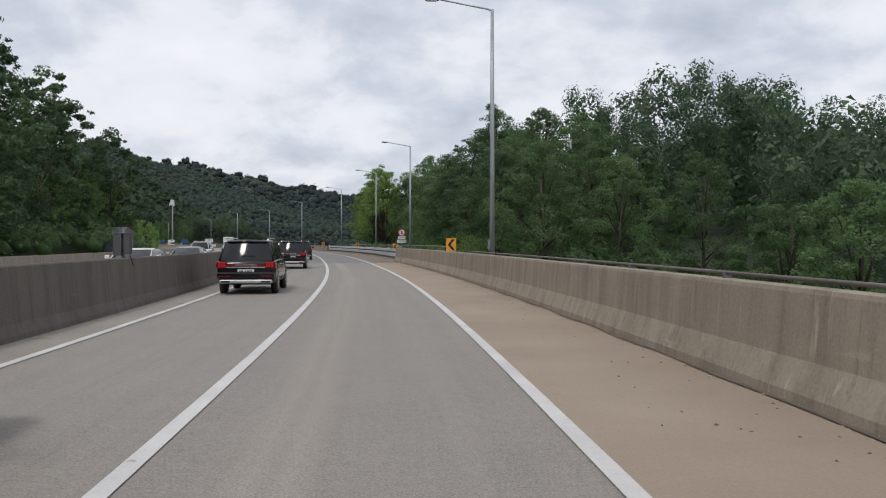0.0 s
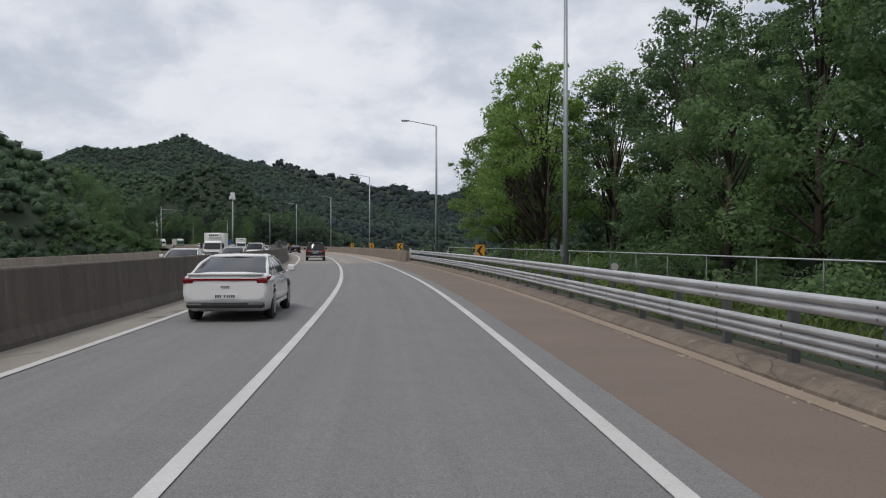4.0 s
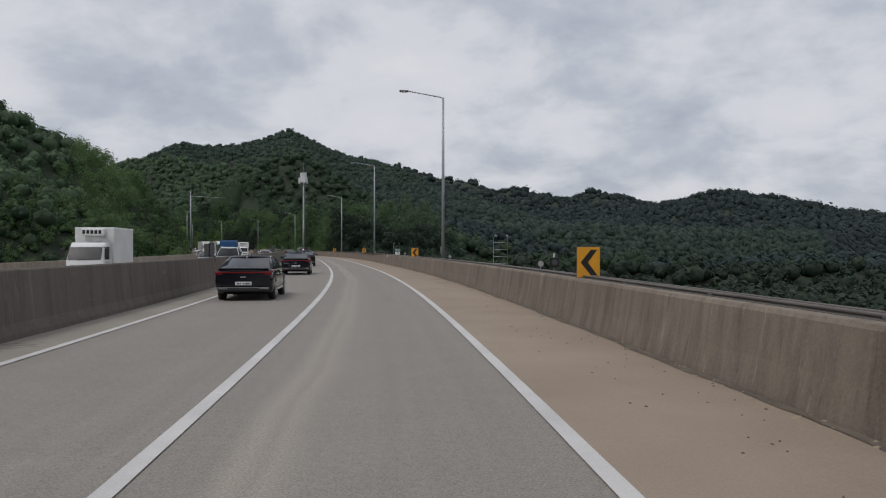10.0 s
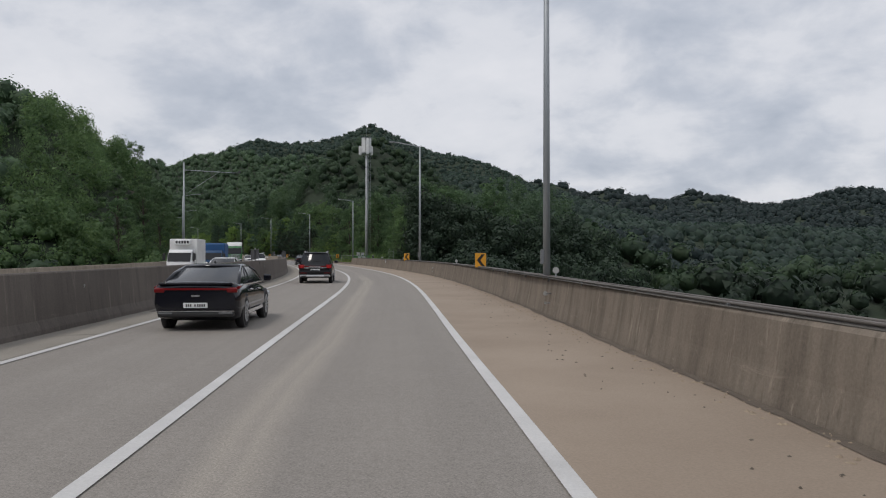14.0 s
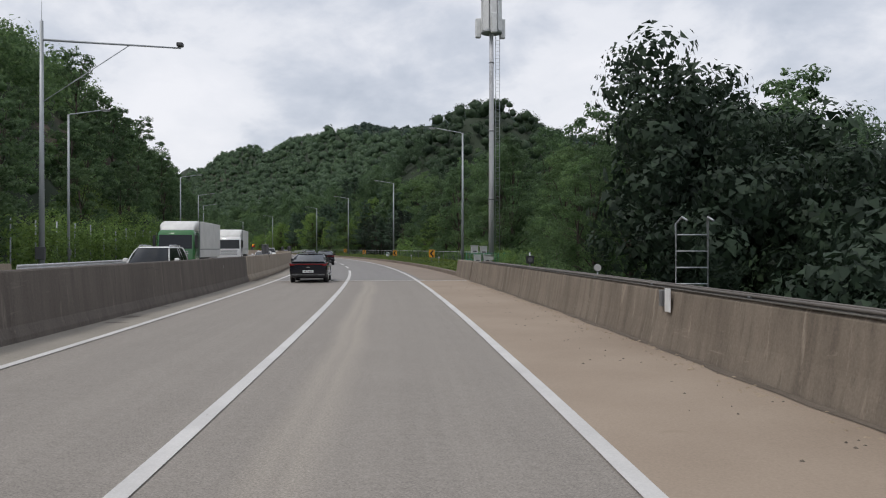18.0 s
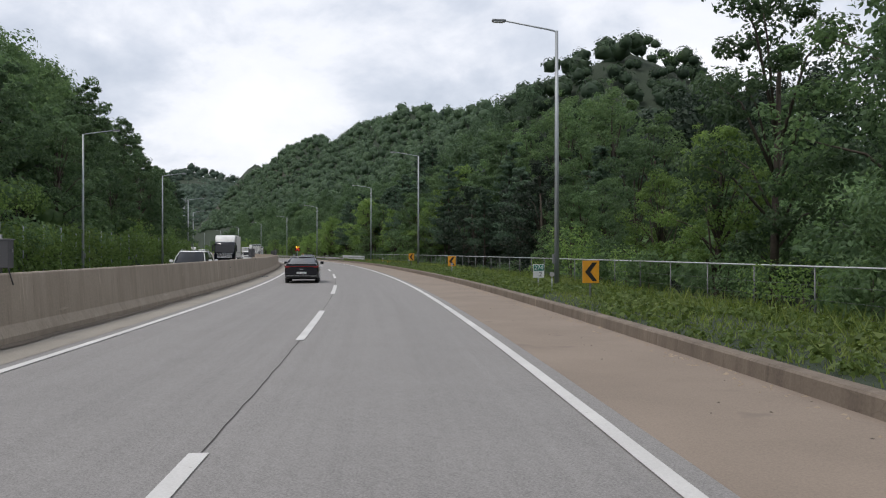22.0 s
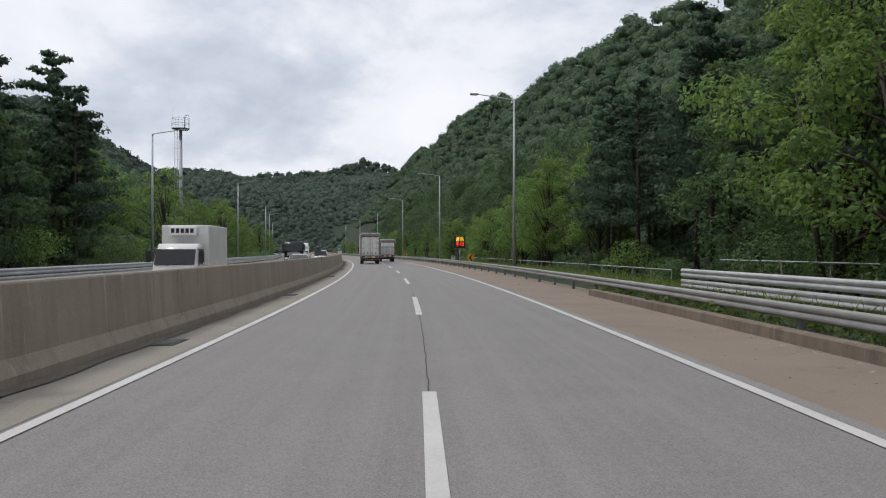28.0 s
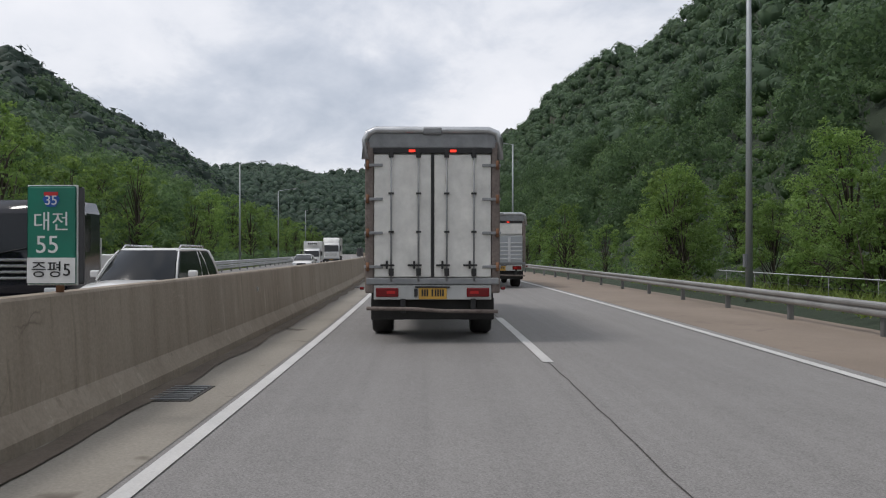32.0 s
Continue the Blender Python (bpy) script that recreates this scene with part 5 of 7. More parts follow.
def chevron(post_h, label):
    """Orange board with a black arrow to the left; faces -y, board centre post_h above the base."""
    ob = empty("chevron_sign")
    b = 0.28
    part("board", box(-b, b, -0.012, 0.012, post_h - 0.36, post_h + 0.36, 0.006), SIGN_ORANGE, ob)
    bm = bmesh.new()
    pts = [(-0.20, 0), (0.05, 0.30), (0.21, 0.30), (-0.02, 0), (0.21, -0.30), (0.05, -0.30)]
    v = [bm.verts.new((x, -0.016, post_h + z)) for x, z in pts]
    bm.faces.new((v[0], v[1], v[2], v[3]))
    bm.faces.new((v[0], v[3], v[4], v[5]))
    part("arrow", bm, SIGN_BLACK, ob)
    part("rim", box(-b - 0.008, b + 0.008, 0.013, 0.022, post_h - 0.37, post_h + 0.37), DULL_STEEL, ob)
    part("post", tube([(0, 0.05, 0), (0, 0.05, post_h + 0.2)], 0.035, 0.035, 8), DULL_STEEL, ob)
    part("bracket", box(-0.12, 0.12, 0.02, 0.05, post_h - 0.05, post_h + 0.05), DULL_STEEL, ob)
    return tagged(ob, label, "chevron sign", "chevron signs")


ch_wall = chevron(0.36, "orange chevron sign with a black arrow on the parapet")
for i, (s, u) in enumerate(((43.4, 6.8), (161.5, 6.85), (191.6, 6.85), (216.6, 6.85), (262.6, 6.85), (319, 6.85), (358.5, 6.85))):
    m = at(s, u, 1.22 if s < 60 else 1.01, 4)
    if i == 0:
        ch_wall.matrix_world = m
    else:
        copy_thing(ch_wall, m)
ch_post = chevron(1.22, "orange chevron sign with a black arrow on a verge post")
for i, (s, u, z) in enumerate(((86.8, 8.2, 0), (126.2, 8.2, 0.05), (433.7, 8.1, 0.0), (466.5, 8.5, -0.15), (497.3, 8.3, -0.15), (522.9, 8.6, 0.0), (652.5, 7.7, -0.2), (740, 9, -0.3))):
    m = at(s, u, z, 4)
    if i == 0:
        ch_post.matrix_world = m
    else:
        copy_thing(ch_post, m)


def km_post(tenth, on_wall, label):
    ob = empty("distance_sign")
    h = 0.34 if on_wall else 0.86
    part("board", box(-0.24, 0.24, -0.01, 0.01, h - 0.28, h + 0.28, 0.006), SIGN_WHITE, ob, "white lower board")
    part("band", box(-0.22, 0.22, -0.014, -0.0105, h + 0.01, h + 0.26), SIGN_GREEN, ob, "green band with white figures")
    text("274", 0.25, SIGN_WHITE, ob, on_face(0, -0.017, h + 0.135))
    text("." + tenth, 0.27, SIGN_BLACK, ob, on_face(0.05, -0.015, h - 0.14))
    part("post", tube([(0, 0.04, -0.1), (0, 0.04, h)], 0.03, 0.03, 8), POLE_STEEL, ob)
    return tagged(ob, label, "distance sign", "distance signs")


for s, u, z, tenth, wall in ((84.9, 8.4, 0.2, "6", False), (276, 6.85, 1.01, "4", True), (474.2, 8.6, 0.05, "2", False), (677.2, 9.0, 0.0, "0", False)):
    km_post(tenth, wall, "green and white kilometre sign reading 274 point " + {"6": "six", "4": "four", "2": "two", "0": "zero"}[tenth]).matrix_world = at(s, u, z, 3)


def ring(r0, r1, y, z, bm, n=32):
    a = [bm.verts.new((r0 * math.cos(t), y, z + r0 * math.sin(t))) for t in (2 * math.pi * k / n for k in range(n))]
    b = [bm.verts.new((r1 * math.cos(t), y, z + r1 * math.sin(t))) for t in (2 * math.pi * k / n for k in range(n))]
    for k in range(n):
        bm.faces.new((a[k], a[(k + 1) % n], b[(k + 1) % n], b[k]))
    return bm


def prohibition_sign():
    ob = empty("prohibition_sign")
    part("post", tube([(0, 0.05, -0.2), (0, 0.05, 3.1)], 0.045, 0.045, 10), POLE_STEEL, ob)
    part("disc", disc(0, 0, 2.82, 0.40, 0.02, "y", 36), SIGN_WHITE, ob, "round white plate")
    part("red_ring", ring(0.40, 0.31, -0.012, 2.82, bmesh.new()), SIGN_RED, ob)
    bm = box(-0.34, 0.34, -0.016, -0.013, -0.03, 0.03)
    bmesh.ops.rotate(bm, verts=bm.verts, cent=(0, 0, 0), matrix=Matrix.Rotation(radians(45), 3, "Y"))
    bmesh.ops.translate(bm, verts=bm.verts, vec=(0, 0, 2.82))
    part("slash", bm, SIGN_RED, ob)
    part("pictogram", box(-0.07, 0.07, -0.0125, -0.0115, 2.64, 3.0, 0.0), SIGN_BLACK, ob, "plain black upright bar")
    for z, w, body in ((2.25, 0.41, "교량구간"), (1.83, 0.52, "안개지역")):
        part("plate", box(-w, w, -0.01, 0.01, z - 0.17, z + 0.17, 0.005), SIGN_WHITE, ob)
        text(body, w * 0.50, SIGN_BLACK, ob, on_face(0, -0.013, z))
    return tagged(ob, "round red-ringed prohibition sign over two white plates", "road sign")


prohibition_sign().matrix_world = at(87.2, 8.95, 0.0, 4)


DULL_WHITE = paint("dusty_reflector", (0.42, 0.42, 0.40), 0.5)


def delineator(stem):
    ob = empty("delineator")
    part("stem", tube([(0, 0.02, -0.05), (0, 0.02, stem)], 0.018, 0.018, 6), POLE_STEEL, ob)
    part("reflector", disc(0, 0, stem + 0.09, 0.085, 0.03, "y", 20), DULL_WHITE, ob)
    part("backing", disc(0, 0.025, stem + 0.09, 0.095, 0.015, "y", 20), DULL_STEEL, ob)
    return tagged(ob, "round white delineator on a short stem", "delineator", "delineators")


dl = delineator(0.10)
PLACES = [(153.4, 6.9, 1.03), (175.2, 6.9, 1.04), (201.3, 6.9, 1.04), (222, 6.9, 1.04), (244.3, 6.9, 1.04), (270.3, 6.9, 1.04), (301.4, 6.9, 1.04), (330, 6.9, 1.04), (360.6, 6.9, 1.04), (378, 6.9, 1.04), (396, 6.9, 1.04),
          (80.5, 6.8, 0.98), (97.3, 6.8, 0.98), (119.6, 6.8, 0.98), (130, 6.8, 0.98), (143.7, 6.8, 0.98)]
for i, (s, u, z) in enumerate(PLACES):
    m = at(s, u, z)
    if i == 0:
        dl.matrix_world = m
    else:
        copy_thing(dl, m)
dl2 = delineator(0.7)
for i, (s, u) in enumerate(((429, 8.1), (449, 8.1), (470, 8.1), (496, 8.1), (521, 8.1), (545, 8.1), (569, 8.1))):
    m = at(s, u, 0.1)
    if i == 0:
        dl2.matrix_world = m
    else:
        copy_thing(dl2, m)


def wall_reflector():
    """Two small discs on a bracket, on a wall that faces +x."""
    ob = empty("wall_reflector")
    for z, r in ((0.0, 0.06), (-0.26, 0.035)):
        part("stub", tube([(-0.10, 0.03, z), (0.05, 0.03, z)], 0.014, 0.014, 6), DULL_STEEL, ob)
        part("reflector", disc(0.06, 0, z, r, 0.03, "y", 16), DULL_WHITE, ob)
    return tagged(ob, "pair of pale round reflectors on the wall", "reflector", "wall reflectors")


wr = wall_reflector()
for i, s in enumerate((147.8, 178.3, 201, 225, 250, 275, 299, 328, 357.5, 393.3, 420, 450.3, 484, 516, 536, 557, 578, 601, 620, 636.4, 651, 679, 705, 730)):
    m = at(s, float(u_median(s)) - 0.26, 0.92)
    if i == 0:
        wr.matrix_world = m
    else:
        copy_thing(wr, m)
for s, z in ((13.3, 0.80), (174.6, 0.6), (269.4, 0.66), (301, 0.6), (340, 0.6)):
    copy_thing(wr, at(s, 6.58, z, 180))


def wall_plate():
    ob = empty("wall_plate")
    part("plate", box(-0.008, 0.008, -0.13, 0.13, -0.2, 0.2, 0.003), SIGN_WHITE, ob)
    part("box", box(-0.03, 0.06, 0.22, 0.36, -0.12, 0.16, 0.01), DULL_STEEL, ob, "small rusty steel box")
    return tagged(ob, "small white plate and box on the parapet", "plate", "parapet plates")


wp = wall_plate()
for i, s in enumerate((36.8, 182.5, 230.1, 283, 372.2)):
    m = at(s, 6.535 if s > 100 else 6.545, 0.82)
    if i == 0:
        wp.matrix_world = m
    else:
        copy_thing(wp, m)

CABINET = paint("cabinet_grey", (0.075, 0.075, 0.08), 0.5)


def median_cabinet():
    """Twin grey boxes on a short post on top of the median, with a cable loop."""
    ob = empty("roadside_cabinet")
    part("post", tube([(0, 0, -0.05), (0, 0, 0.74)], 0.03, 0.03, 8), DULL_STEEL, ob)
    part("box", box(-0.23, -0.02, -0.12, 0.12, 0.06, 0.62, 0.015), CABINET, ob)
    part("box", box(0.03, 0.19, -0.12, 0.12, 0.10, 0.64, 0.015), CABINET, ob)
    part("lid", box(-0.25, 0.21, -0.14, 0.14, 0.64, 0.66, 0.006), DULL_STEEL, ob)
    part("bracket", box(-0.26, 0.22, -0.02, 0.02, 0.40, 0.46), DULL_STEEL, ob)
    n = 16
    part("cable", tube([(0.20 + 0.10 * math.sin(k / n * math.pi), -0.16, 0.12 - 0.34 * math.sin(k / n * math.pi)) for k in range(n + 1)], 0.012, 0.012, 6), SIGN_BLACK, ob, "hanging black cable loop")
    part("cable", tube([(0.05 * math.sin(k / n * math.pi), -0.16, 0.10 - 0.28 * math.sin(k / n * math.pi)) for k in range(n + 1)], 0.012, 0.012, 6), SIGN_BLACK, ob, "hanging black cable loop")
    return tagged(ob, "grey twin equipment box on the median barrier", "cabinet", "median cabinets")


mc = median_cabinet()
for i, s in enumerate((21.6, 150, 194.6, 234.8, 280.7, 326, 368.4, 412, 457.4, 498, 538.8, 584.4, 627.9, 716, 760)):
    m = at(s, float(u_median(s)) - 0.42, 1.30)
    if i == 0:
        mc.matrix_world = m
    else:
        copy_thing(mc, m)


def ladder_hoop():
    ob = empty("access_ladder")
    for x in (-0.3, 0.3):
        part("rail", tube([(x, 0, -1.5), (x, 0, 1.1), (x * 0.8, -0.15, 1.22), (x * 0.8, -0.4, 1.15)], 0.02, 0.02, 6), POLE_STEEL, ob)
    for k in range(7):
        part("rung", tube([(-0.3, 0, -0.9 + 0.3 * k), (0.3, 0, -0.9 + 0.3 * k)], 0.014, 0.014, 6), POLE_STEEL, ob)
    return tagged(ob, "steel access ladder behind the parapet", "ladder", "access ladders")


lh = ladder_hoop()
for i, s in enumerate((231.4, 281.6, 373.2)):
    m = at(s, 7.35, 1.05)
    if i == 0:
        lh.matrix_world = m
    else:
        copy_thing(lh, m)


def round_lamp_panel():
    ob = empty("round_lamp_panel")
    part("panel", box(-0.15, 0.15, -0.02, 0.02, 0.08, 0.38, 0.01), SIGN_BLACK, ob)
    part("lens", disc(0, -0.025, 0.23, 0.09, 0.03, "y", 28), CABINET, ob, "round dark grey lens")
    part("post", tube([(0, 0.05, -0.1), (0, 0.05, 0.5)], 0.03, 0.03, 6), POLE_STEEL, ob)
    return tagged(ob, "black square panel with a round dull lens", "warning lamp", "warning lamps")


rl = round_lamp_panel()
for i, s in enumerate((47.5, 165.9, 221.5, 280, 388.3)):
    m = at(s, 7.2, 1.05)
    if i == 0:
        rl.matrix_world = m
    else:
        copy_thing(rl, m)


def median_sign():
    ob = empty("direction_sign")
    part("board", box(-0.24, 0.24, -0.012, 0.012, 0.10, 1.06, 0.02), SIGN_GREEN, ob)
    part("lower_board", box(-0.24, 0.24, -0.016, -0.0125, 0.11, 0.36, 0.0), SIGN_WHITE, ob)
    part("shield", disc(0, -0.015, 0.93, 0.085, 0.006, "y", 6), SIGN_BLUE, ob, "small blue route shield")
    part("shield_band", box(-0.07, 0.07, -0.0215, -0.0185, 0.965, 1.0), SIGN_RED, ob)
    text("35", 0.13, SIGN_WHITE, ob, on_face(0, -0.020, 0.915))
    text("대전", 0.20, SIGN_WHITE, ob, on_face(0, -0.015, 0.70))
    text("55", 0.24, SIGN_WHITE, ob, on_face(-0.04, -0.015, 0.48))
    text("증평5", 0.17, SIGN_BLACK, ob, on_face(0, -0.019, 0.235))
    part("rim", box(-0.25, 0.25, 0.013, 0.03, 0.09, 1.07, 0.004), SIGN_WHITE, ob)
    part("back_board", box(0.05, 0.30, 0.032, 0.05, 0.10, 1.05, 0.02), CABINET, ob)
    part("post", tube([(0.05, 0.06, -0.05), (0.05, 0.06, 0.9)], 0.04, 0.04, 8), RUST, ob)
    return tagged(ob, "green route sign with a white lower board on the median", "road sign")


median_sign().matrix_world = at(670.3, -5.5, 1.28, -3)

LED_Y = material("amber_led", lambda node, nt: node("ShaderNodeEmission", Color=(1.0, 0.62, 0.05, 1), Strength=1.6).outputs[0])
LED_R = material("red_led", lambda node, nt: node("ShaderNodeEmission", Color=(1.0, 0.05, 0.03, 1), Strength=1.6).outputs[0])


def message_board():
    ob = empty("message_board")
    part("case", box(-0.68, 0.68, -0.10, 0.14, 2.05, 3.5, 0.03), SIGN_BLACK, ob)
    text("졸음", 0.58, LED_Y, ob, on_face(0, -0.115, 3.10), "amber_lettering")
    text("주의", 0.58, LED_R, ob, on_face(0, -0.115, 2.46), "red_lettering")
    part("post", tube([(0, 0.05, -0.6), (0, 0.05, 2.1)], 0.09, 0.09, 10), POLE_STEEL, ob)
    part("cabinet", box(-0.34, -0.10, -0.14, 0.14, 0.55, 1.55, 0.02), CABINET, ob)
    part("camera_arm", tube([(0.3, 0, 3.5), (0.3, 0, 3.62), (0.75, -0.1, 3.66)], 0.025, 0.02, 6), POLE_STEEL, ob)
    return tagged(ob, "black electronic message board with amber and red lettering", "message board")


message_board().matrix_world = at(670.4, 8.9, 0.0, 4)


# ---------------------------------------------------------------- masts, tower and huts
def antenna_tower():
    ob = empty("antenna_tower")
    h = 24.0
    part("pole", tube([(0, 0, -0.3), (0, 0, h * 0.35), (0, 0, h * 0.7), (0, 0, h - 1)], 0.27, 0.16, 16), GALVANISED, ob)
    for z in (6.0, 12.0, 18.0):
        part("flange", disc(0, 0, z, 0.33 - 0.006 * z, 0.10, "z", 16), DULL_STEEL, ob)
    for x in (0.42, 0.78):
        part("ladder_rail", tube([(x, 0.25, 1.5), (x, 0.2, h - 3.6)], 0.025, 0.025, 6), POLE_STEEL, ob)
    rung = None
    for k in range(58):
        if rung is None:
            rung = part("rung", tube([(0.42, 0, 0), (0.78, 0, 0)], 0.014, 0.014, 5), POLE_STEEL, ob)
            rung.location = (0, 0.24, 1.8)
        else:
            r = new("rung", rung.data)
            r.parent = ob
            r.location = (0, 0.24, 1.8 + k * 0.32)
    for k in range(8):
        a = k * math.pi / 4
        bm = box(-0.30, 0.30, -0.03, 0.03, 20.7, 23.4, 0.02)
        bmesh.ops.translate(bm, verts=bm.verts, vec=(0, 0.85, 0))
        bmesh.ops.rotate(bm, verts=bm.verts, cent=(0, 0, 0), matrix=Matrix.Rotation(a, 3, "Z"))
        part("antenna_panel", bm, SIGN_WHITE, ob)
    for k in range(3):
        a = k * 2.094 + 0.5
        c = (1.25 * math.cos(a), 1.25 * math.sin(a))
        part("antenna_drum", box(c[0] - 0.24, c[0] + 0.24, c[1] - 0.24, c[1] + 0.24, 20.3, 22.0, 0.08), SIGN_WHITE, ob)
        part("strut", tube([(0, 0, 21.2), (c[0], c[1], 21.2)], 0.03, 0.03, 6), POLE_STEEL, ob)
    for z in (20.6, 23.5):
        part("platform_ring", disc(0, 0, z, 0.92, 0.06, "z", 20), POLE_STEEL, ob)
    part("whip", tube([(0, 0, 23.4), (0, 0, 26.2)], 0.025, 0.012, 6), POLE_STEEL, ob)
    return tagged(ob, "tall steel antenna tower with a white panel cluster", "antenna tower")


antenna_tower().matrix_world = at(427.2, 12.5, 0.0)

GREEN_PAINT = paint("green_fence_paint", (0.03, 0.22, 0.12), 0.45)
PALE_BOX = paint("pale_cabinet", (0.50, 0.51, 0.50), 0.5)


def cabinet_yard():
    ob = empty("green_enclosure")
    for x in np.linspace(-1.6, 1.6, 5):
        for y in (-1.2, 1.2):
            part("post", tube([(float(x), y, -0.3), (float(x), y, 1.3)], 0.025, 0.025, 6), GREEN_PAINT, ob)
    for y in (-1.2, 1.2):
        for z in (0.15, 0.7, 1.25):
            part("rail", tube([(-1.6, y, z), (1.6, y, z)], 0.018, 0.018, 5), GREEN_PAINT, ob)
        bm = bmesh.new()
        for k in range(40):
            x = -1.6 + k * 0.08
            bm_box(bm, x - 0.004, x + 0.004, y - 0.004, y + 0.004, 0.1, 1.25)
        part("mesh_panel", bm, GREEN_PAINT, ob)
    return tagged(ob, "low green mesh enclosure round the tower's foot", "enclosure")


cabinet_yard().matrix_world = at(424.5, 11.2, 0.05)


def pale_cabinet():
    ob = empty("equipment_cabinet")
    part("body", box(-0.28, 0.28, -0.2, 0.2, 0.55, 1.15, 0.02), PALE_BOX, ob)
    part("hood", box(-0.31, 0.31, -0.23, 0.23, 1.15, 1.20, 0.01), PALE_BOX, ob)
    part("leg", tube([(0, 0, -0.2), (0, 0, 0.56)], 0.05, 0.05, 8), POLE_STEEL, ob)
    part("vent", box(-0.15, 0.15, -0.206, -0.2, 0.65, 0.75), CABINET, ob)
    return tagged(ob, "pale steel equipment cabinet on a post", "cabinet", "equipment cabinets")


pc = pale_cabinet()
pc.matrix_world = at(424.0, 10.4, 0.75)
copy_thing(pc, at(424.2, 11.2, 0.70))
copy_thing(pc, at(423.2, 11.3, 0.0))
copy_thing(pc, at(423.2, 10.5, 0.0))


def camera_mast():
    ob = empty("camera_mast")
    part("pole", tube([(0, 0, -0.5), (0, 0, 16.2)], 0.19, 0.11, 12), POLE_STEEL, ob)
    part("arm", tube([(0, 0, 15.0), (8.6, 0, 14.7)], 0.08, 0.05, 8), POLE_STEEL, ob)
    part("brace", tube([(0, 0, 11.0), (5.4, 0, 14.8)], 0.03, 0.03, 6), POLE_STEEL, ob)
    part("camera", box(8.35, 8.75, -0.25, 0.25, 14.8, 15.05, 0.05), CABINET, ob)
    part("stay", tube([(8.5, 0, 14.7), (8.5, 0, 14.82)], 0.03, 0.03, 6), POLE_STEEL, ob)
    part("whip", tube([(0, 0, 16.2), (0, 0, 18.0)], 0.015, 0.01, 5), POLE_STEEL, ob)
    part("box", box(-0.3, 0.3, -0.35, -0.12, 1.0, 1.8, 0.02), CABINET, ob)
    return tagged(ob, "tall camera mast with a long horizontal arm", "camera mast")


camera_mast().matrix_world = at(412, -19.5, 0.0)


def platform_mast():
    ob = empty("platform_mast")
    h = 14.6
    part("pole", tube([(0, 0, -0.5), (0, 0, h)], 0.26, 0.16, 12), POLE_STEEL, ob)
    part("platform", disc(0, 0, h, 0.95, 0.08, "z", 8), POLE_STEEL, ob)
    for z in (h + 0.55, h + 1.1):
        pts = [(0.92 * math.cos(k * math.pi / 4), 0.92 * math.sin(k * math.pi / 4), z) for k in range(9)]
        part("hand_rail", tube(pts, 0.02, 0.02, 5), POLE_STEEL, ob)
    for k in range(8):
        a = k * math.pi / 4
        part("baluster", tube([(0.92 * math.cos(a), 0.92 * math.sin(a), h), (0.92 * math.cos(a), 0.92 * math.sin(a), h + 1.1)], 0.018, 0.018, 5), POLE_STEEL, ob)
    part("hook", tube([(0.4, 0, h), (0.4, 0, h + 1.3), (0.6, 0, h + 1.5), (0.85, 0, h + 1.35)], 0.05, 0.04, 8), POLE_STEEL, ob)
    for x in (-0.65, -0.35):
        part("ladder_rail", tube([(x, 0.1, 1.5), (x, 0.1, h)], 0.02, 0.02, 5), POLE_STEEL, ob)
    first = None
    for k in range(40):
        if first is None:
            first = part("rung", tube([(-0.65, 0, 0), (-0.35, 0, 0)], 0.012, 0.012, 5), POLE_STEEL, ob)
            first.location = (0, 0.1, 1.7)
        else:
            r = new("rung", first.data)
            r.parent = ob
            r.location = (0, 0.1, 1.7 + k * 0.32)
    for k in range(5):
        z = 9.0 + k * 1.2
        part("cage_hoop", tube([(-0.7, 0.1, z), (-0.75, 0.65, z), (-0.25, 0.65, z), (-0.3, 0.1, z)], 0.015, 0.015, 5), POLE_STEEL, ob)
    part("whip", tube([(-0.8, 0, h), (-0.8, 0, h + 2.2)], 0.015, 0.01, 5), POLE_STEEL, ob)
    return tagged(ob, "grey steel mast with a railed top platform and ladder", "mast")


platform_mast().matrix_world = at(661.3, -22.0, 0.0)

SHED_WALL = metal_mat("corrugated_grey_sheet", (0.17, 0.20, 0.22), (0.24, 0.27, 0.29), 0.6, 0.8, 0.2)


def shed():
    ob = empty("shed")
    bm = bmesh.new()
    for k in range(30):
        x = -2.2 + k * 4.4 / 30
        bm_box(bm, x, x + 0.09, -1.52, -1.5, 0, 2.4)
    bm_box(bm, -2.2, 2.2, -1.5, 1.5, -1.0, 2.4)
    part("wall", bm, SHED_WALL, ob)
    bm = bmesh.new()
    v = [bm.verts.new(p) for p in ((-2.45, -1.75, 2.35), (2.45, -1.75, 2.35), (2.45, 0, 3.1), (-2.45, 0, 3.1), (2.45, 1.75, 2.35), (-2.45, 1.75, 2.35),
                                   (-2.45, -1.75, 2.28), (2.45, -1.75, 2.28), (2.45, 1.75, 2.28), (-2.45, 1.75, 2.28))]
    for f in ((0, 1, 2, 3), (3, 2, 4, 5), (6, 9, 8, 7), (0, 6, 7, 1), (5, 4, 8, 9), (0, 3, 5, 9, 6), (1, 7, 8, 4, 2)):
        bm.faces.new([v[i] for i in f])
    part("roof", bm, DULL_STEEL, ob)
    part("door", box(-0.5, 0.4, -1.55, -1.522, 0, 2.0), CABINET, ob)
    return tagged(ob, "small grey corrugated shed beside the opposing lanes", "shed")


shed().matrix_world = at(92.5, -23.0, 0.3, -15)


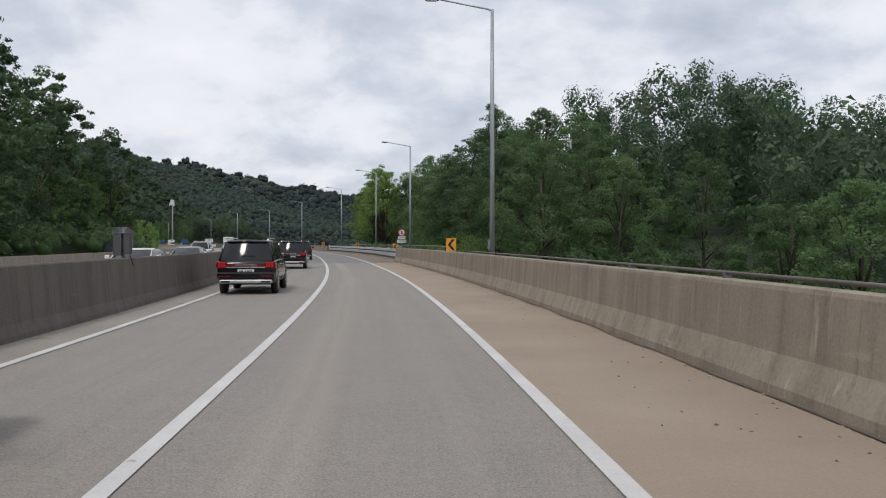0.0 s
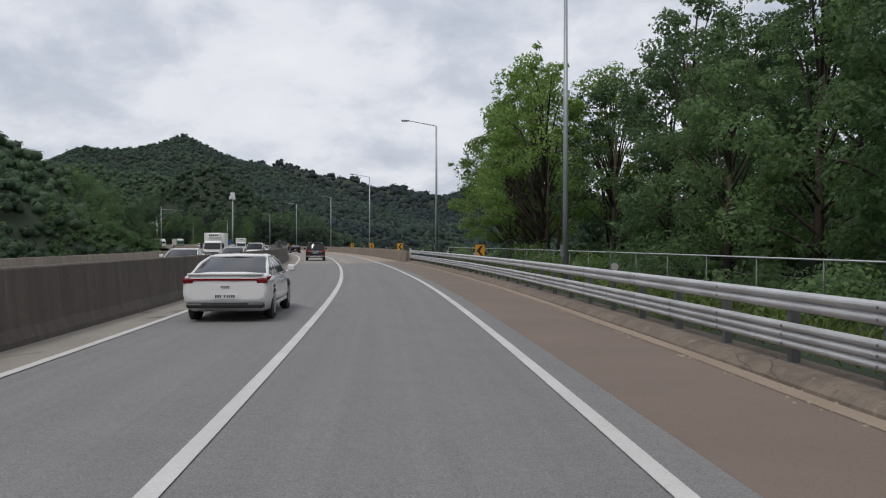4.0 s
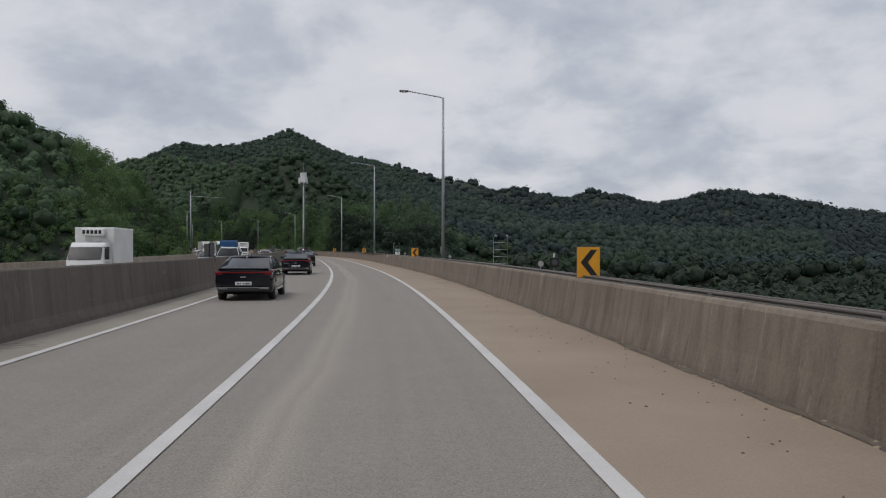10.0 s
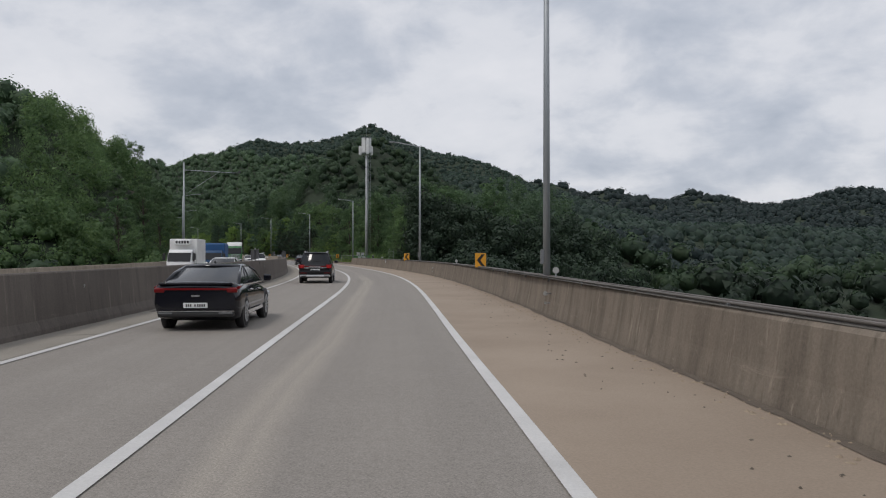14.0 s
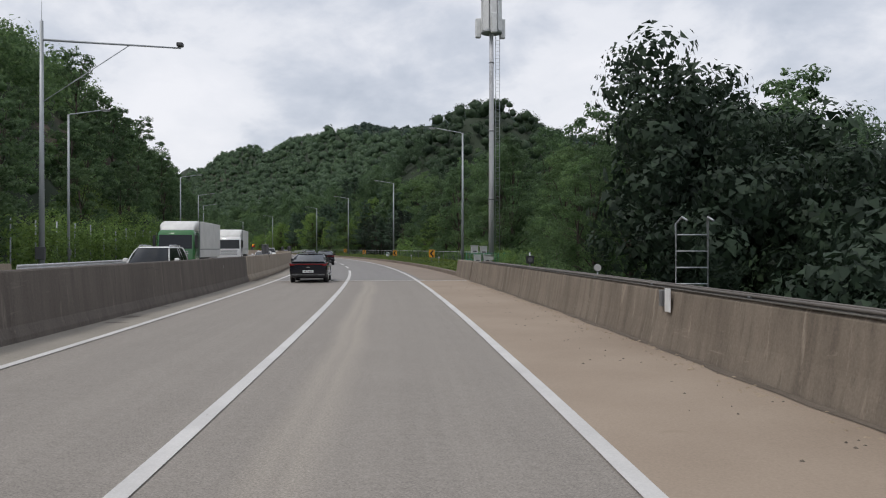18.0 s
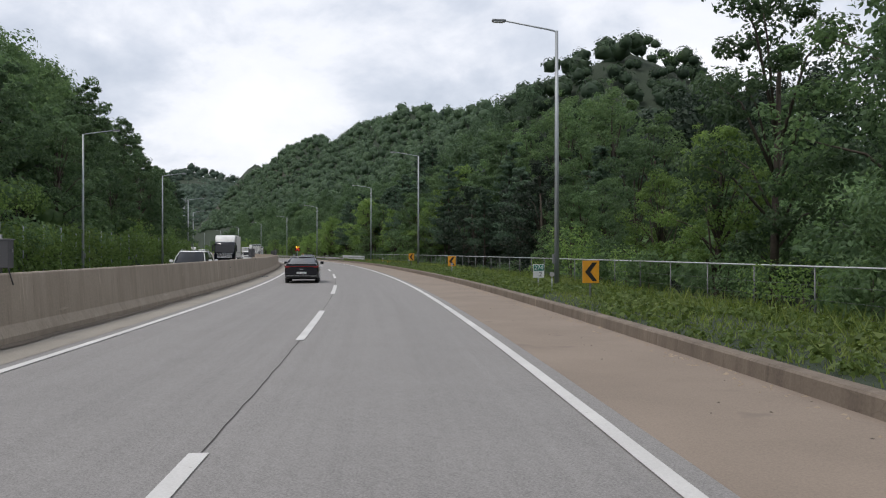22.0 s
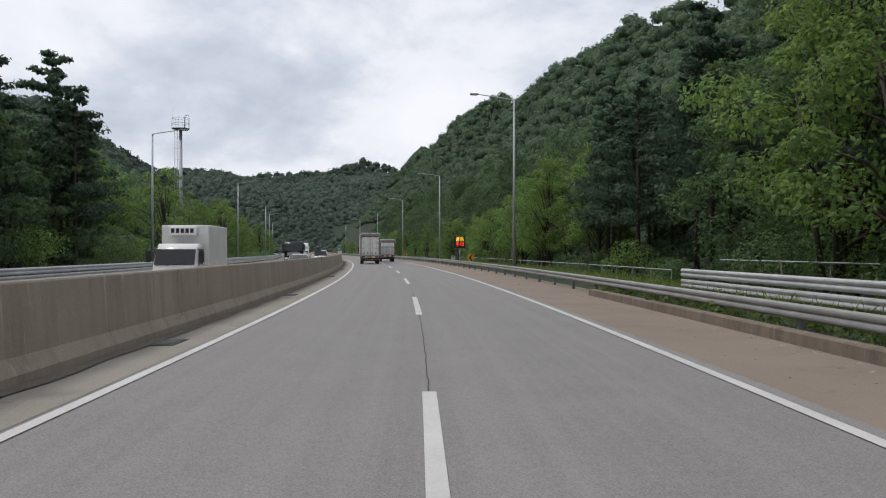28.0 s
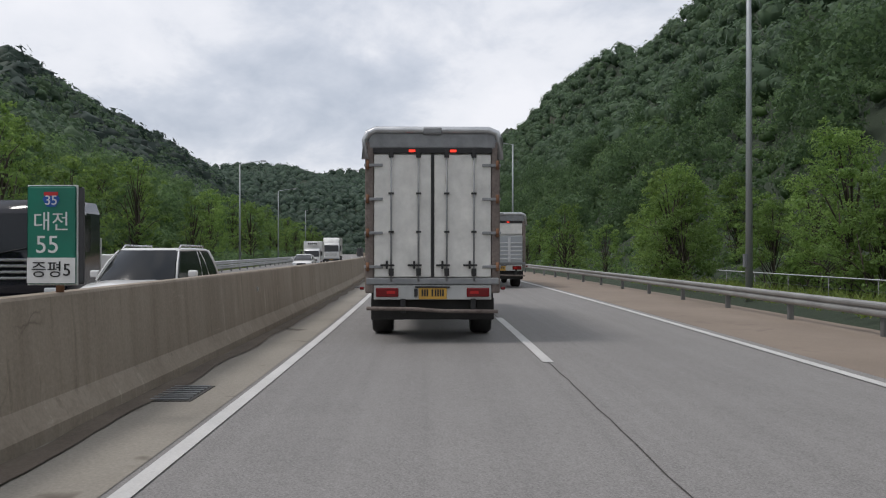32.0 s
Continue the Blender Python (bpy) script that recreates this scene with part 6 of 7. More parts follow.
# ---------------------------------------------------------------- vehicles
def car_paint(name, colour, rough=0.10, metal=0.0):
    def build(node, nt):
        dust = noise_of(node, place(node), 1.4, 5, 0.6)
        c = mix(node, nt, ramp(node, dust, [(0.45, (0, 0, 0)), (0.85, (0.05, 0.05, 0.05))]), colour, (0.25, 0.23, 0.20))
        n = node("ShaderNodeBsdfPrincipled", {"Base Color": c}, Roughness=rough, Metallic=metal)
        n.inputs["Coat Weight"].default_value = 0.1
        n.inputs["Coat Roughness"].default_value = 0.08
        return n.outputs[0]
    return material(name, build)


BLACK_PAINT = car_paint("black_car_paint", (0.004, 0.004, 0.006))
NAVY_PAINT = car_paint("dark_navy_car_paint", (0.004, 0.005, 0.010))
WHITE_PAINT = car_paint("white_car_paint", (0.74, 0.74, 0.73))
SILVER_PAINT = car_paint("silver_car_paint", (0.42, 0.43, 0.44), 0.3, 0.6)
BLUE_CAB = car_paint("blue_truck_paint", (0.012, 0.05, 0.12))
GREEN_CAB = car_paint("green_truck_paint", (0.05, 0.16, 0.06))
TARP_BLUE = paint("blue_tarpaulin", (0.008, 0.075, 0.21), 0.6)
BOX_WHITE = paint("white_cargo_panel", (0.74, 0.74, 0.72), 0.45, 0.0, 0.10, 1.2)
DOOR_WHITE = paint("dirty_white_door_panel", (0.80, 0.79, 0.75), 0.5, 0.0, 0.14, 2.5)
FRAME_GREY = paint("grey_door_frame", (0.30, 0.31, 0.32), 0.5, 0.1, 0.2, 4.0)
FRAME_GRIMY = grainy("grimy_rusted_frame", (0.085, 0.065, 0.055), (0.24, 0.20, 0.18), 2.0, 18.0, 0.7)
RUBBER = grainy("black_rubber", (0.012, 0.012, 0.012), (0.028, 0.027, 0.026), 3.0, 30.0, 0.85)
PLASTIC = paint("black_plastic", (0.015, 0.015, 0.016), 0.55)
ALLOY = metal_mat("alloy_rim", (0.45, 0.46, 0.47), (0.62, 0.63, 0.64), 0.35, 3.0, 0.8)
CHROME = metal_mat("chrome_trim", (0.60, 0.60, 0.61), (0.72, 0.72, 0.73), 0.2, 3.0, 0.95)
GLASS = material("tinted_glass", lambda node, nt: surface(node, (0.008, 0.010, 0.012), 0.11, spec=0.45))
LAMP_RED = material("red_lamp_plastic", lambda node, nt: surface(node, (0.16, 0.006, 0.008), 0.15))
LAMP_CORE = material("glowing_tail_lamp", lambda node, nt: surface(node, (0.50, 0.02, 0.02), 0.15))
LAMP_CLEAR = material("clear_lamp_plastic", lambda node, nt: surface(node, (0.62, 0.64, 0.66), 0.12))
BRAKE_ON = material("lit_red_lamp", lambda node, nt: node("ShaderNodeEmission", Color=(1.0, 0.05, 0.03, 1), Strength=1.5).outputs[0])
PLATE_YELLOW = paint("yellow_plate", (0.62, 0.36, 0.06), 0.5)


def loft(sections, closed_ends=True):
    """sections: rings of points with equal count."""
    bm = bmesh.new()
    rings = [[bm.verts.new(p) for p in ringpts] for ringpts in sections]
    n = len(rings[0])
    for a, b in zip(rings, rings[1:]):
        for k in range(n):
            bm.faces.new((a[k], a[(k + 1) % n], b[(k + 1) % n], b[k])).smooth = True
    if closed_ends:
        bm.faces.new(rings[0][::-1])
        bm.faces.new(rings[-1])
    return bm


def wheel(parent, x, y, r, w, double=False):
    out = 1 if x > 0 else -1
    tyre = part("wheel", bm_wheel(x, y, r, w), RUBBER, parent)
    bm = bmesh.new()
    n = 24
    for r0, r1, dx in ((r * 0.56, r * 0.68, 0.012), (r * 0.10, r * 0.17, 0.020)):
        ra = [bm.verts.new((x + out * (w / 2 + dx), y + r0 * math.cos(2 * math.pi * k / n), r + r0 * math.sin(2 * math.pi * k / n))) for k in range(n)]
        rb = [bm.verts.new((x + out * (w / 2 + dx * 0.4), y + r1 * math.cos(2 * math.pi * k / n), r + r1 * math.sin(2 * math.pi * k / n))) for k in range(n)]
        for k in range(n):
            bm.faces.new((ra[k], ra[(k + 1) % n], rb[(k + 1) % n], rb[k]))
    part("rim", bm, ALLOY, tyre)
    bm = bmesh.new()
    for k in range(10):
        a = k * math.pi / 5
        c = Vector((x + out * (w / 2 + 0.010), y + 0.35 * r * math.cos(a), r + 0.35 * r * math.sin(a)))
        bmesh.ops.create_cube(bm, size=1, matrix=Matrix.Translation(c) @ Matrix.Rotation(a, 4, "X") @ Matrix.Diagonal((0.014, 0.50 * r, 0.085 * r, 1)))
    part("spoke_star", bm, ALLOY, tyre)
    return tyre


def bm_wheel(x, y, r, w):
    prof = [(-w / 2, r * 0.60), (-w / 2, r * 0.90), (-w * 0.36, r), (w * 0.36, r), (w / 2, r * 0.90), (w / 2, r * 0.60)]
    rings = []
    for k in range(25):
        a = 2 * math.pi * k / 24
        rings.append([(x + px, y + pr * math.cos(a), r + pr * math.sin(a)) for px, pr in prof])
    bm = loft(rings, False)
    for side in (-1, 1):
        disc(x + side * w * 0.42, y, r, r * 0.62, 0.02, "x", 20, bm)
    return bm


def body_ring(y, w, z0, z1, crown=0.03):
    """Rounded box section of a car body."""
    half = [(0.0, z0), (w * 0.80, z0), (w * 0.95, z0 + 0.06), (w, z0 + (z1 - z0) * 0.38), (w * 0.985, z0 + (z1 - z0) * 0.72), (w * 0.94, z1 - 0.05), (w * 0.86, z1), (w * 0.4, z1 + crown), (0.0, z1 + crown)]
    pts = [(x, y, z) for x, z in half]
    return pts + [(-x, y, z) for x, z in half[-2:0:-1]]


def plate(parent, y, z, mat, faces=-1, half=0.055):
    p = part("number_plate", box(-0.26, 0.26, y - 0.006, y + 0.006, z - half, z + half, 0.003), mat, parent)
    yy = sorted((y + faces * 0.011, y + faces * 0.007))
    for k in (0, 1, 2, 4, 5.3, 6.3, 7.3, 8.3):
        part("plate_bar", box(-0.205 + k * 0.046, -0.175 + k * 0.046, yy[0], yy[1], z - half * 0.55, z + half * 0.5), SIGN_BLACK, p)
    return p


def car(name, paint_mat, kind, label, group="passenger cars"):
    """Saloon or tall estate; the front is at +y, the rear at y = 0."""
    ob = empty(name)
    suv = kind == "suv"
    L, w, r = (4.90, 0.95, 0.375) if suv else (4.95, 0.93, 0.36)
    belt, roof, low = (1.12, 1.77, 0.30) if suv else (1.00, 1.44, 0.20)
    if suv:
        st = [(0.0, 0.86, 0.52, belt - 0.18), (0.05, 0.92, 0.42, belt - 0.06), (0.35, w, low, belt), (1.2, w, low, belt + 0.01), (2.6, w, low, belt), (3.4, w, low, belt - 0.04),
              (4.2, w * 0.985, low, belt - 0.10), (4.7, w * 0.95, low + 0.02, belt - 0.18), (4.88, w * 0.86, low + 0.10, belt - 0.32)]
    else:
        st = [(0.0, 0.84, 0.50, belt - 0.07), (0.05, 0.90, 0.36, belt + 0.03), (0.42, w, low, belt + 0.04), (1.3, w, low, belt), (2.7, w, low, belt - 0.03), (3.5, w, low, belt - 0.12),
              (4.3, w * 0.97, low, belt - 0.22), (4.72, w * 0.90, low + 0.03, belt - 0.32), (4.90, w * 0.74, low + 0.12, belt - 0.42)]
    body = part("body", loft([body_ring(*q) for q in st]), paint_mat, ob)
    # glasshouse
    if suv:
        base, top = (0.10, 3.72), (0.42, 2.95)
    else:
        base, top = (0.34, 3.80), (1.70, 2.78)
    wb, wt = w * 0.90, w * 0.70
    zb = belt - 0.02
    rings = []
    for f in np.linspace(0, 1, 6):
        f = float(f)
        ya, yb = base[0] + (top[0] - base[0]) * f, base[1] + (top[1] - base[1]) * f
        ww, zz = wb + (wt - wb) * f ** 1.3, zb + (roof - 0.05 - zb) * (f ** 0.9)
        zz_f = zb - 0.06 + (roof - 0.05 - zb + 0.06) * (f ** 0.9)
        rings.append([(-ww * 0.94, ya, zz), (0, ya - 0.025, zz), (ww * 0.94, ya, zz), (ww, ya + 0.14, zz), (ww, (ya + yb) / 2, zz), (ww, yb - 0.16, zz_f), (ww * 0.9, yb, zz_f),
                      (0, yb + 0.10, zz_f), (-ww * 0.9, yb, zz_f), (-ww, yb - 0.16, zz_f), (-ww, (ya + yb) / 2, zz), (-ww, ya + 0.14, zz)])
    for pane, idx in (("rear_window", (11, 0, 1, 2, 3)), ("side_window", (3, 4, 5)), ("windscreen", (5, 6, 7, 8, 9)), ("side_window", (9, 10, 11))):
        bm = bmesh.new()
        grid = [[bm.verts.new(q[k]) for k in idx] for q in rings]
        for ga, gb in zip(grid, grid[1:]):
            for k in range(len(idx) - 1):
                bm.faces.new((ga[k], ga[k + 1], gb[k + 1], gb[k])).smooth = True
        part(pane, bm, GLASS, ob, "dark tinted glass")
    ya, yb = top
    rr = []
    for f, sc in ((0, 1.03), (0.5, 1.03), (1, 0.86)):
        zz = roof - 0.07 + 0.07 * f
        ww = wt * sc
        rr.append([(-ww * 0.94, ya - 0.04 + f * 0.10, zz), (0, ya - 0.10 + f * 0.10, zz + 0.02), (ww * 0.94, ya - 0.04 + f * 0.10, zz), (ww, ya + 0.16, zz), (ww, (ya + yb) / 2, zz + 0.01),
                   (ww, yb - 0.18, zz), (ww * 0.9, yb - f * 0.12, zz), (0, yb + 0.08 - f * 0.12, zz), (-ww * 0.9, yb - f * 0.12, zz), (-ww, yb - 0.18, zz), (-ww, (ya + yb) / 2, zz + 0.01), (-ww, ya + 0.16, zz)])
    part("roof", loft(rr), paint_mat, ob)
    # pillars
    for sx in (-1, 1):
        for yb0, yt0, wd in ((base[0] + 0.10, top[0] + 0.06, 0.085), (base[1] - 0.05, top[1] - 0.05, 0.045), ((base[0] + base[1]) / 2 - 0.25, (top[0] + top[1]) / 2 - 0.2, 0.04),
                             (base[0] + 0.95, top[0] + (0.85 if suv else 0.30), 0.04)):
            part("pillar", tube([(sx * (wb + 0.0), yb0, zb - 0.02), (sx * (wt * 0.55 + wb * 0.45) * 1.012, (yb0 + yt0) / 2, (zb + roof) / 2 + 0.03), (sx * wt * 1.0, yt0, roof - 0.06)], wd * 0.5, wd * 0.45, 6), paint_mat, ob)
        part("wing_mirror", bm_box(bmesh.new(), sx * (w + 0.02) if sx > 0 else sx * (w + 0.22), sx * (w + 0.22) if sx > 0 else sx * (w + 0.02), base[1] - 0.60, base[1] - 0.46, zb + 0.02, zb + 0.18, 0.04), paint_mat, ob)
        part("sill_trim", box(min(sx * w, sx * (w + 0.012)), max(sx * w, sx * (w + 0.012)), 1.15, 3.2, low + 0.10, low + 0.18), PLASTIC if suv else CHROME, ob)
        part("door_handle", box(min(sx * (w * 0.97), sx * (w + 0.02)), max(sx * (w * 0.97), sx * (w + 0.02)), 1.55, 1.75, zb - 0.16, zb - 0.12, 0.008), CHROME, ob)
        part("door_handle", box(min(sx * (w * 0.97), sx * (w + 0.02)), max(sx * (w * 0.97), sx * (w + 0.02)), 2.60, 2.80, zb - 0.18, zb - 0.14, 0.008), CHROME, ob)
        part("window_trim", box(min(sx * wb, sx * (wb + 0.03)), max(sx * wb, sx * (wb + 0.03)), base[0] + 0.5, base[1] - 0.35, zb - 0.02, zb + 0.005), CHROME, ob)
        part("headlamp", bm_box(bmesh.new(), min(sx * 0.50, sx * 0.86), max(sx * 0.50, sx * 0.86), L - 0.30, L - 0.06, belt - 0.46, belt - 0.33, 0.03), LAMP_CLEAR, ob)
    for sx in (-1, 1):
        if suv:
            lamp_x = sorted((sx * 0.60, sx * 0.955))
            tl = part("tail_lamp", bm_box(bmesh.new(), lamp_x[0], lamp_x[1], -0.012, 0.34, belt - 0.27, belt - 0.05, 0.03), LAMP_RED, ob)
            for f in (0.66, 0.74, 0.82):
                part("lamp_core", box(min(sx * f, sx * (f + 0.05)), max(sx * f, sx * (f + 0.05)), -0.018, -0.010, belt - 0.24, belt - 0.08), LAMP_CORE, tl)
            part("fog_reflector", box(min(sx * 0.48, sx * 0.86), max(sx * 0.48, sx * 0.86), -0.092, 0.02, 0.575, 0.61), LAMP_RED, ob)
            part("exhaust_trim", box(min(sx * 0.50, sx * 0.78), max(sx * 0.50, sx * 0.78), -0.11, -0.06, 0.39, 0.45, 0.012), PLASTIC, ob)
            part("roof_rail", tube([(sx * wt * 0.95, 0.75, roof - 0.03), (sx * wt * 0.95, 0.85, roof + 0.05), (sx * wt * 0.95, 2.6, roof + 0.06), (sx * wt * 0.95, 2.75, roof - 0.02)], 0.022, 0.022, 6), CHROME, ob)
        else:
            part("tail_lamp", bm_box(bmesh.new(), min(sx * 0.66, sx * 0.90), max(sx * 0.66, sx * 0.90), -0.014, 0.12, belt - 0.17, belt - 0.05, 0.035), LAMP_RED, ob)
            part("lamp_fin", tube([(sx * 0.895, 0.10, belt - 0.06), (sx * 0.925, 0.30, belt - 0.035), (sx * 0.93, 0.50, belt - 0.02)], 0.035, 0.008, 6), LAMP_RED, ob)
            part("exhaust_trim", box(min(sx * 0.50, sx * 0.80), max(sx * 0.50, sx * 0.80), -0.040, 0.05, 0.37, 0.405, 0.012), DULL_STEEL, ob)
    if suv:
        part("trunk_garnish", box(-0.62, 0.62, -0.016, 0.06, belt - 0.255, belt - 0.215), CHROME, ob)
        part("light_band", box(-0.60, 0.60, -0.010, 0.06, belt - 0.185, belt - 0.13), LAMP_RED, ob)
        part("rear_bumper", bm_box(bmesh.new(), -0.92, 0.92, -0.08, 0.40, 0.52, 0.74, 0.06), paint_mat, ob)
        part("bumper_guard", bm_box(bmesh.new(), -0.84, 0.84, -0.09, 0.30, 0.36, 0.49, 0.04), ALLOY, ob, "silver bumper guard")
        part("letter_bar", box(-0.34, 0.34, -0.014, -0.008, belt - 0.172, belt - 0.145), CHROME, ob)
        plate(ob, -0.016, belt - 0.36, SIGN_WHITE)
        part("wiper", box(-0.15, 0.28, 0.13, 0.17, belt + 0.12, belt + 0.145), PLASTIC, ob)
    else:
        part("light_bar", box(-0.70, 0.70, -0.016, 0.05, belt - 0.105, belt - 0.062), LAMP_RED, ob)
        part("rear_bumper", bm_box(bmesh.new(), -0.82, 0.82, -0.03, 0.3, 0.30, 0.42, 0.04), PLASTIC, ob)
        part("bumper_trim", box(-0.84, 0.84, -0.038, -0.02, 0.425, 0.440), CHROME, ob)
        part("spoiler", bm_box(bmesh.new(), -0.80, 0.80, -0.03, 0.22, belt + 0.015, belt + 0.055, 0.015), paint_mat, ob)
        part("badge", box(-0.09, 0.09, -0.018, -0.006, belt - 0.25, belt - 0.215), CHROME, ob)
        plate(ob, -0.018, 0.56, SIGN_WHITE)
    part("antenna_fin", tube([(0, top[0] + 0.25, roof), (0, top[0] + 0.18, roof + 0.09)], 0.03, 0.008, 6), PLASTIC, ob)
    part("grille", box(-0.42, 0.42, L - 0.05, L + 0.01, belt - 0.60, belt - 0.36, 0.01), PLASTIC, ob)
    plate(ob, L + 0.012, belt - 0.66, SIGN_WHITE, 1)
    for x in (-1, 1):
        for y in (0.98, 3.82):
            part("wheel_arch", disc(x * (w - 0.085), y, r + 0.01, r + 0.045, 0.15, "x", 24), PLASTIC, ob)
            wheel(ob, x * (w - 0.112), y, r, 0.22)
    return tagged(ob, label, "car", group)


suv = car("black_suv", BLACK_PAINT, "suv", "glossy black tall estate car with chrome trim")
sedan_black = car("black_sedan", NAVY_PAINT, "sedan", "glossy black fastback saloon with a full-width light bar")
sedan_white = car("white_sedan", WHITE_PAINT, "sedan", "white saloon car with a full-width light bar")
suv_white = car("white_suv", WHITE_PAINT, "suv", "white tall estate car in the opposing lanes")
sedan_silver = car("silver_sedan", SILVER_PAINT, "sedan", "silver saloon car in the opposing lanes")
LANE_L, OPP_IN, OPP_OUT = -1.85, -8.1, -11.7
fleet = {}


def park(thing, s, u, turn=0.0):
    m = at(s, u, 0.008, turn)
    if thing.name in fleet:
        return copy_thing(thing, m)
    fleet[thing.name] = True
    thing.matrix_world = m
    return thing


# our side: rear bumper at s
park(suv, 2.7, -2.5)
for thing, s, u in ((suv, 26.3, -2.25), (suv, 51.6, -2.3), (suv, 77, -1.95), (sedan_white, 97, LANE_L), (suv, 158.6, LANE_L), (sedan_black, 224.3, -2.35), (sedan_black, 249.6, -2.3),
                    (sedan_black, 274, -2.1), (sedan_black, 297, -2.0), (suv, 325, LANE_L), (sedan_black, 359.3, LANE_L), (sedan_black, 398.3, LANE_L), (sedan_black, 440.5, LANE_L), (sedan_black, 485.5, LANE_L),
                    (sedan_black, 537.5, LANE_L)):
    park(thing, s, u)
# opposing lanes: front at s, so the rear stands further on
for thing, s, u in ((sedan_white, 33.5, OPP_IN), (sedan_silver, 46, OPP_IN), (suv_white, 78, OPP_OUT), (sedan_white, 120, OPP_IN), (sedan_white, 141, OPP_IN), (suv_white, 163, OPP_IN), (sedan_silver, 177, OPP_OUT),
                    (sedan_white, 214, OPP_IN), (suv_white, 262, OPP_IN), (sedan_silver, 278, OPP_OUT), (sedan_white, 330, OPP_IN), (suv_white, 392, OPP_IN), (sedan_white, 440, OPP_IN), (suv_white, 486, OPP_IN),
                    (sedan_silver, 560, OPP_OUT), (sedan_white, 640, OPP_IN), (suv_white, 678.5, OPP_IN), (sedan_white, 735, OPP_OUT)):
    park(thing, s + 4.9, u, 180)


def slab(x0, x1, y0, y1, z0, z1, bevel=0.03):
    return bm_box(bmesh.new(), x0, x1, y0, y1, z0, z1, bevel)


def lorry(name, cab_mat, box_mat, length, wide, tall, deflector, label, big=True, cargo="box"):
    """Cab-over lorry seen from the front; the cab's face is at y = 0 looking to -y, cargo behind."""
    ob = empty(name)
    hw = wide / 2
    cab_w, cab_h, cab_d = (1.22, 2.95, 2.1) if big else (0.86, 1.98, 1.55)
    z0 = 0.55 if big else 0.42
    rings = []
    for z, y in ((z0, 0.02), (z0 + 0.35, 0.0), (z0 + (cab_h - z0) * 0.45, 0.05), (z0 + (cab_h - z0) * 0.88, 0.28 if big else 0.42), (cab_h, 0.50 if big else 0.62)):
        ww = cab_w * (1.0 if z < cab_h - 0.2 else 0.92)
        rings.append([(-ww * 0.93, y, z), (ww * 0.93, y, z), (ww, y + 0.12, z), (ww, cab_d, z), (-ww, cab_d, z), (-ww, y + 0.12, z)])
    part("cab", loft(rings), cab_mat, ob)
    zw0, zw1 = z0 + (cab_h - z0) * 0.47, z0 + (cab_h - z0) * 0.86
    yw0, yw1 = 0.045, 0.27 if big else 0.40
    bm = bmesh.new()
    v = [bm.verts.new(p) for p in ((-cab_w * 0.90, yw0 - 0.012, zw0), (cab_w * 0.90, yw0 - 0.012, zw0), (cab_w * 0.88, yw1 - 0.012, zw1), (-cab_w * 0.88, yw1 - 0.012, zw1))]
    bm.faces.new(v)
    part("windscreen", bm, GLASS, ob)
    for sx in (-1, 1):
        bm = bmesh.new()
        v = [bm.verts.new((sx * (cab_w + 0.006), y, z)) for y, z in ((0.35, zw0), (cab_d * 0.72, zw0), (cab_d * 0.72, zw1), (0.55, zw1))]
        bm.faces.new(v)
        part("side_window", bm, GLASS, ob)
        part("headlamp", slab(min(sx * 0.62 * cab_w, sx * 0.94 * cab_w), max(sx * 0.62 * cab_w, sx * 0.94 * cab_w), -0.03, 0.10, z0 + 0.10, z0 + 0.28), LAMP_CLEAR, ob)
        part("wing_mirror", slab(min(sx * (cab_w + 0.06), sx * (cab_w + 0.26)), max(sx * (cab_w + 0.06), sx * (cab_w + 0.26)), 0.10, 0.20, zw0 + 0.1, zw1 - 0.05), PLASTIC, ob)
        part("mirror_arm", tube([(sx * cab_w * 0.95, 0.3, zw1), (sx * (cab_w + 0.16), 0.15, zw1 - 0.05)], 0.02, 0.02, 5), PLASTIC, ob)
    for k in range(4 if big else 2):
        z = z0 + (cab_h - z0) * (0.20 + 0.06 * k)
        part("grille_bar", slab(-cab_w * 0.72, cab_w * 0.72, -0.035, 0.05, z, z + 0.06, 0.01), CHROME if big else PLASTIC, ob)
    part("bumper", slab(-cab_w, cab_w, -0.08, 0.30, z0 - 0.22, z0 + 0.08, 0.05), PLASTIC if big else cab_mat, ob)
    plate(ob, -0.09, z0 - 0.05, PLATE_YELLOW)
    part("wiper", tube([(-0.3, yw0 - 0.03, zw0 - 0.02), (0.35, yw0 - 0.03, zw0 + 0.10)], 0.012, 0.012, 5), PLASTIC, ob)
    c0 = cab_d + 0.12
    fl = 1.05 if big else 0.80
    if cargo == "box":
        part("cargo_box", slab(-hw, hw, c0, length, fl, tall, 0.04), box_mat, ob)
        for sx in (-1, 1):
            part("side_rail", box(min(sx * hw, sx * (hw + 0.015)), max(sx * hw, sx * (hw + 0.015)), c0 + 0.1, length - 0.1, fl + 0.55, fl + 0.62), FRAME_GREY, ob)
            part("corner_post", box(min(sx * hw * 0.96, sx * (hw + 0.012)), max(sx * hw * 0.96, sx * (hw + 0.012)), c0 - 0.012, c0 + 0.1, fl, tall), FRAME_GREY, ob)
    elif cargo == "reefer":
        part("cargo_box", slab(-hw, hw, c0, length, fl, tall, 0.04), box_mat, ob)
        u = part("cooling_unit", slab(-0.55, 0.55, c0 - 0.42, c0 + 0.02, tall - 0.42, tall - 0.05, 0.06), SIGN_WHITE, ob)
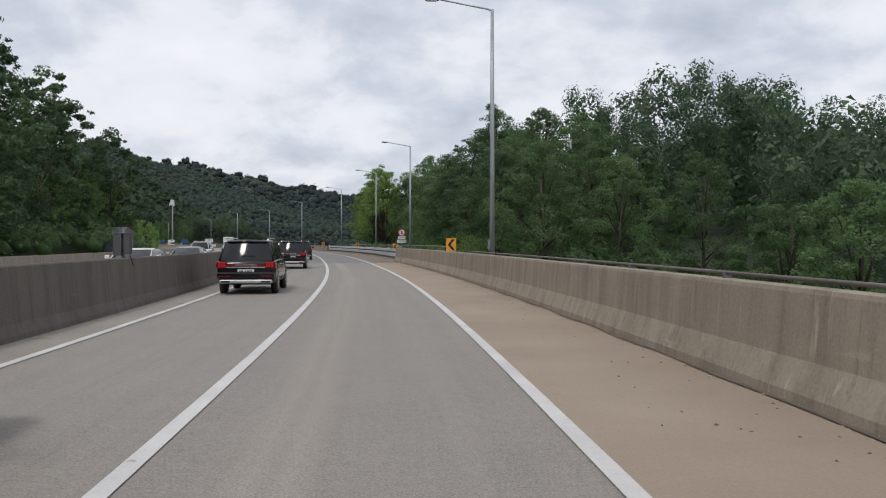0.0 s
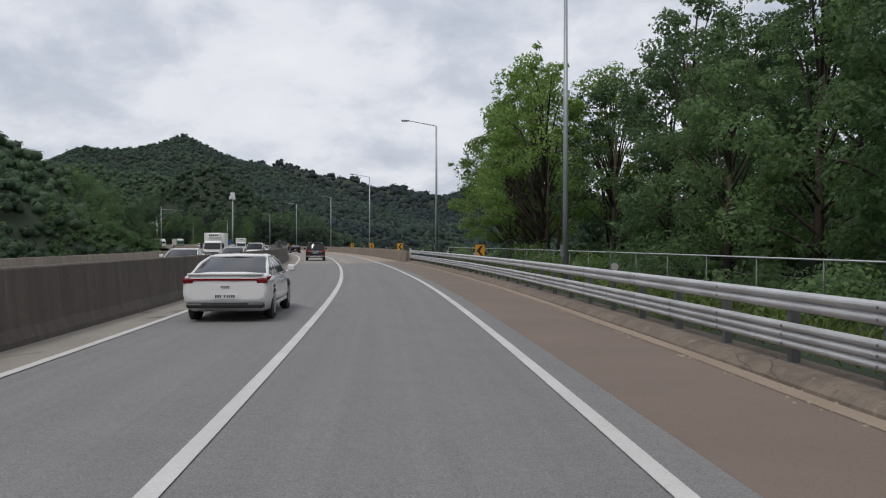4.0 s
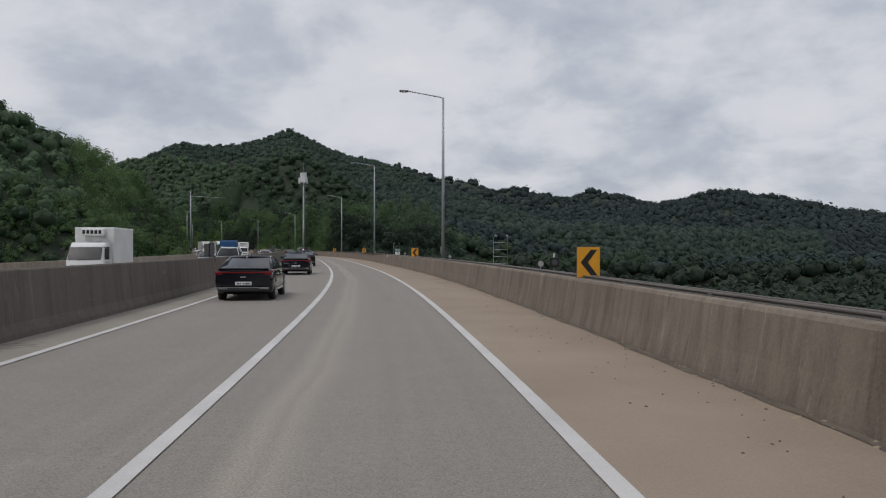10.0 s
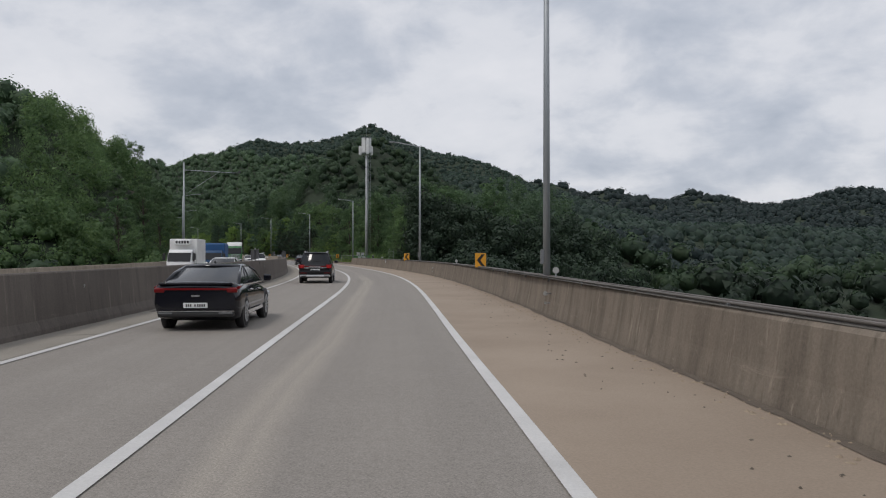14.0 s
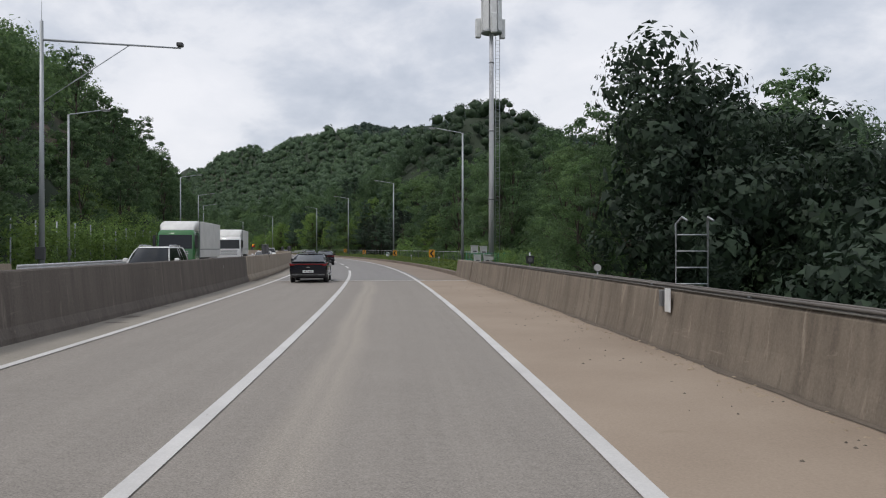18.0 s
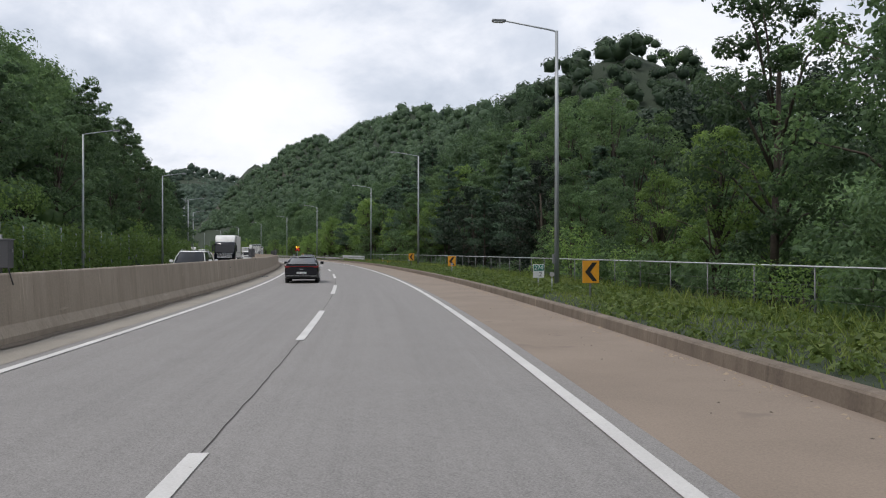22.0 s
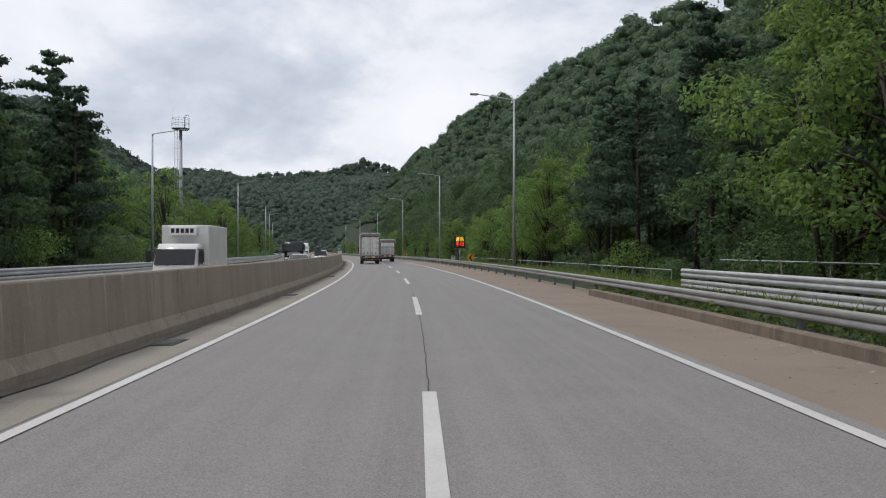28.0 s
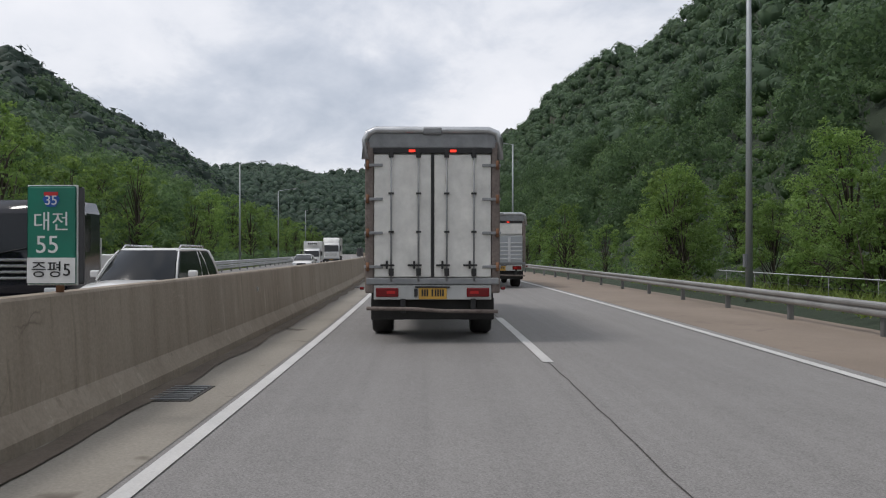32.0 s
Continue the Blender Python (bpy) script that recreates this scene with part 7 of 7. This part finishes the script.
        for k in range(5):
            part("vent", box(-0.45 + k * 0.19, -0.32 + k * 0.19, c0 - 0.432, c0 - 0.42, tall - 0.33, tall - 0.15), PLASTIC, u)
    elif cargo == "tarp":
        bm = slab(-hw, hw, c0, length, fl, tall, 0.16)
        part("tarpaulin", bm, box_mat, ob)
        part("drop_side", slab(-hw - 0.02, hw + 0.02, c0, length, fl - 0.1, fl + 0.45, 0.02), cab_mat, ob)
    elif cargo == "flat":
        part("bed", slab(-hw, hw, c0, length, fl - 0.12, fl, 0.01), FRAME_GREY, ob)
        part("head_board", slab(-hw, hw, c0, c0 + 0.06, fl, fl + 1.0, 0.01), box_mat, ob)
        part("load", slab(-hw * 0.9, hw * 0.9, c0 + 1.2, length - 0.4, fl, fl + 0.55, 0.02), box_mat, ob)
    if deflector:
        rr = []
        for y, z in ((0.55, cab_h + 0.02), (0.95, cab_h + (tall - cab_h) * 0.65), (1.5, tall - 0.06), (cab_d, tall)):
            ww = min(hw, cab_w) * (0.86 if y < 0.6 else 0.97)
            rr.append([(-ww, y, cab_h - 0.02), (ww, y, cab_h - 0.02), (ww, y, z - 0.08), (ww * 0.9, y, z), (-ww * 0.9, y, z), (-ww, y, z - 0.08)])
        part("roof_deflector", loft(rr), BOX_WHITE, ob)
    part("chassis", slab(-0.45, 0.45, 0.6, length - 0.3, z0 - 0.05, fl - 0.12 if cargo == "flat" else fl, 0.02), PLASTIC, ob)
    r = 0.48 if big else 0.33
    ys = (0.95, length - 2.6, length - 1.45) if big else (0.75, length - 1.15)
    for y in ys:
        for sx in (-1, 1):
            wheel(ob, sx * (min(hw, cab_w) - 0.16), y, r, 0.30 if big else 0.22)
    for sx in (-1, 1):
        part("side_guard", box(min(sx * (hw - 0.06), sx * (hw - 0.02)), max(sx * (hw - 0.06), sx * (hw - 0.02)), 2.0 if big else 1.7, length - (3.2 if big else 1.7), 0.45, fl - 0.2), PLASTIC, ob)
    return tagged(ob, label, "lorry", "lorries in the opposing lanes")


small_box = lorry("box_lorry", WHITE_PAINT, BOX_WHITE, 5.2, 1.9, 2.75, False, "small white refrigerated box lorry", False, "reefer")
big_box = lorry("box_lorry", WHITE_PAINT, BOX_WHITE, 11.5, 2.46, 3.75, True, "large white box lorry with a roof deflector")
green_box = lorry("box_lorry", GREEN_CAB, BOX_WHITE, 11.0, 2.46, 3.6, True, "large box lorry with a green cab")
dark_box = lorry("box_lorry", NAVY_PAINT, BOX_WHITE, 11.5, 2.46, 3.8, True, "large box lorry with a dark blue cab")
blue_tarp = lorry("tarpaulin_lorry", BLUE_CAB, TARP_BLUE, 5.4, 1.95, 2.7, False, "small blue lorry with a blue tarpaulin load", False, "tarp")
flat_lorry = lorry("flatbed_lorry", NAVY_PAINT, BOX_WHITE, 9.5, 2.4, 2.4, False, "dark flatbed lorry with a low pale load", True, "flat")
for thing, s, u in ((small_box, 158.6, OPP_OUT), (small_box, 238, OPP_OUT), (blue_tarp, 299, OPP_OUT), (small_box, 336, OPP_OUT), (blue_tarp, 355, OPP_OUT), (big_box, 446, OPP_OUT - 0.2),
                    (green_box, 414, OPP_OUT), (dark_box, 541, OPP_OUT), (small_box, 606.5, OPP_IN - 1.2), (flat_lorry, 681.6, OPP_OUT), (small_box, 745, OPP_OUT), (big_box, 780, OPP_OUT)):
    park(thing, s, u)


def rear_lorry(name, wide, tall, length, tail_lift, label):
    """Box lorry seen from behind: the doors are at y = 0."""
    ob = empty(name)
    hw, fl = wide / 2, 1.22
    part("cargo_box", slab(-hw, hw, 0.06, length, fl - 0.05, tall, 0.18), BOX_WHITE, ob)
    # rear frame
    for sx in (-1, 1):
        part("corner_post", slab(min(sx * hw, sx * (hw - 0.16)), max(sx * hw, sx * (hw - 0.16)), -0.02, 0.10, fl - 0.30, tall - 0.22, 0.03), FRAME_GRIMY, ob)
    part("header", slab(-hw + 0.05, hw - 0.05, -0.03, 0.12, tall - 0.38, tall - 0.03, 0.06), FRAME_GREY, ob)
    arch = [(-hw, -0.02, tall - 0.55), (-hw, -0.02, tall - 0.20), (-hw + 0.06, -0.02, tall - 0.07), (-hw + 0.20, -0.02, tall - 0.01), (hw - 0.20, -0.02, tall - 0.01), (hw - 0.06, -0.02, tall - 0.07), (hw, -0.02, tall - 0.20), (hw, -0.02, tall - 0.55)]
    part("header_rim", tube(arch, 0.065, 0.065, 10), ALLOY, ob, "rounded pale metal rim")
    part("camera_pod", slab(-0.19, 0.19, -0.09, 0.05, tall - 0.10, tall + 0.04, 0.04), FRAME_GREY, ob)
    part("lamp_rail", slab(-hw + 0.15, hw - 0.15, -0.04, 0.0, tall - 0.44, tall - 0.34, 0.01), PLASTIC, ob)
    for x in (-0.38, 0.38):
        part("marker_lamp", slab(x - 0.06, x + 0.06, -0.055, -0.03, tall - 0.42, tall - 0.375, 0.008), BRAKE_ON, ob)
    if not tail_lift:
        for sx in (-1, 1):
            x0, x1 = (0.03, hw - 0.17) if sx > 0 else (-hw + 0.17, -0.03)
            door = part("door", slab(x0, x1, -0.015, 0.05, fl, tall - 0.46, 0.012), DOOR_WHITE, ob, "dirty white door panel")
            for f in (0.30, 0.78) if sx < 0 else (0.22, 0.70):
                x = x0 + (x1 - x0) * f if sx < 0 else x0 + (x1 - x0) * f
                part("lock_rod", tube([(x, -0.045, fl - 0.08), (x, -0.045, tall - 0.40)], 0.018, 0.018, 8), FRAME_GREY, door)
                for z in (fl + 0.02, tall - 0.52):
                    part("rod_keeper", slab(x - 0.045, x + 0.045, -0.075, -0.012, z, z + 0.14, 0.01), PLASTIC, door)
                for z in (fl + (tall - fl) * 0.30, fl + (tall - fl) * 0.56):
                    part("rod_guide", slab(x - 0.05, x + 0.05, -0.07, -0.012, z, z + 0.035, 0.008), PLASTIC, door)
                part("lock_handle", slab(x - 0.20, x + 0.06, -0.07, -0.03, fl + 0.20, fl + 0.235, 0.008), PLASTIC, door)
                part("handle_catch", slab(x - 0.10, x - 0.06, -0.08, -0.03, fl + 0.15, fl + 0.30, 0.008), PLASTIC, door)
            for k in range(4):
                z = fl + 0.16 + k * (tall - fl - 0.85) / 3
                part("hinge", slab(min(sx * (hw + 0.015), sx * (hw - 0.33)), max(sx * (hw + 0.015), sx * (hw - 0.33)), -0.05, -0.012, z, z + 0.055, 0.01), FRAME_GREY, door)
                part("hinge_knuckle", tube([(sx * (hw - 0.05), -0.045, z - 0.05), (sx * (hw - 0.05), -0.045, z + 0.11)], 0.03, 0.03, 8), RUST, door)
        part("door_gap", box(-0.028, 0.028, -0.018, 0.02, fl, tall - 0.46), PLASTIC, ob)
    else:
        part("upper_panel", slab(-hw + 0.17, hw - 0.17, -0.015, 0.05, tall - 0.95, tall - 0.46, 0.012), DOOR_WHITE, ob)
        lift = part("tail_lift", slab(-hw + 0.16, hw - 0.16, -0.10, -0.02, fl - 0.05, tall - 1.05, 0.015), POLE_STEEL, ob, "folded grey steel tail lift")
        for k in range(5):
            z = fl + 0.1 + k * (tall - fl - 1.3) / 5
            part("rib", slab(-hw + 0.2, hw - 0.2, -0.125, -0.10, z, z + 0.05, 0.008), GALVANISED, lift)
        for x in (-0.42, 0.42):
            part("upright", slab(x - 0.06, x + 0.06, -0.135, -0.10, fl, tall - 1.1, 0.01), GALVANISED, lift)
    part("sill", slab(-hw + 0.02, hw - 0.02, -0.04, 0.10, fl - 0.14, fl - 0.015, 0.02), FRAME_GREY, ob)
    panel = part("rear_panel", slab(-hw + 0.16, hw - 0.16, -0.02, 0.06, fl - 0.42, fl - 0.15, 0.015), PALE_BOX, ob)
    for sx in (-1, 1):
        t = part("tail_lamp", slab(min(sx * (hw - 0.62), sx * (hw - 0.20)), max(sx * (hw - 0.62), sx * (hw - 0.20)), -0.05, 0.0, fl - 0.37, fl - 0.20, 0.02), LAMP_RED, ob)
        part("lamp_core", slab(min(sx * (hw - 0.56), sx * (hw - 0.40)), max(sx * (hw - 0.56), sx * (hw - 0.40)), -0.058, -0.05, fl - 0.31, fl - 0.26, 0.003), LAMP_CORE, t)
        part("marker_lamp", slab(min(sx * (hw + 0.02), sx * (hw + 0.10)), max(sx * (hw + 0.02), sx * (hw + 0.10)), 0.0, 0.10, fl - 0.24, fl - 0.18, 0.02), LAMP_RED, ob)
        part("mud_flap", slab(min(sx * 0.55, sx * (hw - 0.08)), max(sx * 0.55, sx * (hw - 0.08)), 0.55, 0.57, 0.38, 0.95, 0.004), RUBBER, ob)
        part("wheel_guard", slab(min(sx * 0.5, sx * (hw - 0.02)), max(sx * 0.5, sx * (hw - 0.02)), 0.7, 2.0, 0.92, 1.05, 0.03), PLASTIC, ob)
    p = plate(ob, -0.035, fl - 0.29, PLATE_YELLOW, -1, 0.12)
    part("plate_light", slab(-0.32, 0.32, -0.06, -0.02, fl - 0.20, fl - 0.17, 0.006), PLASTIC, ob)
    part("plate_clamp", slab(-0.34, -0.28, -0.05, -0.02, fl - 0.36, fl - 0.22, 0.006), PLASTIC, ob)
    part("bumper_bar", tube([(-hw + 0.03, -0.02, 0.64), (-0.4, -0.02, 0.63), (0.2, -0.02, 0.59), (hw - 0.04, -0.02, 0.58)], 0.036, 0.036, 10), FRAME_GRIMY, ob, "bent rusty bumper bar")
    for x in (-0.55, 0.75):
        part("bumper_stay", slab(x - 0.05, x + 0.05, -0.02, 0.10, 0.55, fl - 0.36, 0.01), PLASTIC, ob)
    part("under_panel", slab(-hw + 0.1, hw - 0.1, 0.14, 0.18, 0.42, fl - 0.40, 0.01), RUBBER, ob)
    part("chassis", slab(-0.45, 0.45, 0.2, length, 0.72, fl - 0.05, 0.02), PLASTIC, ob)
    for y in (1.9, length - 1.0):
        for sx in (-1, 1):
            wheel(ob, sx * (hw - 0.24), y, 0.47, 0.42 if y < 3 else 0.28)
    part("axle", tube([(-hw + 0.4, 1.9, 0.47), (hw - 0.4, 1.9, 0.47)], 0.10, 0.10, 10), DULL_STEEL, ob)
    part("cab", slab(-1.15, 1.15, length + 0.1, length + 2.1, 0.6, min(tall - 0.5, 2.9), 0.10), WHITE_PAINT, ob)
    for sx in (-1, 1):
        part("wing_mirror", slab(min(sx * 1.22, sx * 1.42), max(sx * 1.22, sx * 1.42), length + 1.6, length + 1.7, 1.7, 2.3, 0.03), PLASTIC, ob)
    return tagged(ob, label, "lorry", "lorries ahead")


rear_lorry("box_lorry", 2.5, 3.95, 8.5, False, "dirty white box lorry with locked rear doors ahead").matrix_world = at(677.2, -1.75, 0.008, 0)
rear_lorry("box_lorry", 2.4, 3.45, 7.5, True, "white box lorry with a folded tail lift").matrix_world = at(699.0, 1.75, 0.008, 0)

# ---------------------------------------------------------------- grass, weeds and vines
def blades(name, s0, s1, u0, u1, n, h, mat, label, base):
    r = np.random.default_rng(int(s0 * 7 + u0 * 3))
    s = s0 + (s1 - s0) * r.random(n)
    u = u0 + (u1 - u0) * r.random(n)
    off = np.array([float(u_kerb(v)) - 6.75 for v in s]) if u0 > 0 else 0
    x, y = xy(s, u + off)
    z = base(u)
    a = r.random(n) * 6.283
    lean = r.normal(size=(n, 2)) * 0.35
    hh = h * (0.35 + 0.9 * r.random(n) ** 1.5)
    w = 0.008 + 0.014 * r.random(n)
    p0 = np.c_[x - w * np.cos(a), y - w * np.sin(a), z]
    p1 = np.c_[x + w * np.cos(a), y + w * np.sin(a), z]
    p2 = np.c_[x + lean[:, 0] * hh + w * 0.7 * np.cos(a), y + lean[:, 1] * hh + w * 0.7 * np.sin(a), z + hh * 0.8]
    p3 = np.c_[x + lean[:, 0] * hh * 1.3, y + lean[:, 1] * hh * 1.3, z + hh]
    vs = np.stack([p0, p1, p2, p3], 1).reshape(-1, 3)
    fs = np.arange(4 * n).reshape(-1, 4)
    return tagged(new(name, mesh_of(name, vs.tolist(), fs.tolist(), mat)), label, "grass", kind="stuff")


def verge_z(u):
    return np.interp(u, [7.0, 8.0, 9.8, 12.0, 15.8], [0.14, 0.2, 0.18, 0.03, -0.3])


blades("grass", 404, 605, 6.82, 12.6, 70000, 0.17, GRASS, "tall green grass and weeds on the verge", verge_z)
blades("grass", 430, 605, 9.6, 12.5, 14000, 0.48, GRASS, "tall yellow-green grass along the fence", verge_z)
blades("grass", 590, 700, 7.9, 12.6, 16000, 0.42, GRASS, "weeds behind the guard rail", verge_z)
blades("weeds", 66, 152, 7.35, 11.5, 15000, 0.38, GRASS, "weeds growing behind the guard rail", lambda u: np.interp(u, [7.3, 8, 9.8, 12.8], [0.08, 0.05, -0.1, -0.4]))
blades("weeds", 66, 150, 6.75, 7.0, 260, 0.22, GRASS, "small weeds under the guard rail", lambda u: u * 0 + 0.0)
blades("grass", 402, 760, -24, -18.6, 22000, 0.6, GRASS, "tall grass beside the opposing lanes", lambda u: u * 0 - 0.12)
FLOWER = paint("orange_petals", (0.75, 0.30, 0.02), 0.6)
blades("flowers", 540, 575, 8.0, 11.5, 260, 0.42, FLOWER, "orange wild flowers in the verge", verge_z)


def vine_fence(s0, s1, u, h, label):
    """Fence overgrown with climbing leaves."""
    r = np.random.default_rng(77)
    verts, faces = [], []
    k = s0
    while k < s1:
        x, y = xy(k, u)
        top = h * (0.75 + 0.35 * r.random())
        for f in (0.22, 0.55, 0.85):
            leaf_quads(verts, faces, np.array([float(x), float(y), top * f]), 0.9, 80, 0.26, r, 0.9)
        k += 1.3
    ob = empty("vine_fence")
    crown = new("vine", quads_mesh("vine", verts, faces, LEAF_LIGHT))
    crown.parent = ob
    k, me = s0, None
    while k < s1:
        if me is None:
            p = part("post", tube([(0, 0, -0.5), (0, 0, h)], 0.05, 0.05, 6), POLE_STEEL, ob)
            me = p.data
        else:
            p = new("post", me)
            p.parent = ob
        p.matrix_world = at(k, u)
        k += 4.0
    return tagged(ob, label, "vine fence")


vine_fence(410, 600, -20.6, 3.6, "tall fence overgrown with bright green vines")


def weed_clumps(seed, s0, s1, u0, u1, count, size, label):
    r = np.random.default_rng(seed)
    s, u = s0 + (s1 - s0) * r.random(count), u0 + (u1 - u0) * r.random(count)
    ok = np.sin(s * 0.55 + 1.7 * np.sin(u * 1.3)) + np.sin(s * 0.17 + u) + 1.2 * r.random(count) > -0.35
    s, u = s[ok], u[ok]
    x, y = xy(s, u)
    return woodland("weeds", np.c_[x, y, verge_z(u) - 0.05 if u0 > 0 else u * 0 - 0.15], size, seed, WEED, label, 20, -0.34, leaf=0.27, flat=0.75, cored=False)


weed_clumps(81, 405, 606, 6.95, 12.2, 9000, 0.20, "bushy weeds among the verge grass")
weed_clumps(82, 66, 152, 7.2, 11.0, 1100, 0.20, "bushy weeds behind the guard rail")
weed_clumps(83, 606, 700, 8.0, 12.5, 900, 0.22, "bushy weeds behind the guard rail")
weed_clumps(84, 402, 700, -23, -18.7, 1500, 0.28, "bushy weeds beside the opposing lanes")
